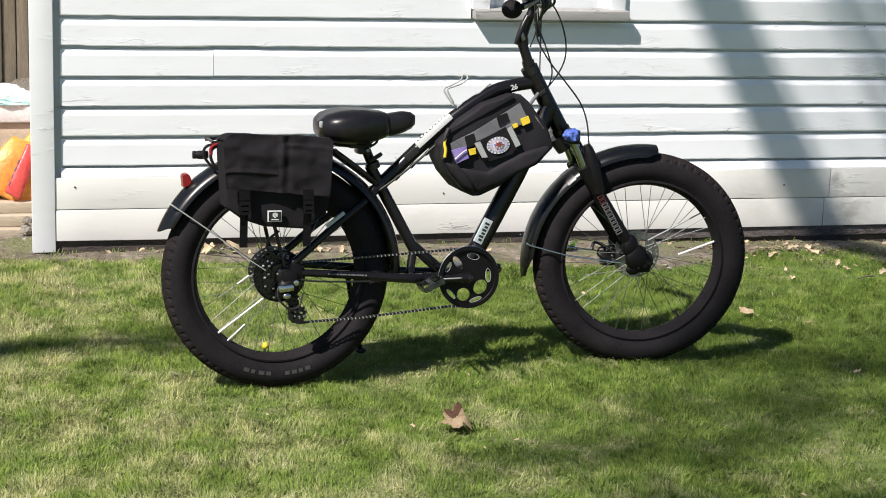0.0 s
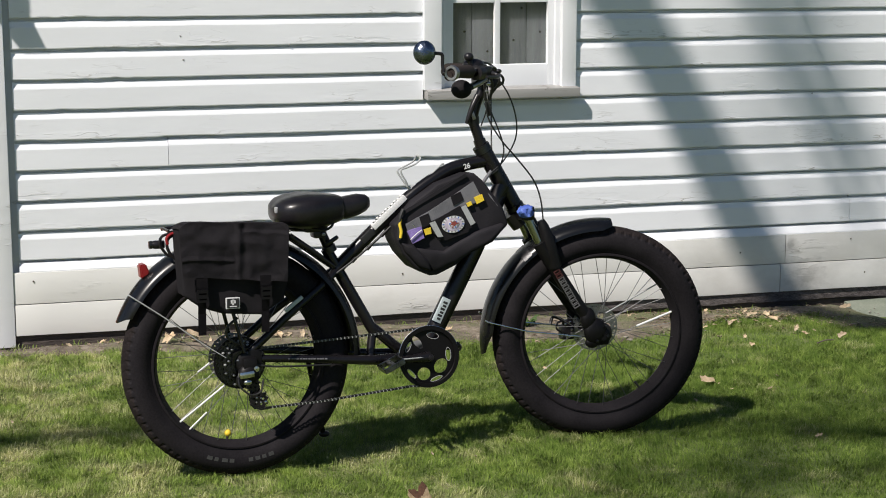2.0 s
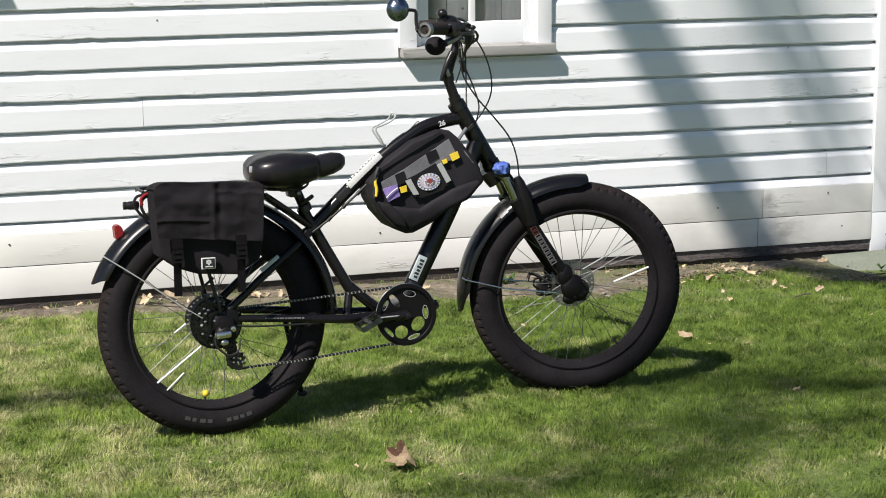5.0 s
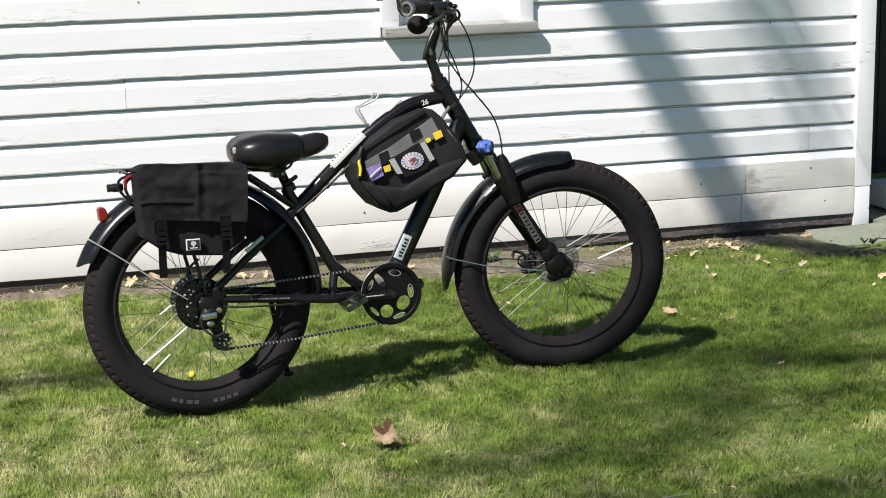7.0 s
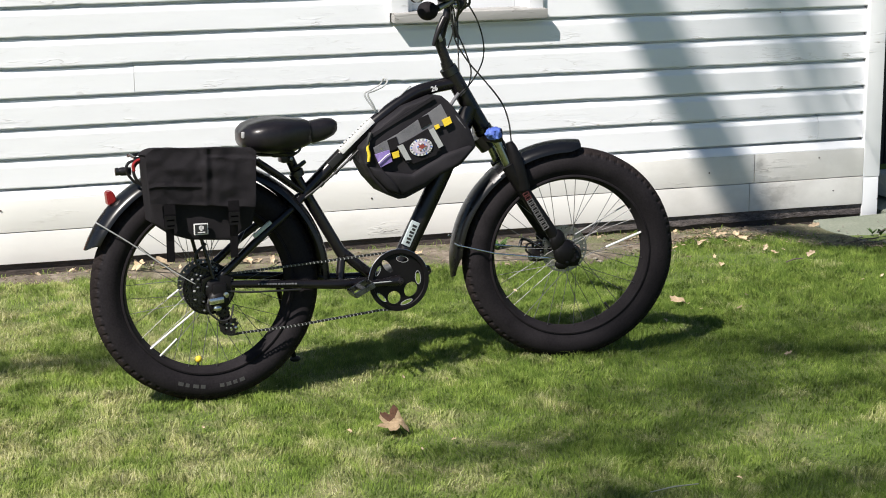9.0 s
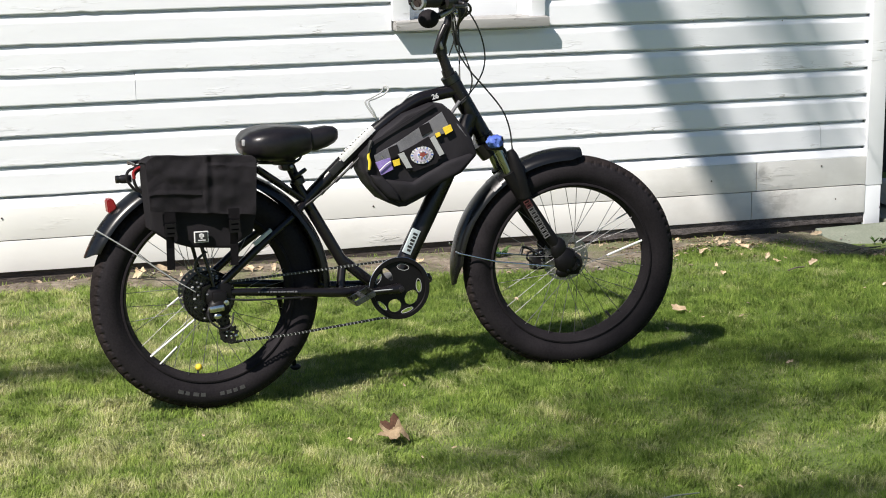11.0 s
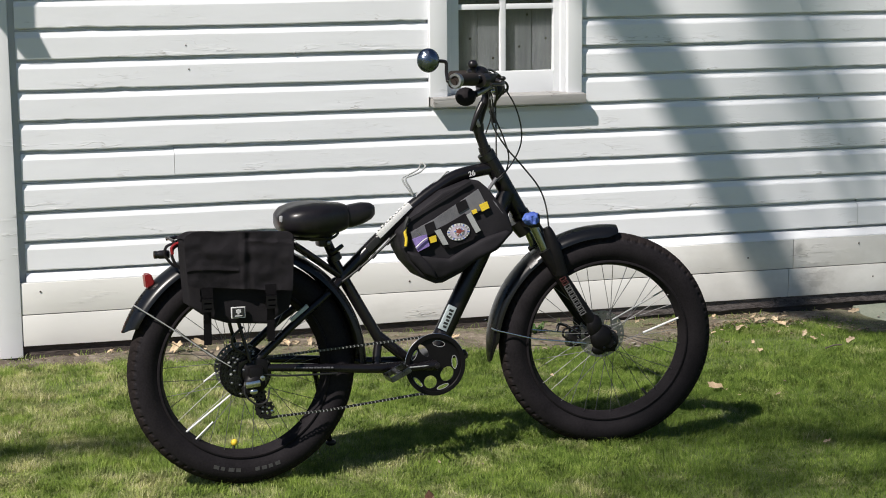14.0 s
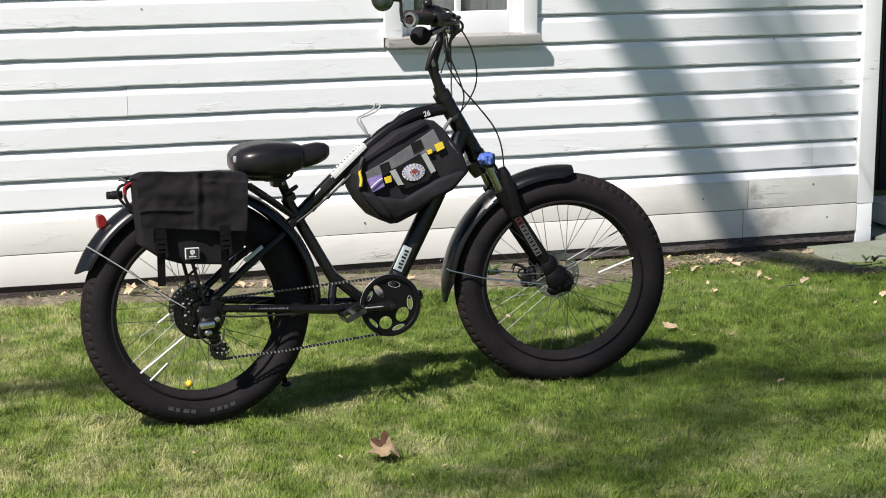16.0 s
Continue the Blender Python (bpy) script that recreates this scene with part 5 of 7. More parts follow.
box(bm, (-0.012, -0.112, 0.285), (0.040, -0.090, 0.312), pose(0, 0, 0), 0.008)
der = part("derailleur", bm, RING_BLACK, bike)
# rounded lump added to fill out the black mass round the hub
bm = bmesh.new()
lathe(bm, [(0.001, -0.104), (0.020, -0.103), (0.033, -0.096), (0.036, -0.086), (0.030, -0.080)], (0.024, 0, 0.352), 24)
box(bm, (0.030, -0.100, 0.335), (0.075, -0.084, 0.395), None, 0.006)
part("hanger", bm, RING_BLACK, der)
bm = bmesh.new()
box(bm, (-0.006, -0.130, 0.309), (0.044, -0.112, 0.332), Matrix.Translation((0.02, 0, 0.32)) @ Matrix.Rotation(radians(-6), 4, "Y") @ Matrix.Translation((-0.02, 0, -0.32)), 0.008)
part("derailleur_cap", bm, STEEL, der, "bright metal cap")
bm = bmesh.new()
ball(bm, (0.022, -0.118, 0.295), 0.012, (1.2, 0.7, 0.9), 14)
part("derailleur_cap", bm, STEEL, der)
bm = bmesh.new()
plate(bm, [(0.030, 0.300), (0.056, 0.305), (0.068, 0.262), (0.066, 0.212), (0.052, 0.204), (0.036, 0.220), (0.034, 0.262)], -0.090, -0.094)
part("cage", bm, PLASTIC, der, smooth=False)
for c, rr in (((0.058, 0, 0.233), 0.029), ((0.040, 0, 0.285), 0.022)):
    bm = bmesh.new()
    teeth = [(c[0] + (rr + (0.0026 if j % 4 in (1, 2) else -0.002)) * math.cos(math.pi * j / 22), c[2] + (rr + (0.0026 if j % 4 in (1, 2) else -0.002)) * math.sin(math.pi * j / 22)) for j in range(44)]
    holes = [ring_pts(c[0] + rr * 0.52 * math.cos(radians(72 * k + 15)), c[2] + rr * 0.52 * math.sin(radians(72 * k + 15)), 0.0040, 8) for k in range(5)]
    plate(bm, teeth, -0.100, -0.108, holes)
    part("jockey_wheel", bm, PLASTIC, der, smooth=False)
for k in range(4):
    bm = bmesh.new()
    a = radians(90 * k + 40)
    ball(bm, (0.058 + 0.010 * math.cos(a), -0.109, 0.233 + 0.010 * math.sin(a)), 0.0034, (1, 0.5, 1), 8)
    part("pulley_bolt", bm, ROTOR, der)
bm = bmesh.new()
run = [Vector((0.0, -0.066, 0.390)), Vector((0.095, -0.064, 0.394)), Vector((0.28, -0.062, 0.404)), Vector((0.42, -0.060, 0.412)), Vector((0.61, -0.058, 0.424))]
run += [BB + Vector((0.0985 * math.cos(radians(a)), -0.058, 0.0985 * math.sin(radians(a)))) for a in range(80, -95, -12)]
run += [Vector((0.577, -0.060, 0.2345)), Vector((0.461, -0.062, 0.2235)), Vector((0.268, -0.080, 0.2095)), Vector((0.097, -0.100, 0.206)), Vector((0.065, -0.104, 0.203)), Vector((0.036, -0.104, 0.214)), Vector((0.034, -0.100, 0.25)), Vector((0.046, -0.095, 0.28)), Vector((0.030, -0.085, 0.308))]
run += [RH + Vector((0.034 * math.cos(radians(a)) - 0.006, -0.066, 0.034 * math.sin(radians(a)) - 0.012)) for a in range(-60, -271, -20)]
step, k = 0.0127, 0
at, seg_i = run[0].copy(), 0
while seg_i < len(run) - 1 and k < 200:
    left = step
    start = at.copy()
    while seg_i < len(run) - 1 and (run[seg_i + 1] - at).length < left:
        left -= (run[seg_i + 1] - at).length
        at = run[seg_i + 1].copy()
        seg_i += 1
    if seg_i < len(run) - 1:
        at = at + (run[seg_i + 1] - at).normalized() * left
    d = at - start
    if d.length > 0.004:
        t = Matrix.Translation((start + at) / 2) @ d.to_track_quat("X", "Z").to_matrix().to_4x4()
        w = 0.0034 if k % 2 else 0.0048
        n_old = len(bm.faces)
        for s in (-1, 1):
            box(bm, (-0.0068, s * w - 0.0007, -0.0032), (0.0068, s * w + 0.0007, 0.0032), t)
        bm.faces.ensure_lookup_table()
        for f in bm.faces[n_old:]:
            f.material_index = 1
        n_old = len(bm.faces)
        # roller ends: glints put in as a pale colour, left dark at the cogs
        box(bm, (-0.0075, -0.0062, -0.0026), (-0.0051, 0.0062, 0.0026), t)
        bm.faces.ensure_lookup_table()
        for f in bm.faces[n_old:]:
            f.material_index = 0 if start.x > 0.09 else 1
    k += 1
part("chain", bm, [REFLECTIVE, DARK_STEEL], bike, "steel roller chain with pale roller ends for glints", smooth=False)
for c, rr in (((0.052, -0.112, 0.335), 0.009), ((0.030, -0.118, 0.318), 0.006), ((0.080, -0.107, 0.226), 0.005)):
    bm = bmesh.new()
    lathe(bm, [(0.001, -0.005), (rr, -0.004), (rr, 0.004)], c, 12)
    part("pivot_bolt", bm, STEEL, der)
pipe("shift_cable", [(0.075, -0.110, 0.300), (0.062, -0.118, 0.262), (0.028, -0.118, 0.255), (-0.005, -0.112, 0.29), (0.01, -0.10, 0.34), (0.08, -0.095, 0.385)], 0.0030, CABLE, der, 8)
# stand and rear motor cable
stand = pipe("kickstand", [(0.27, 0.085, 0.325), (0.305, 0.14, 0.20), (0.350, 0.215, 0.045)], 0.009)
bm = bmesh.new()
ball(bm, (0.356, 0.218, 0.034), 0.013, (1.5, 1, 0.9), 12)
part("foot", bm, PLASTIC, stand)
pipe("stay_cable", [(0.055, -0.098, 0.345), (0.12, -0.104, 0.337), (0.22, -0.102, 0.333), (0.30, -0.098, 0.331)], 0.0032, CABLE)
pipe("motor_cable", [(0.02, -0.085, 0.405), (-0.03, -0.095, 0.435), (-0.035, -0.10, 0.47), (0.0, -0.095, 0.50)], 0.0042, CABLE)
pipe("frame_cable", [(0.30, -0.02, 0.585), (0.40, -0.028, 0.655), (0.50, -0.026, 0.735), (0.56, -0.024, 0.79)], 0.0038, CABLE)
for x, z in ((0.40, 0.662), (0.45, 0.70), (0.50, 0.742)):
    pipe("cable_tie", [(x - 0.004, -0.027, z - 0.012), (x + 0.008, -0.029, z + 0.001)], 0.006, PLASTIC)

# fork
fork = pipe("fork", [(0.952, 0, 0.785), (0.985, 0, 0.745)], 0.030)
for s in (-1, 1):
    dx = 0.0 if s < 0 else 0.020
    pipe("stanchion", [(0.978 + dx, s * 0.068, 0.790), (1.040 + dx, s * 0.072, 0.655)], 0.0145, STANCHION, fork, 16, "grey-gold suspension stanchion")
    low = pipe("fork_leg", [(1.022 + dx, s * 0.074, 0.690), (1.071 + dx, s * 0.076, 0.608), (1.167 + dx, s * 0.078, 0.462), (1.225 + dx, s * 0.078, 0.385)], (0.0235, 0.0190), RING_BLACK, fork, 16)
    bm = bmesh.new()
    lathe(bm, [(0.001, -0.020), (0.014, -0.020), (0.016, -0.015), (0.026, -0.014), (0.031, -0.009), (0.031, 0.012), (0.026, 0.018), (0.001, 0.019)], (1.238 + dx, s * 0.080, 0.366), 24)
    box(bm, (1.205 + dx, s * 0.080 - 0.014, 0.335), (1.262 + dx, s * 0.080 + 0.014, 0.390), None, 0.008)
    ball(bm, (1.214 + dx, s * 0.086, 0.384), 0.041, (1.0, 0.5, 1.1), 16)
    ball(bm, (1.190 + dx, s * 0.084, 0.425), 0.031, (0.9, 0.6, 1.3), 14)
    ball(bm, (1.205 + dx, s * 0.082, 0.345), 0.022, (1.2, 0.6, 0.9), 12)
    part("axle_boot", bm, RING_BLACK, low)
    for x, z in ((1.246, 0.398), (1.252, 0.366), (1.214, 0.352)):
        bm = bmesh.new()
        lathe(bm, [(0.001, -0.005), (0.005, -0.004), (0.006, 0.004)], (x + dx, s * 0.103, z), 10)
        part("boot_bolt", bm, DARK_STEEL, low)
    bm = bmesh.new()
    tube(bm, curve_pts([(1.029 + dx, s * 0.074, 0.764), (1.040 + dx, s * 0.076, 0.735), (1.058 + dx, s * 0.078, 0.670), (1.074 + dx, s * 0.078, 0.606)], 5), [0.0125 + 0.0125 * min(1.0, k / 9) for k in range(16)], 14)
    part("fork_bracket", bm, RING_BLACK, low)
bm = bmesh.new()
box(bm, (0.960, -0.090, 0.765), (1.005, 0.095, 0.815), None, 0.012)
part("crown", bm, BLACK_PAINT, fork)
bm = bmesh.new()
ball(bm, (0.972, -0.088, 0.797), 0.026, (1.0, 0.8, 0.85), 36)
for v in bm.verts:
    v.co += 0.006 * noise.noise_vector(v.co * 60) + 0.0045 * noise.noise_vector(v.co * 150)
part("blue_wrap", bm, BLUE, fork, "crumpled blue cloth tied at the fork crown")
bm = bmesh.new()
tube(bm, [(1.035, -0.05, 0.700), (1.05, 0.0, 0.735), (1.065, 0.06, 0.700)], 0.011, 10)
part("brace", bm, BLACK_PAINT, fork)
# fork decal, as plain bars
ax = Vector((0.50, 0, -0.866))
for k in range(-2, 8):
    q = Vector((1.0905, -0.0985, 0.566)) + ax * (0.0150 * k)
    t = Matrix.Translation(q) @ Matrix.Rotation(radians(60.0), 4, "Y")
    bm = bmesh.new()
    plate(bm, [(-0.006, -0.011), (0.006, -0.011), (0.006, 0.011), (-0.006, 0.011)], -0.001, 0.004, [[(-0.0038, -0.008), (0.0038, -0.008), (0.0038, 0.008), (-0.0038, 0.008)]])
    part("decal_bar", put(bm, t), DECAL if k >= 0 else DECAL_RED, fork, smooth=False)
# caliper
bm = bmesh.new()
box(bm, (1.150, 0.045, 0.335), (1.198, 0.085, 0.388), pose(0, 0, 0), 0.010)
box(bm, (1.160, 0.040, 0.380), (1.190, 0.075, 0.405), pose(0, 0, 0), 0.006)
cal = part("brake_caliper", bm, PLASTIC, fork)
for x, z in ((1.160, 0.392), (1.182, 0.372), (1.176, 0.398), (1.166, 0.348)):
    bm = bmesh.new()
    ball(bm, (x, 0.039, z), 0.0045, (1, 0.7, 1), 8)
    part("caliper_bolt", bm, STEEL, cal)
pipe("brake_spring", [(1.150, 0.044, 0.402), (1.132, 0.04, 0.398), (1.128, 0.04, 0.378), (1.148, 0.042, 0.362), (1.158, 0.042, 0.345)], 0.0035, PLASTIC, cal, 8)
pipe("brake_arm", [(1.165, 0.06, 0.385), (1.152, 0.05, 0.405), (1.118, 0.045, 0.418), (1.105, 0.04, 0.395)], 0.0055, PLASTIC, cal, 8)
bm = bmesh.new()
lathe(bm, [(0.001, -0.004), (0.007, -0.003), (0.008, 0.003)], (1.188, 0.043, 0.356), 12)
part("bolt", bm, STEEL, cal)

# stem and handlebar
stem = pipe("stem", [(0.856, 0, 1.004), (0.840, 0, 1.052), (0.828, 0, 1.085), (0.826, 0, 1.106), (0.838, 0, 1.148), (0.855, 0, 1.190), (0.862, 0, 1.222)], (0.0170, 0.0145), None, None, 16)
pipe("stem_joint", [(0.853, 0, 1.010), (0.846, 0, 1.034)], 0.0205, BLACK_PAINT, stem)
pipe("stem_joint", [(0.829, 0, 1.084), (0.827, 0, 1.110)], 0.0185, BLACK_PAINT, stem)
pipe("stem_hook", [(0.838, -0.014, 1.178), (0.818, -0.020, 1.145), (0.803, -0.020, 1.108), (0.797, -0.018, 1.088)], (0.011, 0.006), PLASTIC, stem)
pipe("bar_clamp", [(0.852, -0.024, 1.228), (0.852, 0.024, 1.228)], 0.022, BLACK_PAINT, stem)
bar = pipe("handlebar", [(0.655, -0.300, 1.261), (0.71, -0.252, 1.263), (0.785, -0.180, 1.262), (0.835, -0.090, 1.245), (0.852, 0.0, 1.228), (0.890, 0.09, 1.243), (0.918, 0.17, 1.262), (0.895, 0.25, 1.262), (0.858, 0.325, 1.262)], 0.0112)
for pts in ([(0.648, -0.306, 1.261), (0.69, -0.270, 1.263), (0.730, -0.234, 1.262)], [(0.854, 0.332, 1.262), (0.880, 0.28, 1.262), (0.908, 0.215, 1.262)]):
    grip = pipe("grip", pts, (0.0185, 0.0215), GRIP, bar, 16)
    bm = bmesh.new()
    q, e = Vector(pts[0]), Vector(pts[1])
    back = Vector((-0.016, 0.004, -0.012))
    tube(bm, [q.lerp(e, 0.06) + back * 0.8, q.lerp(e, 0.4) + back * 0.7, e + back * 0.2], [0.0155, 0.014, 0.009], 12)
    part("palm_wing", bm, GRIP, grip)
bm = bmesh.new()
for q in ((0.650, -0.304, 1.261),):
    lathe(bm, [(0.0150, -0.009), (0.0225, -0.009), (0.0245, 0.0), (0.0225, 0.008), (0.0150, 0.008)], (0, 0, 0), 24, closed=True, m=Matrix.Translation(q) @ Matrix.Rotation(radians(-50), 4, "Z"))
part("bar_end_ring", bm, ROTOR, bar, "worn metal ring on the grip's end")
# small metal heads added where glints show from the camera
for pt in ((0.839, -0.096, 1.231), (0.853, -0.098, 1.242), (0.866, -0.080, 1.222), (0.878, -0.075, 1.246), (0.851, -0.060, 1.195), (0.846, -0.094, 1.218), (0.873, -0.066, 1.204), (0.826, -0.135, 1.272), (0.800, -0.150, 1.284)):
    bm = bmesh.new()
    lathe(bm, [(0.001, -0.006), (0.005, -0.005), (0.006, 0.004)], pt, 10)
    part("clamp_bolt", bm, ROTOR, bar)
bm = bmesh.new()
box(bm, (-0.006, -0.004, -0.016), (0.006, 0.004, 0.016), pose(0.818, -0.022, 1.116, 0, -20), 0.003)
part("cable_clip", bm, DULL_STEEL, bar)
for pts in ([(0.815, -0.09, 1.252), (0.835, -0.075, 1.235), (0.846, -0.06, 1.205), (0.850, -0.05, 1.165)], [(0.83, -0.085, 1.262), (0.86, -0.07, 1.266), (0.888, -0.06, 1.250), (0.892, -0.055, 1.222), (0.874, -0.05, 1.198), (0.862, -0.045, 1.15)], [(0.79, -0.16, 1.284), (0.83, -0.12, 1.288), (0.875, -0.08, 1.268), (0.898, -0.06, 1.244)]):
    pipe("cable", pts, 0.0036, CABLE, bar, 8)
for q0, sz in (((0.768, -0.170, 1.283), (0.036, 0.028, 0.020)), ((0.815, -0.12, 1.266), (0.026, 0.020, 0.016)), ((0.842, -0.075, 1.246), (0.018, 0.018, 0.024))):
    bm = bmesh.new()
    ball(bm, q0, 1.0, sz, 14)
    part("lever_housing", bm, PLASTIC, bar)
# brake levers, shifter, small display and switchgear
for s, q in ((-1, Vector((0.800, -0.170, 1.262))), (1, Vector((0.918, 0.185, 1.262)))):
    bm = bmesh.new()
    box(bm, (-0.020, -0.022, -0.018), (0.022, 0.022, 0.016), Matrix.Translation(q) @ Matrix.Rotation(radians(-40 * s), 4, "Z"), 0.006)
    lev = part("lever_mount", bm, PLASTIC, bar)
    pipe("brake_lever", [q + Vector((0.02, 0, -0.006)), q + Vector((0.045, s * 0.02, -0.014)), q + Vector((0.02, s * 0.07, -0.018)), q + Vector((-0.03, s * 0.115, -0.016))], (0.007, 0.005), PLASTIC, lev, 8)
bm = bmesh.new()
box(bm, (-0.026, -0.028, 0.0), (0.026, 0.028, 0.022), pose(0.868, -0.045, 1.243, 0, -24, 0), 0.006)
dsp = part("display", bm, PLASTIC, bar)
bm = bmesh.new()
box(bm, (-0.02, -0.022, 0.0222), (0.02, 0.022, 0.024), pose(0.868, -0.045, 1.243, 0, -24, 0), 0.001)
part("screen", bm, MIRROR_BACK, dsp)
bm = bmesh.new()
lathe(bm, [(0.012, -0.022), (0.024, -0.020), (0.025, 0.016), (0.016, 0.022)], (0, 0, 0), 20, m=Matrix.Translation((0.775, -0.192, 1.258)) @ Matrix.Rotation(radians(-46), 4, "Z"))
part("twist_shifter", bm, PLASTIC, bar)
bm = bmesh.new()
box(bm, (0.855, -0.10, 1.205), (0.885, -0.06, 1.238), None, 0.008)
sw = part("switch", bm, PLASTIC, bar)
bm = bmesh.new()
ball(bm, (0.850, -0.105, 1.224), 0.0075, (1, 1, 1), 10)
part("bright_bolt", bm, STEEL, sw)
# steel balls added as glints beside the switch
for pt in ((0.8046, -0.14, 1.2318), (0.8146, -0.14, 1.2545), (0.830, -0.14, 1.221)):
    bm = bmesh.new()
    ball(bm, pt, 0.0062, (1.1, 1, 0.9), 10)
    part("bright_nut", bm, STEEL, sw)
# clutter and glints round the stem, as small bits placed for the camera's view
for k, pt in enumerate(((0.807, -0.130, 1.272), (0.826, -0.130, 1.255), (0.845, -0.130, 1.275), (0.852, -0.130, 1.246), (0.818, -0.130, 1.232), (0.833, -0.130, 1.217), (0.868, -0.130, 1.260), (0.799, -0.130, 1.250), (0.841, -0.130, 1.231))):
    bm = bmesh.new()
    if k % 3 == 0:
        ball(bm, pt, 0.0085, (1.2, 1, 0.9), 10)
        part("cable_end", bm, PLASTIC, bar)
    else:
        lathe(bm, [(0.001, -0.006), (0.0042, -0.005), (0.0052, 0.004)], pt, 10)
        part("clamp_screw", bm, REFLECTIVE if k % 2 else ROTOR, bar)
for pts in ([(0.83, -0.13, 1.262), (0.862, -0.135, 1.248), (0.868, -0.13, 1.222), (0.856, -0.10, 1.19)], [(0.815, -0.14, 1.255), (0.838, -0.14, 1.235), (0.846, -0.13, 1.205), (0.852, -0.09, 1.17)], [(0.845, -0.12, 1.258), (0.880, -0.12, 1.246), (0.890, -0.11, 1.225), (0.872, -0.09, 1.205)]):
    pipe("cable", pts, 0.0042, CABLE, bar, 8)
# mirror on the bar's end
bm = bmesh.new()
ball(bm, (0.562, -0.300, 1.325), 0.0375, (0.94, 0.8, 1.0), 28)
mirror = part("mirror_shell", bm, MOTTLED_MIRROR, bar, "round convex mirror with a mottled blue reflection in its colour")
pipe("mirror_arm", [(0.592, -0.300, 1.323), (0.612, -0.300, 1.321), (0.620, -0.300, 1.315), (0.620, -0.300, 1.285), (0.622, -0.304, 1.262)], 0.0055, PLASTIC, mirror, 8)
# bulb horn and bell
bm = bmesh.new()
ball(bm, (0.716, -0.200, 1.207), 0.0315, (1.05, 1, 0.95), 24)
horn = part("horn_bulb", bm, RUBBER, bar, "round black rubber horn bulb")
pipe("horn_neck", [(0.750, -0.195, 1.214), (0.790, -0.175, 1.228), (0.815, -0.150, 1.240)], (0.011, 0.009), DULL_STEEL, horn, 12)
bm = bmesh.new()
ball(bm, (0.745, -0.190, 1.308), 0.0165, (1, 1, 0.9), 18)
bell = part("bell", bm, PLASTIC, bar, "small glossy black bell")
pipe("bell_post", [(0.748, -0.190, 1.297), (0.758, -0.190, 1.272)], 0.008, PLASTIC, bell, 8)
# cables
for pts, rr in (([(0.862, -0.05, 1.246), (0.900, -0.05, 1.227), (0.940, -0.04, 1.171), (0.965, -0.03, 1.096), (0.960, -0.03, 1.031), (0.921, -0.03, 0.966), (0.868, -0.03, 0.918)], 0.0026),
                ([(0.857, -0.05, 1.218), (0.875, -0.03, 1.135), (0.901, -0.03, 1.069), (0.920, -0.03, 1.003), (0.907, -0.03, 0.948), (0.880, -0.028, 0.920)], 0.0026),
                ([(0.851, -0.05, 1.205), (0.859, -0.05, 1.110), (0.904, -0.05, 1.033), (0.953, -0.05, 0.976), (1.013, -0.05, 0.900), (1.039, -0.05, 0.833), (1.046, -0.055, 0.755)], 0.0028),
                ([(0.856, -0.03, 1.230), (0.866, -0.02, 1.140), (0.846, -0.02, 1.079)], 0.0024),
                ([(0.80, -0.16, 1.262), (0.85, -0.10, 1.272), (0.90, -0.06, 1.245), (0.914, -0.05, 1.228), (0.908, -0.05, 1.214), (0.88, -0.05, 1.22)], 0.0024),
                ([(0.86, 0.15, 1.26), (0.91, 0.08, 1.235), (0.90, 0.03, 1.12), (0.885, -0.01, 1.00), (0.888, -0.025, 0.955)], 0.0026)):
    pipe("cable", pts, rr, CABLE, bar, 8)
bm = bmesh.new()
tube(bm, [(0.858, -0.04, 1.155), (0.872, -0.038, 1.115)], 0.008, 10)
part("cable_tie", bm, PLASTIC, bar)
# bottle cage on the top tube
pipe("bottle_cage", [(0.700, 0.0, 0.932), (0.660, 0.0, 0.912), (0.620, 0.0, 0.888), (0.600, -0.01, 0.880), (0.586, -0.018, 0.905), (0.568, -0.020, 0.940), (0.592, -0.018, 0.951), (0.622, -0.014, 0.962), (0.640, -0.008, 0.978), (0.630, 0.0, 0.988), (0.622, 0.012, 0.968), (0.59, 0.02, 0.95), (0.57, 0.02, 0.935), (0.60, 0.014, 0.885)], 0.0030, REFLECTIVE, top_tube, 8, "pale bent-wire bottle cage")
pipe("cage_wire", [(0.604, 0.0, 0.884), (0.640, 0.0, 0.898), (0.680, -0.004, 0.928), (0.712, -0.004, 0.955), (0.722, 0.0, 0.957)], 0.0030, REFLECTIVE, top_tube, 8)


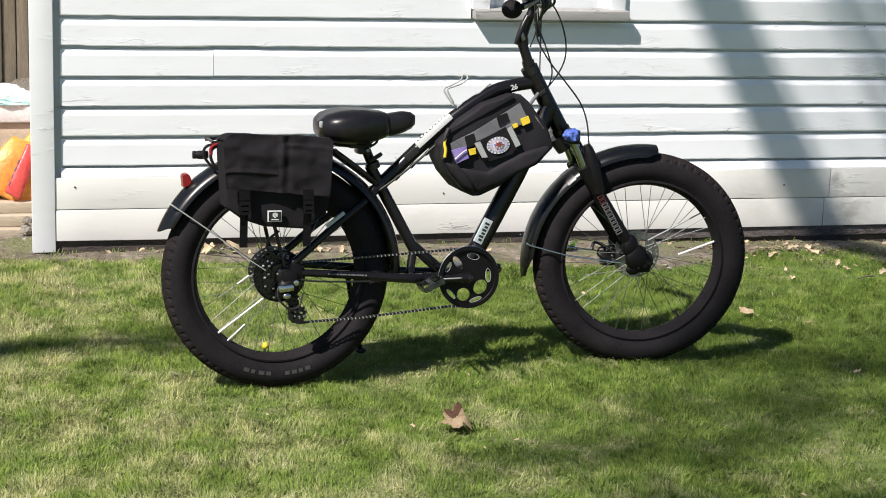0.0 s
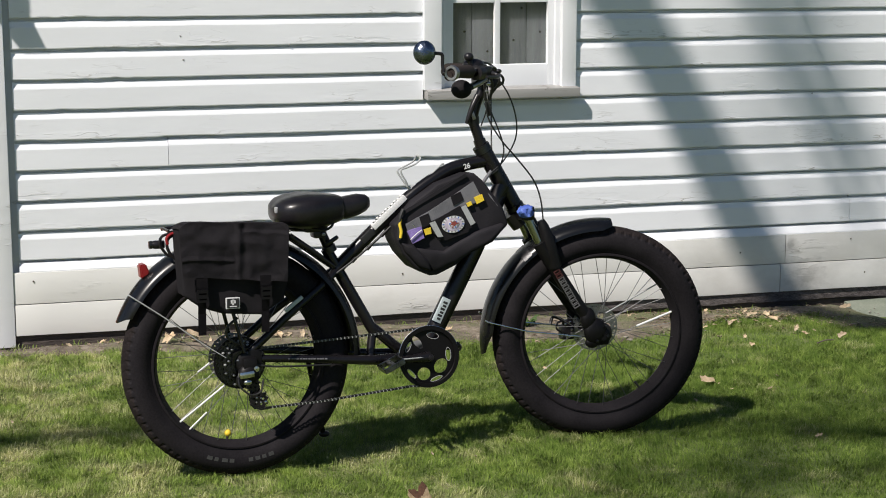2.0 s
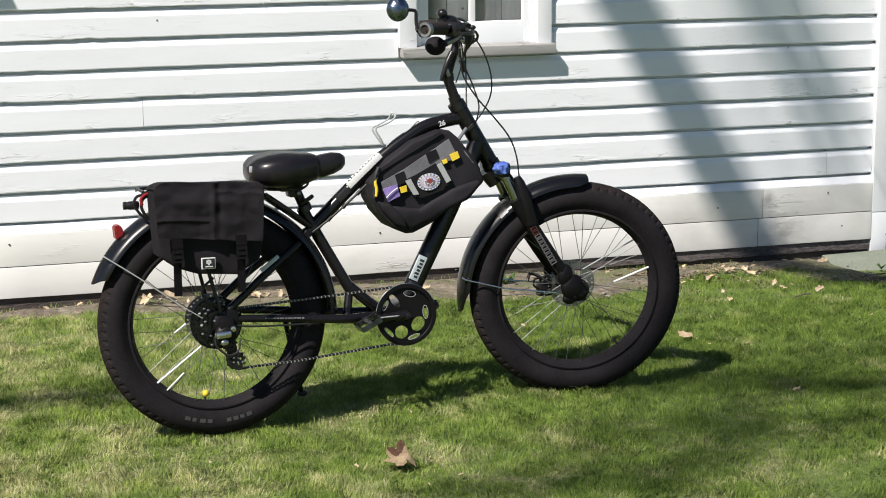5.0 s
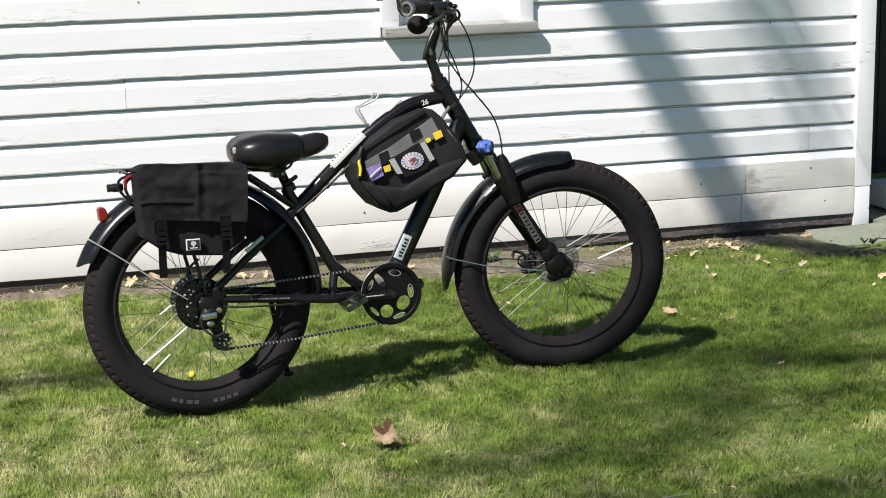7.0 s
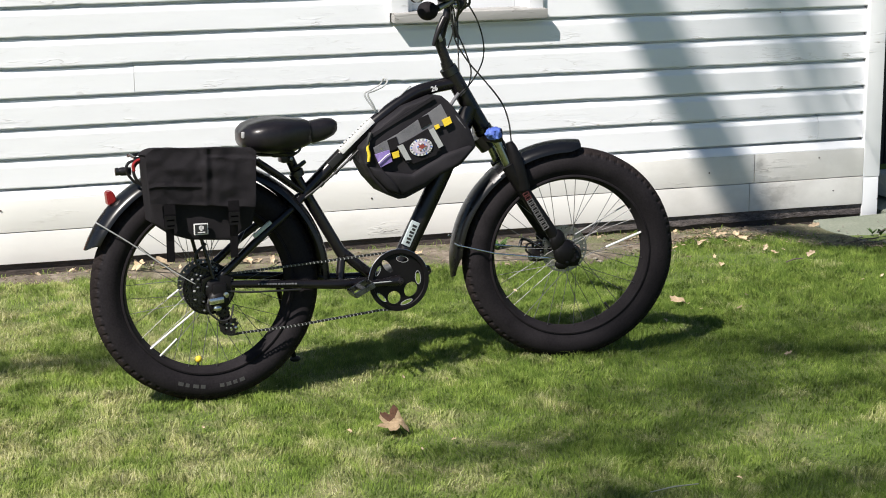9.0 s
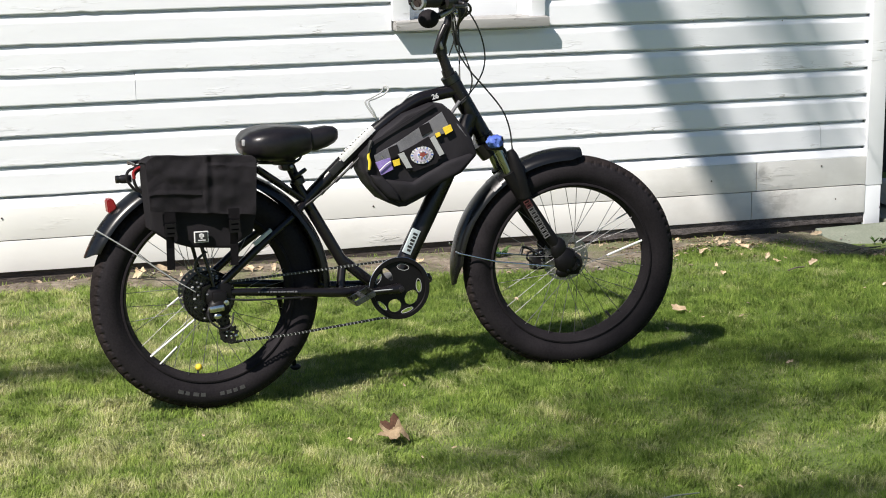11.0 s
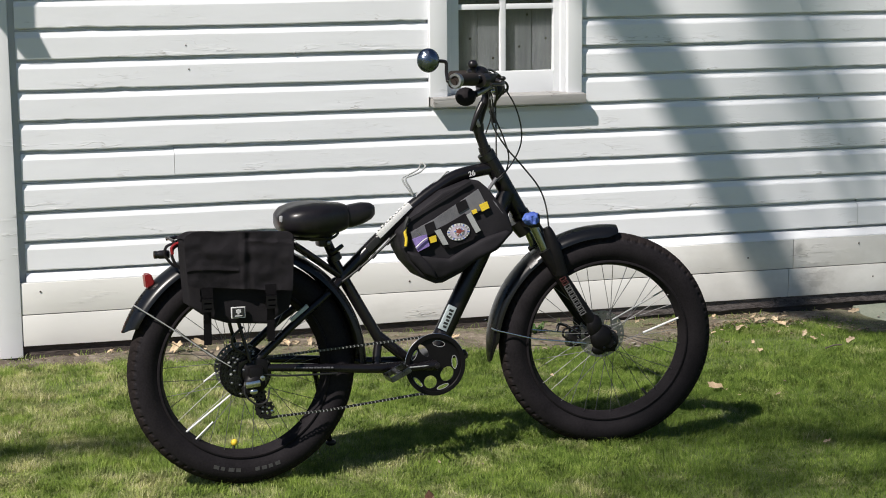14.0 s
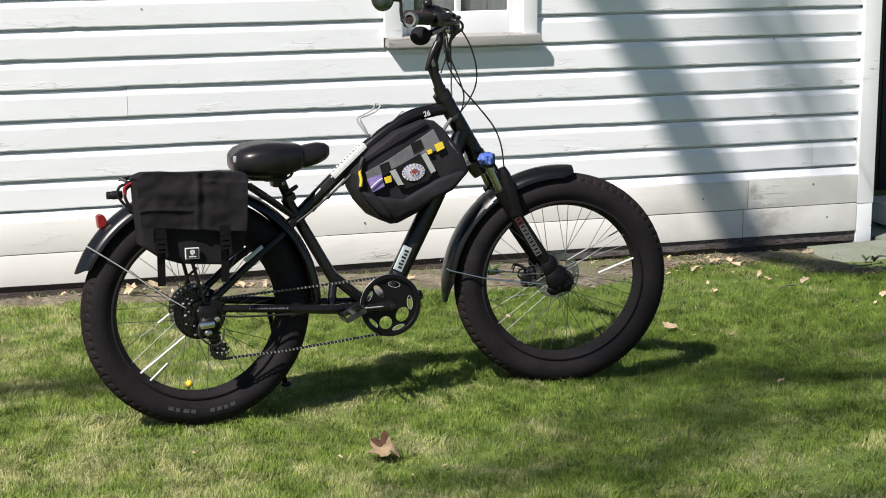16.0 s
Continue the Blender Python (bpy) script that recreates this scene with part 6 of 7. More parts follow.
# ---- pannier bag hung on the rack ----
def build_pannier():
    bag = thing("pannier_bag", "black canvas pannier with a buckled flap, hung on the rack", "bag", LEAN)
    bm = bmesh.new()
    cushion(bm, [(-0.194, 0.795), (0.158, 0.795), (0.152, 0.64), (0.136, 0.560), (0.065, 0.514), (-0.062, 0.526), (-0.128, 0.548), (-0.182, 0.588), (-0.190, 0.70)], -0.165, -0.066, 0.008, 0.006, 1)
    part("bag_body", bm, CANVAS, bag)
    bm = bmesh.new()
    n, mz = 84, 40
    rows = []
    for j in range(mz + 1):
        row = []
        t = j / mz
        for i in range(n + 1):
            u = i / n
            x = -0.198 + 0.346 * u + 0.010 * t * (0.5 - u) * 2
            top = 0.832 - 0.014 * u + 0.004 * noise.noise(Vector((u * 5, 0, 3)))
            low = 0.651 - 0.030 * u
            top -= 0.022 * max(0, 1 - u / 0.10) ** 2 + 0.010 * max(0, 1 - (1 - u) / 0.05) ** 2
            if t < 0.22:
                q = t / 0.22
                y, z = -0.060 - 0.138 * q, top - 0.012 * q * q - 0.026 * (1 - q)
            else:
                q = (t - 0.22) / 0.78
                y, z = -0.198 - 0.004 * math.sin(math.pi * q), top - 0.012 + (low - top + 0.012) * q
            fold = 0.0045 * math.exp(-((u - 0.545 + 0.02 * t) / 0.026) ** 2) - 0.003 * math.exp(-((u - 0.60 + 0.01 * t) / 0.03) ** 2)
            crease = 0.007 * noise.noise(Vector((u * 4, t * 5, 1))) + 0.0035 * noise.noise(Vector((u * 10, t * 9, 2)))
            seam = 0.006 * math.exp(-((t - 0.74) / 0.022) ** 2) * (u < 0.50) + 0.005 * math.exp(-((t - 0.36) / 0.02) ** 2) * (u > 0.54)
            row.append(bm.verts.new((x, y + (crease - fold - seam if t > 0.2 else crease * 0.3), z + 0.002 * noise.noise(Vector((u * 6, t, 9))))))
        rows.append(row)
    for a, b in zip(rows, rows[1:]):
        for i in range(n):
            bm.faces.new((a[i], a[i + 1], b[i + 1], b[i]))
    bmesh.ops.solidify(bm, geom=bm.faces[:], thickness=0.004)
    part("flap", bm, LIT_CANVAS, bag, "wide canvas flap, creased")
    for x in (-0.130, 0.069):
        bm = bmesh.new()
        tube_pts = [(x, -0.198, 0.645), (x, -0.200, 0.615), (x, -0.192, 0.575), (x + 0.002, -0.176, 0.53), (x + 0.002, -0.172, 0.462)]
        for k in range(len(tube_pts) - 1):
            a, b = Vector(tube_pts[k]), Vector(tube_pts[k + 1])
            w = 0.0175 if k < 2 else 0.0125
            vs = [bm.verts.new(q) for q in (a + Vector((-w, 0, 0)), a + Vector((w, 0, 0)), b + Vector((w, 0, 0)), b + Vector((-w, 0, 0)))]
            bm.faces.new(vs)
        bmesh.ops.solidify(bm, geom=bm.faces[:], thickness=0.003)
        st = part("strap", bm, CANVAS, bag)
        bm = bmesh.new()
        plate(bm, [(x - 0.0165, 0.570), (x + 0.0165, 0.570), (x + 0.0165, 0.609), (x - 0.0165, 0.609)], -0.200, -0.207, [[(x - 0.0115, 0.577), (x + 0.0115, 0.577), (x + 0.0115, 0.582), (x - 0.0115, 0.582)], [(x - 0.0115, 0.594), (x + 0.0115, 0.594), (x + 0.0115, 0.599), (x - 0.0115, 0.599)]])
        part("buckle", bm, RING_BLACK, st, smooth=False)
    bm = bmesh.new()
    box(bm, (-0.055, -0.186, 0.543), (-0.011, -0.180, 0.578), None, 0.001)
    bd = part("badge", bm, MARK_WHITE, bag, "small white woven badge")
    bm = bmesh.new()
    box(bm, (-0.052, -0.1875, 0.546), (-0.014, -0.1855, 0.575))
    part("badge_field", bm, MARK_BLACK, bd, smooth=False)
    for lo, hi in (((-0.040, 0.560), (-0.025, 0.570)), ((-0.036, 0.555), (-0.030, 0.572)), ((-0.044, 0.549), (-0.021, 0.552))):
        bm = bmesh.new()
        box(bm, (lo[0], -0.1885, lo[1]), (hi[0], -0.187, hi[1]))
        part("badge_mark", bm, MARK_WHITE, bd, smooth=False)
    return bag


pannier = build_pannier()


# ---- bag strapped inside the frame ----
def build_frame_bag():
    bag = thing("frame_bag", "charcoal triangular frame bag with grey tape, patch and yellow tabs", "bag", LEAN)
    bm = bmesh.new()
    cushion(bm, [(0.559, 0.8015), (0.598, 0.8455), (0.676, 0.897), (0.773, 0.930), (0.804, 0.927), (0.832, 0.903), (0.868, 0.857), (0.902, 0.809), (0.920, 0.754), (0.864, 0.699), (0.789, 0.664), (0.736, 0.626), (0.672, 0.598), (0.648, 0.597), (0.599, 0.622), (0.555, 0.673), (0.534, 0.7165), (0.526, 0.770)], -0.068, 0.060, 0.006, 0.006, 4)
    part("bag_body", bm, BAG_GREY, bag)

    def patch(name, corners, y, mater, lift_=0.003, label="", parent=None, round_=0.0):
        bm = bmesh.new()
        plate(bm, corners, y, y - lift_)
        if round_:
            bmesh.ops.bevel(bm, geom=[e for e in bm.edges if abs(e.verts[0].co.y - e.verts[1].co.y) > 0.001], offset=round_, segments=4, affect="EDGES")
        for v in bm.verts:
            v.co.y += 0.0025 * noise.noise(Vector((v.co.x * 30, 0, v.co.z * 30)))
        return part(name, bm, mater, parent or bag, label, smooth=False)

    patch("grey_strip", [(0.562, 0.772), (0.643, 0.8115), (0.7495, 0.8744), (0.7944, 0.902), (0.8275, 0.838), (0.742, 0.818), (0.642, 0.775), (0.574, 0.734)], -0.077, STRIP_GREY, 0.003, "wide grey webbing strip")
    patch("seam_strip", [(0.540, 0.806), (0.770, 0.930), (0.775, 0.920), (0.545, 0.796)], -0.074, BAG_GREY)
    for c in ([(0.608, 0.793), (0.639, 0.8045), (0.649, 0.769), (0.618, 0.758)], [(0.7146, 0.8577), (0.7494, 0.8708), (0.7602, 0.8428), (0.7252, 0.826)]):
        patch("loop_square", c, -0.080, CANVAS)
    patch("pocket_flap", [(0.642, 0.772), (0.756, 0.830), (0.797, 0.777), (0.784, 0.741), (0.682, 0.710), (0.659, 0.726)], -0.081, CANVAS, 0.006, "black flap pocket", None, 0.012)
    for c in ([(0.639, 0.773), (0.658, 0.779), (0.685, 0.727), (0.666, 0.726)], [(0.748, 0.8194), (0.764, 0.827), (0.796, 0.767), (0.780, 0.759)]):
        patch("silver_tape", c, -0.0885, REFLECTIVE, 0.002, "silver reflective tape")
    pat = patch("round_patch", ring_pts(0.720, 0.766, 0.0275, 28, 0.0385, radians(8)), -0.0885, MARK_WHITE, 0.002, "round sewn patch, white rim round a red centre")
    patch("patch_ring", ring_pts(0.720, 0.766, 0.021, 24, 0.030, radians(8)), -0.0907, LILAC, 0.001, "", pat)
    patch("patch_centre", ring_pts(0.721, 0.767, 0.013, 20, 0.0185, radians(8)), -0.0919, MARK_WHITE, 0.001, "", pat)
    patch("patch_emblem", [(0.710, 0.765), (0.716, 0.775), (0.728, 0.777), (0.732, 0.768), (0.723, 0.760)], -0.0929, MARK_RED, 0.001, "", pat)
    for k in range(18):
        a = radians(20 * k)
        patch("patch_stitch", ring_pts(0.720 + 0.0340 * math.cos(a), 0.766 + 0.0243 * math.sin(a), 0.0020, 6, 0.0045, a), -0.0907, MARK_GREY if k % 3 else BLUE, 0.001, "", pat)
    for k in range(9):
        a = radians(40 * k + 11)
        patch("patch_mark", ring_pts(0.721 + 0.014 * math.cos(a), 0.767 + 0.010 * math.sin(a), 0.0022, 6, 0.0042, a * 2.3), -0.0934, (MARK_RED, BLUE, MARK_GREY)[k % 3], 0.0008, "", pat)
    pipe("cross_cord", [(0.574, -0.093, 0.722), (0.596, -0.095, 0.742), (0.612, -0.095, 0.752)], 0.0022, MARK_WHITE, bag, 6)
    for c in ([(0.795, 0.850), (0.822, 0.860), (0.8295, 0.8396), (0.804, 0.828)], [(0.768, 0.832), (0.784, 0.838), (0.787, 0.826), (0.773, 0.820)], [(0.622, 0.752), (0.645, 0.758), (0.648, 0.738), (0.627, 0.7335)]):
        patch("yellow_tab", c, -0.081, YELLOW, 0.004, "yellow webbing tab")
    patch("purple_pouch", [(0.565, 0.7495), (0.590, 0.757), (0.613, 0.762), (0.621, 0.725), (0.583, 0.708)], -0.081, PURPLE, 0.008, "small purple pouch")
    patch("net_pocket", [(0.562, 0.768), (0.600, 0.792), (0.615, 0.7616), (0.569, 0.7456)], -0.080, STRIP_GREY, 0.003)
    pipe("zip_cord", [(0.546, -0.078, 0.790), (0.541, -0.083, 0.772), (0.545, -0.085, 0.750), (0.543, -0.083, 0.728)], 0.0052, YELLOW, bag, 8, "yellow zip-pull cord")
    pipe("zip", [(0.556, -0.076, 0.820), (0.546, -0.080, 0.80), (0.540, -0.080, 0.772), (0.540, -0.078, 0.722)], 0.0062, MARK_BLACK, bag, 8)
    pipe("metal_ring", [(0.585, -0.083, 0.770), (0.594, -0.086, 0.756), (0.582, -0.086, 0.745)], 0.0022, STEEL, bag, 6)
    pipe("piping", [(0.832, -0.060, 0.885), (0.850, -0.066, 0.858), (0.880, -0.066, 0.818)], 0.006, STRIP_GREY, bag, 8)
    pipe("bag_strap", [(0.838, -0.03, 0.880), (0.855, -0.03, 0.905), (0.876, -0.028, 0.93)], 0.006, STRIP_GREY, bag, 8)
    bm = bmesh.new()
    cushion(bm, [(0.590, 0.694), (0.690, 0.676), (0.800, 0.738), (0.896, 0.764), (0.906, 0.750), (0.850, 0.704), (0.785, 0.672), (0.733, 0.637), (0.655, 0.610)], -0.084, -0.060, 0.010, 0.010, 7)
    part("lower_pouch", bm, BAG_GREY, bag, "slumped lower pouch of charcoal nylon")
    bm = bmesh.new()
    cushion(bm, [(0.545, 0.712), (0.588, 0.702), (0.640, 0.640), (0.648, 0.610), (0.605, 0.628), (0.560, 0.680)], -0.086, -0.062, 0.006, 0.008, 9)
    part("side_gusset", bm, BAG_GREY, bag)
    return bag


frame_bag = build_frame_bag()

# warp the bike, less wheels and mudguards, and bags to fit the camera's view
def fit_to_view(top, skip):
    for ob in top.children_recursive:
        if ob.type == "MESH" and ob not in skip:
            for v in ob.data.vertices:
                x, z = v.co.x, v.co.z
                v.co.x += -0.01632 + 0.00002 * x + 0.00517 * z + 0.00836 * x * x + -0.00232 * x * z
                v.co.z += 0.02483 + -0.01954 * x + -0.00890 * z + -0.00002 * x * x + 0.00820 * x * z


fit_to_view(bike, {mark, *[w for top in (rear, front, fr, ff) for w in (top, *top.children_recursive)]})
fit_to_view(pannier, ())
fit_to_view(frame_bag, ())


# ---- fallen leaves, a stick and a weed ----
def build_leaf(x, y, size, seed, tilt):
    rnd = random.Random(seed)
    bm = bmesh.new()
    lobes = 5
    pts = []
    for k in range(lobes * 4):
        a = 2 * math.pi * k / (lobes * 4)
        r = (0.95 if k % 4 == 0 else 0.85 if k % 4 in (1, 3) else 0.70) * rnd.uniform(0.75, 1.15)
        pts.append((1.15 * r * math.cos(a), 0.72 * r * math.sin(a)))
    c = bm.verts.new((0, 0, 0.0))
    ring1 = [bm.verts.new((u * 0.5, v * 0.5, 0)) for u, v in pts]
    ring2 = [bm.verts.new((u, v, 0)) for u, v in pts]
    n = len(pts)
    for k in range(n):
        j = (k + 1) % n
        bm.faces.new((c, ring1[k], ring1[j]))
        bm.faces.new((ring1[k], ring2[k], ring2[j], ring1[j]))
    curl = rnd.uniform(0.2, 0.55)
    for v in bm.verts:
        d = v.co.length
        v.co.z = curl * v.co.x * abs(v.co.x) + 0.55 * d * d * noise.noise(Vector((v.co.x * 1.5, v.co.y * 1.5, seed))) + 0.45 * abs(v.co.y) ** 1.3
        v.co *= size * 0.68
    turn = pose(0, 0, 0, 0, 0, rnd.uniform(0, 360))
    bmesh.ops.transform(bm, matrix=pose(0, 0, 0, tilt, rnd.uniform(-10, 10), 0) @ turn, verts=bm.verts)
    low = min(v.co.z for v in bm.verts)
    bmesh.ops.solidify(bm, geom=bm.faces[:], thickness=0.0008)
    ob = tagged(link_bm("fallen_leaf", bm, TAN_LEAF if seed % 3 == 1 else DRY_LEAF, True), "curled dry brown leaf lying on the ground", "leaf", "fallen leaves")
    ob.matrix_basis = pose(x, y, lift(x, y) + (0.012 if y < soil_edge(x) - 0.05 else 0.006) - low - 0.034 * max(0.0, 1 - abs(y + 0.02) / 0.12))


def build_big_leaf(x, y, size):
    """A brown lobed leaf, folded: the rear lobes stand up, the front curls down over the grass."""
    bm = bmesh.new()
    n = 60
    rows = []
    for j in range(6):
        rows.append([])
        for k in range(n):
            a = 2 * math.pi * k / n
            r = (0.54 + 0.46 * abs(math.cos(2.5 * a + 0.5)) ** 0.8 + 0.05 * math.sin(17 * a)) * j / 5
            rows[-1].append(Vector((r * math.cos(a), r * math.sin(a), 0)))

    def shape(p):
        u, v = p.x, p.y
        if v > 0.05:
            t = v - 0.05
            q = Vector((u * (1 - 0.25 * t) - 0.25 * t, 0.05 + 0.28 * t, 0.92 * t + 0.10 * math.sin(5 * u)))
        else:
            q = Vector((u, v * 0.8, 0.32 * v * (1 + u) + 0.06 * math.sin(6 * u)))
        q.z += 0.22 * u - 0.55 * max(0, u - 0.55) ** 1.2 * 3
        return q * size

    c = bm.verts.new(shape(Vector((0, 0, 0))))
    rings = [[bm.verts.new(shape(p)) for p in row] for row in rows[1:]]
    for k in range(n):
        bm.faces.new((c, rings[0][k], rings[0][(k + 1) % n]))
    for a, b in zip(rings, rings[1:]):
        for k in range(n):
            f = bm.faces.new((a[k], b[k], b[(k + 1) % n], a[(k + 1) % n]))
            # the standing rear lobes take the darker brown
            f.material_index = 1 if math.sin(2 * math.pi * k / n) > 0.72 else 0
    low = min(v.co.z for v in bm.verts)
    bmesh.ops.solidify(bm, geom=bm.faces[:], thickness=0.0008)
    ob = tagged(link_bm("fallen_leaf", bm, [TAN_LEAF, LEAF_DARK], True), "large folded brown leaf with lobes standing up from the grass", "leaf", "fallen leaves")
    ob.matrix_basis = pose(x, y, lift(x, y) + 0.010 - low, 0, 0, -14)


build_big_leaf(0.469, -2.640, 0.050)
for i, (x, y, s, tilt) in enumerate(((1.908, -1.493, 0.060, 30), (1.976, -2.269, 0.020, 12), (2.765, -0.938, 0.034, 40), (2.646, -0.842, 0.036, 40), (2.654, -0.738, 0.026, 6), (2.615, -0.698, 0.022, 18), (2.967, -1.248, 0.040, 24), (2.871, -1.346, 0.016, 6), (2.764, -1.378, 0.012, 6), (2.347, -0.945, 0.027, 60), (3.147, -0.249, 0.040, 40), (2.713, -0.788, 0.012, 8), (2.69, -0.42, 0.05, 40), (2.74, -0.266, 0.04, 60), (3.09, -0.80, 0.045, 20), (3.20, -0.82, 0.04, 24), (2.456, -0.486, 0.026, 12), (2.677, -0.517, 0.020, 10), (2.72, -0.33, 0.034, 22), (2.507, -0.471, 0.022, 10), (2.28, -0.765, 0.024, 6), (2.384, -0.796, 0.018, 6), (2.598, -0.832, 0.016, 8), (2.105, -1.62, 0.014, 4), (2.381, -0.272, 0.030, 20), (2.549, -0.302, 0.034, 25), (2.629, -0.339, 0.036, 30), (2.241, -0.515, 0.020, 8), (2.297, -0.399, 0.028, 10), (0.429, -0.269, 0.036, 30), (0.478, -0.24, 0.034, 24), (0.578, -0.259, 0.028, 30), (0.061, -0.229, 0.030, 12), (0.12, -0.219, 0.036, 20), (-0.368, -0.198, 0.028, 8), (1.506, -0.642, 0.020, 6), (1.389, -1.082, 0.016, 4), (0.464, -0.222, 0.056, 28), (0.119, -0.162, 0.055, 28), (0.013, -0.22, 0.05, 28), (0.524, -0.208, 0.034, 28))):
    build_leaf(x, y, s, i + 1, tilt * 0.4)
rnd = random.Random(21)
for i in range(22):
    x = rnd.uniform(-0.5, 3.3)
    build_leaf(x, rnd.uniform(soil_edge(x) + 0.02, -0.05), rnd.uniform(0.012, 0.028), 50 + i, rnd.uniform(0, 14))
for i in range(26):
    build_leaf(rnd.uniform(2.2, 2.92), rnd.uniform(-0.62, -0.12), rnd.uniform(0.012, 0.024), 200 + 3 * i + (2 if i % 4 else 0), rnd.uniform(0, 8))
for i in range(14):
    build_leaf(rnd.uniform(-0.9, 2.6), rnd.uniform(-3.4, -0.9), rnd.uniform(0.007, 0.013), 120 + i, 5)
bm = bmesh.new()
for i in range(760):
    x = rnd.uniform(-0.55, 3.25) if i % 3 == 0 else rnd.uniform(2.1, 3.35)
    y = rnd.uniform(soil_edge(x) - 0.10, -0.07 if x < 3.10 else -0.68)
    n, w, a = rnd.uniform(0.005, 0.020), rnd.uniform(0.002, 0.008), rnd.uniform(0, 6.28)
    u, v, up = Vector((math.cos(a), math.sin(a), rnd.uniform(-0.15, 0.3))) * n, Vector((-math.sin(a), math.cos(a), rnd.uniform(-0.3, 0.3))) * w, Vector((0, 0, rnd.uniform(0.001, 0.005)))
    o = Vector((x, y, lift(x, y) + 0.011 - 0.034 * max(0.0, 1 - abs(y + 0.02) / 0.12)))
    q = [bm.verts.new(o + e) for e in (-u, -v + up, u, v + up)]
    bm.faces.new((q[0], q[1], q[2]))
    bm.faces.new((q[0], q[2], q[3]))
bmesh.ops.solidify(bm, geom=bm.faces[:], thickness=0.0006)
tagged(link_bm("leaf_litter", bm, LITTER, False), "crumbled brown and tan leaf litter along the wall", "leaf litter", kind="stuff")
bm = bmesh.new()
for i in range(620):
    x = rnd.uniform(-0.7, 3.9)
    y = rnd.uniform(soil_edge(x) - 0.12, -0.03)
    r = rnd.uniform(0.0018, 0.0055) if i % 14 else rnd.uniform(0.006, 0.012)
    vs = bmesh.ops.create_icosphere(bm, subdivisions=1, radius=r)["verts"]
    for v in vs:
        v.co = Vector((v.co.x * rnd.uniform(0.8, 1.4), v.co.y * rnd.uniform(0.8, 1.3), v.co.z * 0.5)) + Vector((x, y, lift(x, y) + 0.006 - 0.030 * max(0.0, 1 - abs(y + 0.02) / 0.12)))
tagged(link_bm("soil_clods", bm, CLOD, False), "loose grey-brown crumbs and pebbles on the soil", "pebbles", kind="stuff")
bm = bmesh.new()
tube(bm, [(0.985, -3.40, 0.024), (1.06, -3.39, 0.028), (1.135, -3.385, 0.026)], [0.0018, 0.0026, 0.0018], 8)
tagged(link_bm("stick", bm, CONCRETE, True), "short pale grey stick on the grass", "stick")
for pts in ([(2.60, -1.035, 0.016), (2.645, -1.020, 0.022), (2.69, -1.005, 0.018)], [(3.010, -0.80, 0.016), (3.09, -0.79, 0.026), (3.15, -0.765, 0.020), (3.20, -0.74, 0.016)], [(3.24, -0.66, 0.020), (3.30, -0.64, 0.026), (3.36, -0.655, 0.022)]):
    bm = bmesh.new()
    tube(bm, curve_pts(pts, 4), 0.0030, 8)
    tagged(link_bm("stick", bm, BARK, True), "short dark twig lying near the slab", "stick")


def build_weed(x, y, s, seed):
    rnd = random.Random(seed)
    w = thing("weed", "small green broad-leaved weed by the wall", "plant", pose(x, y, lift(x, y) + 0.006))
    for k in range(7):
        a = rnd.uniform(0, 6.28)
        n = s * rnd.uniform(0.7, 1.2)
        bm = bmesh.new()
        rows = []
        for j in range(6):
            t = j / 5
            c = Vector((math.cos(a) * n * 0.7 * t, math.sin(a) * n * 0.7 * t, n * (t - 0.35 * t * t)))
            wd = 0.16 * n * math.sin(math.pi * (0.12 + 0.86 * t))
            sd = Vector((-math.sin(a), math.cos(a), 0)) * wd
            rows.append([bm.verts.new(c - sd), bm.verts.new(c + Vector((0, 0, -0.15 * wd))), bm.verts.new(c + sd)])
        for p, q in zip(rows, rows[1:]):
            for j in range(2):
                bm.faces.new((p[j], p[j + 1], q[j + 1], q[j]))
        bmesh.ops.solidify(bm, geom=bm.faces[:], thickness=0.0006)
        part("weed_leaf", bm, WEED, w)


build_weed(1.571, -0.301, 0.075, 3)
build_weed(1.605, -0.272, 0.05, 4)
build_weed(3.316, -0.561, 0.05, 5)
build_weed(3.291, -0.531, 0.035, 6)


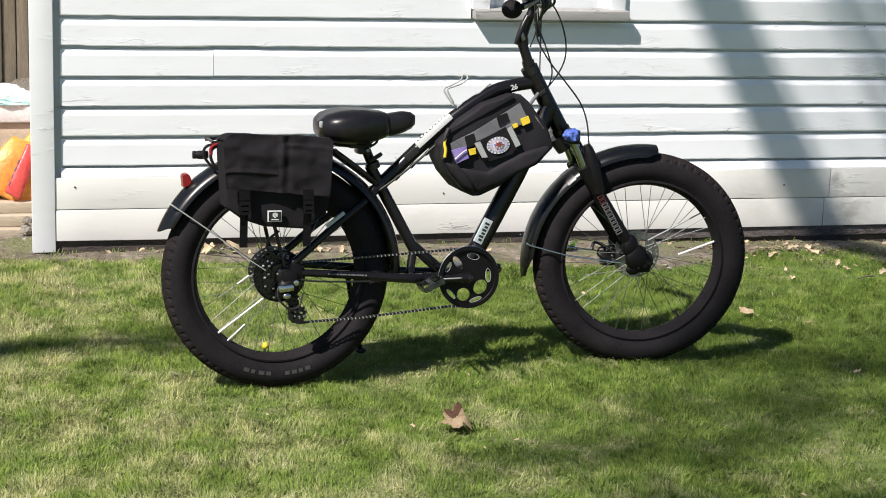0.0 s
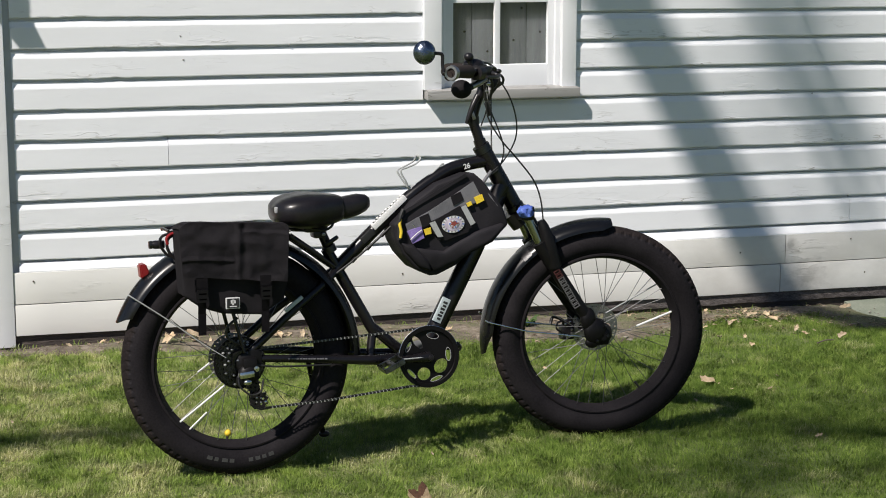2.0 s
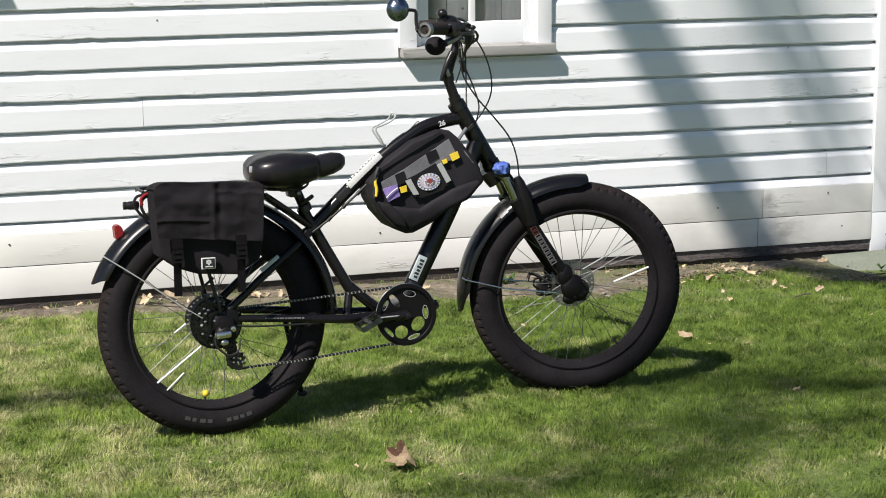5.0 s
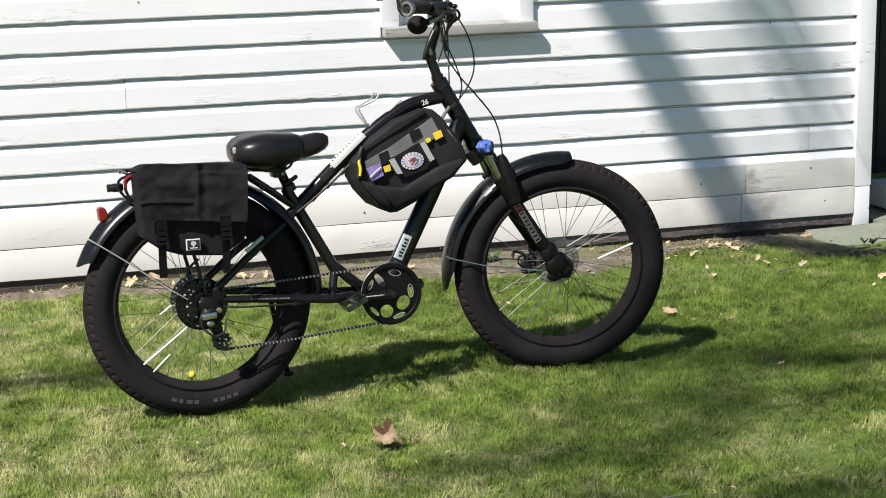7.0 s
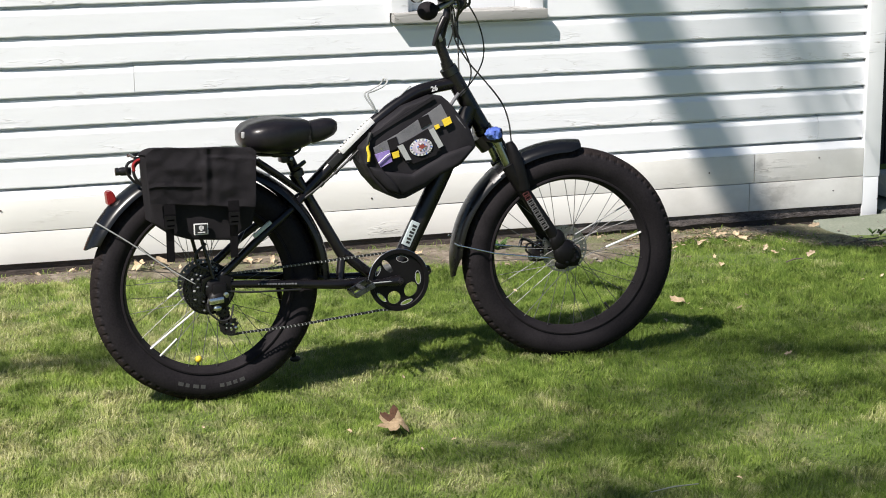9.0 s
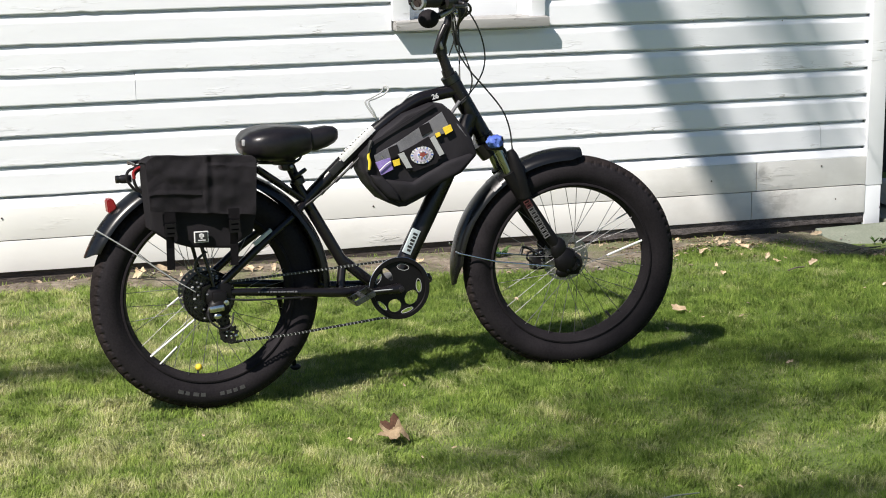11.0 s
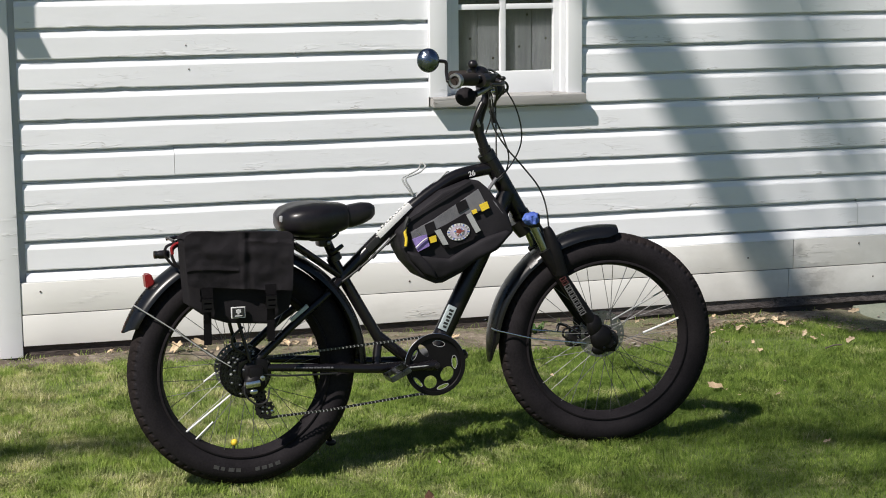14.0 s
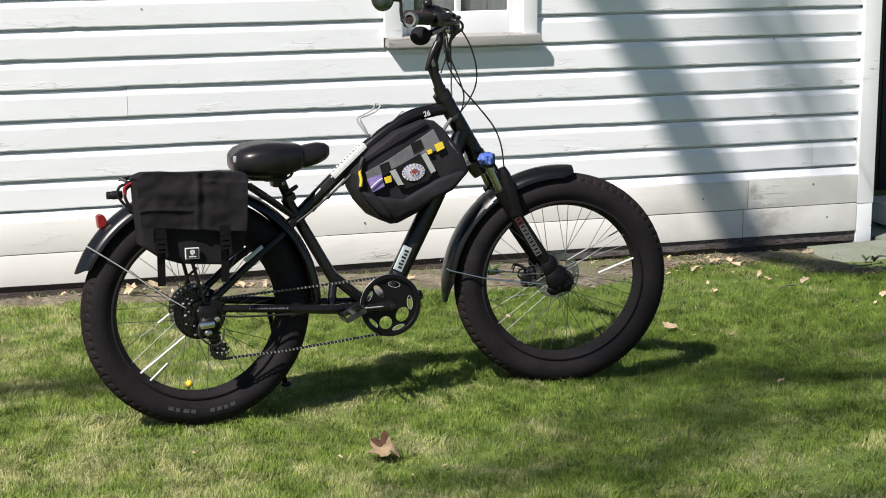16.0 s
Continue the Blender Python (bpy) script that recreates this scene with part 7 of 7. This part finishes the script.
# ---- unseen trees, their limbs set to cast the shade on wall and lawn ----
def build_tree(base, label, trunk_pts, r0, r1, boughs, seed, leaves):
    """A trunk with tapering limbs, short twigs on them and small young leaves."""
    base = Vector(base)
    tree = thing("tree", label, "tree", Matrix.Translation(base + Vector((-0.030, 0.0, -0.020))))
    rnd = random.Random(seed)

    def limb(name, pts, ra, rb, parent):
        p = [q - base for q in curve_pts(pts, 6)]
        bm = bmesh.new()
        tube(bm, p, [ra + (rb - ra) * k / (len(p) - 1) for k in range(len(p))], 10)
        return part(name, bm, BARK, parent), p

    trunk, _ = limb("trunk", trunk_pts, r0, r1, tree)
    leaf = bmesh.new()
    for pts, ra, rb, twigs, *reach in boughs:
        reach = reach[0] if reach else 1.0
        _, p = limb("limb", pts, ra, rb, trunk)
        for k in range(len(p) // 3, len(p) - 1, 2):
            q = p[k]
            for _ in range(twigs):
                d = Vector((rnd.uniform(-1, 1), rnd.uniform(-1, 1), rnd.uniform(-0.2, 0.9))).normalized()
                n = rnd.uniform(0.4, 1.1) * reach
                end = q + d * n
                bm = bmesh.new()
                tube(bm, [q, q + d * n * 0.5 + Vector((0, 0, 0.05)), end], [0.018, 0.011, 0.004], 6)
                part("twig", bm, BARK, trunk)
                for _ in range(leaves):
                    c = q.lerp(end, rnd.uniform(0.3, 1.05)) + Vector((rnd.uniform(-0.18, 0.18), rnd.uniform(-0.18, 0.18), rnd.uniform(-0.18, 0.18)))
                    u = Vector((rnd.uniform(-1, 1), rnd.uniform(-1, 1), rnd.uniform(-1, 1))).normalized() * rnd.uniform(0.03, 0.06)
                    w = u.orthogonal().normalized() * 0.022
                    leaf.faces.new([leaf.verts.new(c + o) for o in (-u, w, u, -w)])
    tagged(part("young_leaves", leaf, WEED, tree, "small unfolding green leaves"), kind="stuff")


def beside(x, z, far):
    """The place, far metres higher, whose shade falls on the front wall at x, z."""
    return (x - 0.72 * far + 0.030, -0.52 * far, z + far + 0.020)


def above(x, y, h):
    """The place at height h whose shade falls on the lawn at x, y."""
    return (x - 0.72 * h + 0.030, y - 0.52 * h, h)


build_tree((-12.0, -6.2, 0), "tall nearly bare tree beyond the end of the lawn",
           [(-12.0, -6.2, -0.2), (-12.05, -6.2, 4.0), (-11.9, -6.1, 9.0), (-12.0, -6.0, 13.0)], 0.42, 0.24,
           [([(-12.0, -6.0, 13.0), (-9.0, -5.0, 14.0), (-6.0, -4.1, 12.6), (-4.4, -3.72, 11.0), (-3.485, -3.69, 9.44), (-2.941, -3.69, 8.498), (-2.432, -3.69, 7.616), (-2.149, -3.69, 7.125), (-1.985, -3.69, 6.86), (-1.61, -3.71, 6.4), (-1.10, -3.69, 5.9), (-0.32, -3.61, 5.3)], 0.17, 0.080, 0),
            ([(-9.0, -5.0, 14.0), (-5.2, -4.2, 11.8), beside(1.55, 1.95, 7.6), beside(2.12, 1.20, 7.6), beside(2.48, 0.70, 7.6), beside(2.74, 0.36, 7.6), beside(2.96, 0.05, 7.6)], 0.06, 0.05, 0),
            ([(-9.0, -5.0, 14.0), (-7.2, -6.0, 14.8), beside(2.45, 1.80, 11.5), beside(2.92, 1.05, 11.5), beside(3.14, 0.72, 11.5), beside(3.26, 0.52, 11.5), beside(3.40, 0.25, 11.5)], 0.062, 0.045, 0),
            ([(-7.2, -6.0, 14.8), beside(2.62, 1.80, 11.5), beside(3.08, 1.05, 11.5), beside(3.27, 0.74, 11.5), beside(3.38, 0.56, 11.5)], 0.055, 0.035, 0),
            ([(-7.2, -6.0, 14.8), beside(2.82, 1.75, 12.2), beside(3.20, 1.05, 12.2), beside(3.36, 0.74, 12.2), beside(3.48, 0.5, 12.2)], 0.035, 0.025, 0),
            ([(-11.9, -6.1, 9.0), (-9.0, -6.3, 9.0), above(-1.1, -1.60, 9.0), above(-0.58, -1.55, 9.0), above(-0.34, -1.57, 9.1), above(-0.12, -1.66, 9.2)], 0.11, 0.045, 1, 0.3)], 11, 8)
# made-up tree: thin high limbs veil the right of the wall with shade
build_tree((-20.0, -9.0, 0), "unseen bare tree added to dim the right of the wall",
           [(-20.0, -9.0, -0.2), (-20.1, -9.1, 8.0), (-19.9, -9.0, 16.0), (-20.0, -9.0, 25.0)], 0.5, 0.2,
           [([(-20.0, -9.0, 20.0 + 0.6 * k), beside(x - 0.85, 2.7, 22.0), beside(x - 0.10, 0.9, 22.0), beside(x + 0.12, 0.45, 22.0), beside(x + 0.30, 0.0, 22.0)], 0.026, 0.022, 0) for k, x in enumerate((2.74, 2.92, 3.10, 3.26))], 31, 0)
build_tree((-4.6, -12.6, 0), "unseen tree in first leaf, placed to dapple the lawn with shade",
           [(-4.6, -12.6, -0.2), (-4.65, -12.5, 2.5), (-4.9, -12.3, 6.0), (-5.42, -11.92, 9.4)], 0.36, 0.22,
           [([(-5.42, -11.92, 9.4), (-5.03, -11.01, 10.6), (-5.20, -9.74, 11.8), above(3.0, -2.48, 12.3), above(2.6, -2.32, 12.0), above(2.24, -2.24, 11.8), above(1.98, -2.16, 11.6)], 0.11, 0.070, 0),
            ([(-5.20, -9.74, 11.8), above(3.1, -2.3, 12.2), above(2.68, -1.80, 13.0), above(2.42, -1.89, 13.4), above(2.19, -1.97, 13.4), above(1.95, -2.06, 13.0)], 0.024, 0.024, 1, 0.25),
            ([(-5.20, -9.74, 11.8), above(5.2, -2.2, 10.0), above(4.4, -1.1, 9.0), above(3.5, -0.86, 8.6), above(3.15, -0.80, 8.4), above(3.02, -0.74, 8.4), above(2.92, -0.66, 8.4)], 0.05, 0.07, 0),
            ([above(2.24, -2.21, 12.5), above(1.92, -2.09, 12.4), above(1.76, -2.05, 12.4), above(1.60, -2.04, 12.4), above(1.36, -1.99, 12.4)], 0.048, 0.042, 1, 0.22),
            ([(-5.20, -9.74, 11.8), above(3.2, -3.0, 12.5), above(2.2, -2.68, 13.5), above(1.85, -2.58, 13.8), above(1.55, -2.50, 14.0), above(1.28, -2.46, 14.0), above(1.02, -2.52, 14.0)], 0.03, 0.036, 1, 0.2),
            ([above(1.98, -2.12, 12.5), above(1.73, -2.42, 12.8), above(1.60, -2.63, 13.0), above(1.36, -2.88, 13.2), above(1.10, -2.93, 13.2), above(0.90, -2.88, 13.2), above(0.72, -2.83, 13.2), above(0.58, -2.87, 13.2)], 0.030, 0.055, 1, 0.3),
            ([(-5.20, -9.74, 11.8), above(2.4, -3.62, 11.7), above(1.9, -3.50, 11.6), above(1.62, -3.44, 11.6), above(1.30, -3.46, 11.6), above(1.02, -3.40, 11.6), above(0.87, -3.24, 11.6)], 0.034, 0.026, 1, 0.28),
            ([above(1.9, -3.50, 11.6), above(1.66, -3.41, 11.6), above(1.50, -3.43, 11.6)], 0.055, 0.04, 1, 0.2),
            ([above(1.02, -3.40, 11.6), above(0.92, -3.36, 11.6), above(0.87, -3.26, 11.6)], 0.085, 0.06, 1, 0.16)], 23, 6)


# ---- grass ----
def build_grass():
    rng = np.random.default_rng(5)

    def scatter(n, x0, x1, y0, y1):
        return np.stack([rng.uniform(x0, x1, n), rng.uniform(y0, y1, n)], 1)

    pts = np.concatenate([scatter(640000, -1.35, 3.6, -3.9, -0.06), scatter(60000, -3.5, 6.0, -6.2, 0.0)])
    grid = [noise.noise(Vector((x * 2.2, y * 2.2, 7.7))) for x in np.arange(-4, 7, 0.1) for y in np.arange(-7, 1, 0.1)]
    grid = np.array(grid).reshape(110, 80)
    ix, iy = ((pts[:, 0] + 4) / 0.1).astype(int), ((pts[:, 1] + 7) / 0.1).astype(int)
    lush = grid[ix, iy]
    edge = np.array([soil_edge(x) for x in np.arange(-4, 7, 0.1)])[ix]
    thin = np.clip((edge - pts[:, 1] + 0.05 * lush) / 0.10 + rng.normal(0, 0.35, len(pts)), 0, 1)
    strays = (0.09 + 0.45 * ((pts[:, 0] > 2.15) & (pts[:, 0] < 2.95) & (lush > -0.12))) * (pts[:, 1] < -0.06)
    thin = np.maximum(thin, strays)
    keep = thin * np.clip(0.80 + 0.5 * lush, 0.35, 1) > rng.uniform(0, 1, len(pts))
    bare = np.zeros(len(pts))
    for cx, cy, rx, ry, amt in ((2.393, -0.691, 0.42, 0.06, 0.9), (-0.329, -0.62, 0.34, 0.07, 0.8), (2.108, -1.033, 0.20, 0.05, 0.5), (0.518, -0.709, 0.30, 0.06, 0.6), (1.638, -2.735, 0.26, 0.10, 0.6), (-0.764, -1.378, 0.25, 0.08, 0.6), (0.228, -3.083, 0.35, 0.10, 0.5), (1.217, -0.935, 0.35, 0.06, 0.6), (2.012, -2.656, 0.30, 0.08, 0.5)):
        bare = np.maximum(bare, amt * np.exp(-(((pts[:, 0] - cx) / rx) ** 2 + ((pts[:, 1] - cy) / ry) ** 2)))
    keep &= bare < rng.uniform(0, 1, len(pts))
    keep &= ~((pts[:, 0] > 3.05) & (pts[:, 1] > -0.84 + 0.05 * lush))
    keep &= ~((pts[:, 0] > -0.69) & (pts[:, 1] > -0.06))
    pts, lush = pts[keep], lush[keep]
    n = len(pts)
    tuft = np.array([noise.noise(Vector((x * 9, y * 9, 3.1))) for x, y in pts])
    h = np.clip(rng.normal(0.0215, 0.0055, n) * (1 + 0.5 * lush + 0.7 * tuft + 0.15 * (pts[:, 0] > 1.2)), 0.007, 0.055)
    w = rng.uniform(0.0008, 0.0018, n)
    a = rng.uniform(0, 2 * np.pi, n)
    b = 7 * np.array([noise.noise(Vector((x * 7, y * 7, 9.4))) for x, y in pts]) + rng.normal(0, 0.9, n)
    bend = rng.uniform(0.2, 1.3, n) * h
    z = np.array([lift(x, y) for x, y in pts]) - 0.008
    side = np.stack([np.cos(a), np.sin(a), 0 * a], 1) * w[:, None]
    fall = np.stack([np.cos(b), np.sin(b), 0 * b], 1) * bend[:, None]
    root = np.stack([pts[:, 0], pts[:, 1], z], 1)
    up = np.stack([0 * h, 0 * h, h], 1)
    mid = root + fall * 0.3 + up * 0.6
    tip = root + fall + up * (1 - 0.28 * (bend / h)[:, None])
    v = np.stack([root - side, root + side, mid + side * 0.8, mid - side * 0.8, tip], 1).reshape(-1, 3)
    k = np.arange(n)[:, None] * 5
    loops = np.concatenate([k + np.array([[0, 1, 2, 3]]), k + np.array([[3, 2, 4]])], 1).reshape(-1)
    me = bpy.data.meshes.new("grass")
    me.vertices.add(len(v))
    me.vertices.foreach_set("co", v.astype(np.float32).ravel())
    me.loops.add(len(loops))
    me.loops.foreach_set("vertex_index", loops.astype(np.int32))
    me.polygons.add(2 * n)
    starts = (np.arange(n)[:, None] * 7 + np.array([[0, 4]])).reshape(-1)
    me.polygons.foreach_set("loop_start", starts.astype(np.int32))
    me.update(calc_edges=True)
    me.validate()
    me.materials.append(BLADE)
    tagged(new("grass", me), "patchy spring lawn, green with dry straw spots", "grass", kind="stuff")


build_grass()
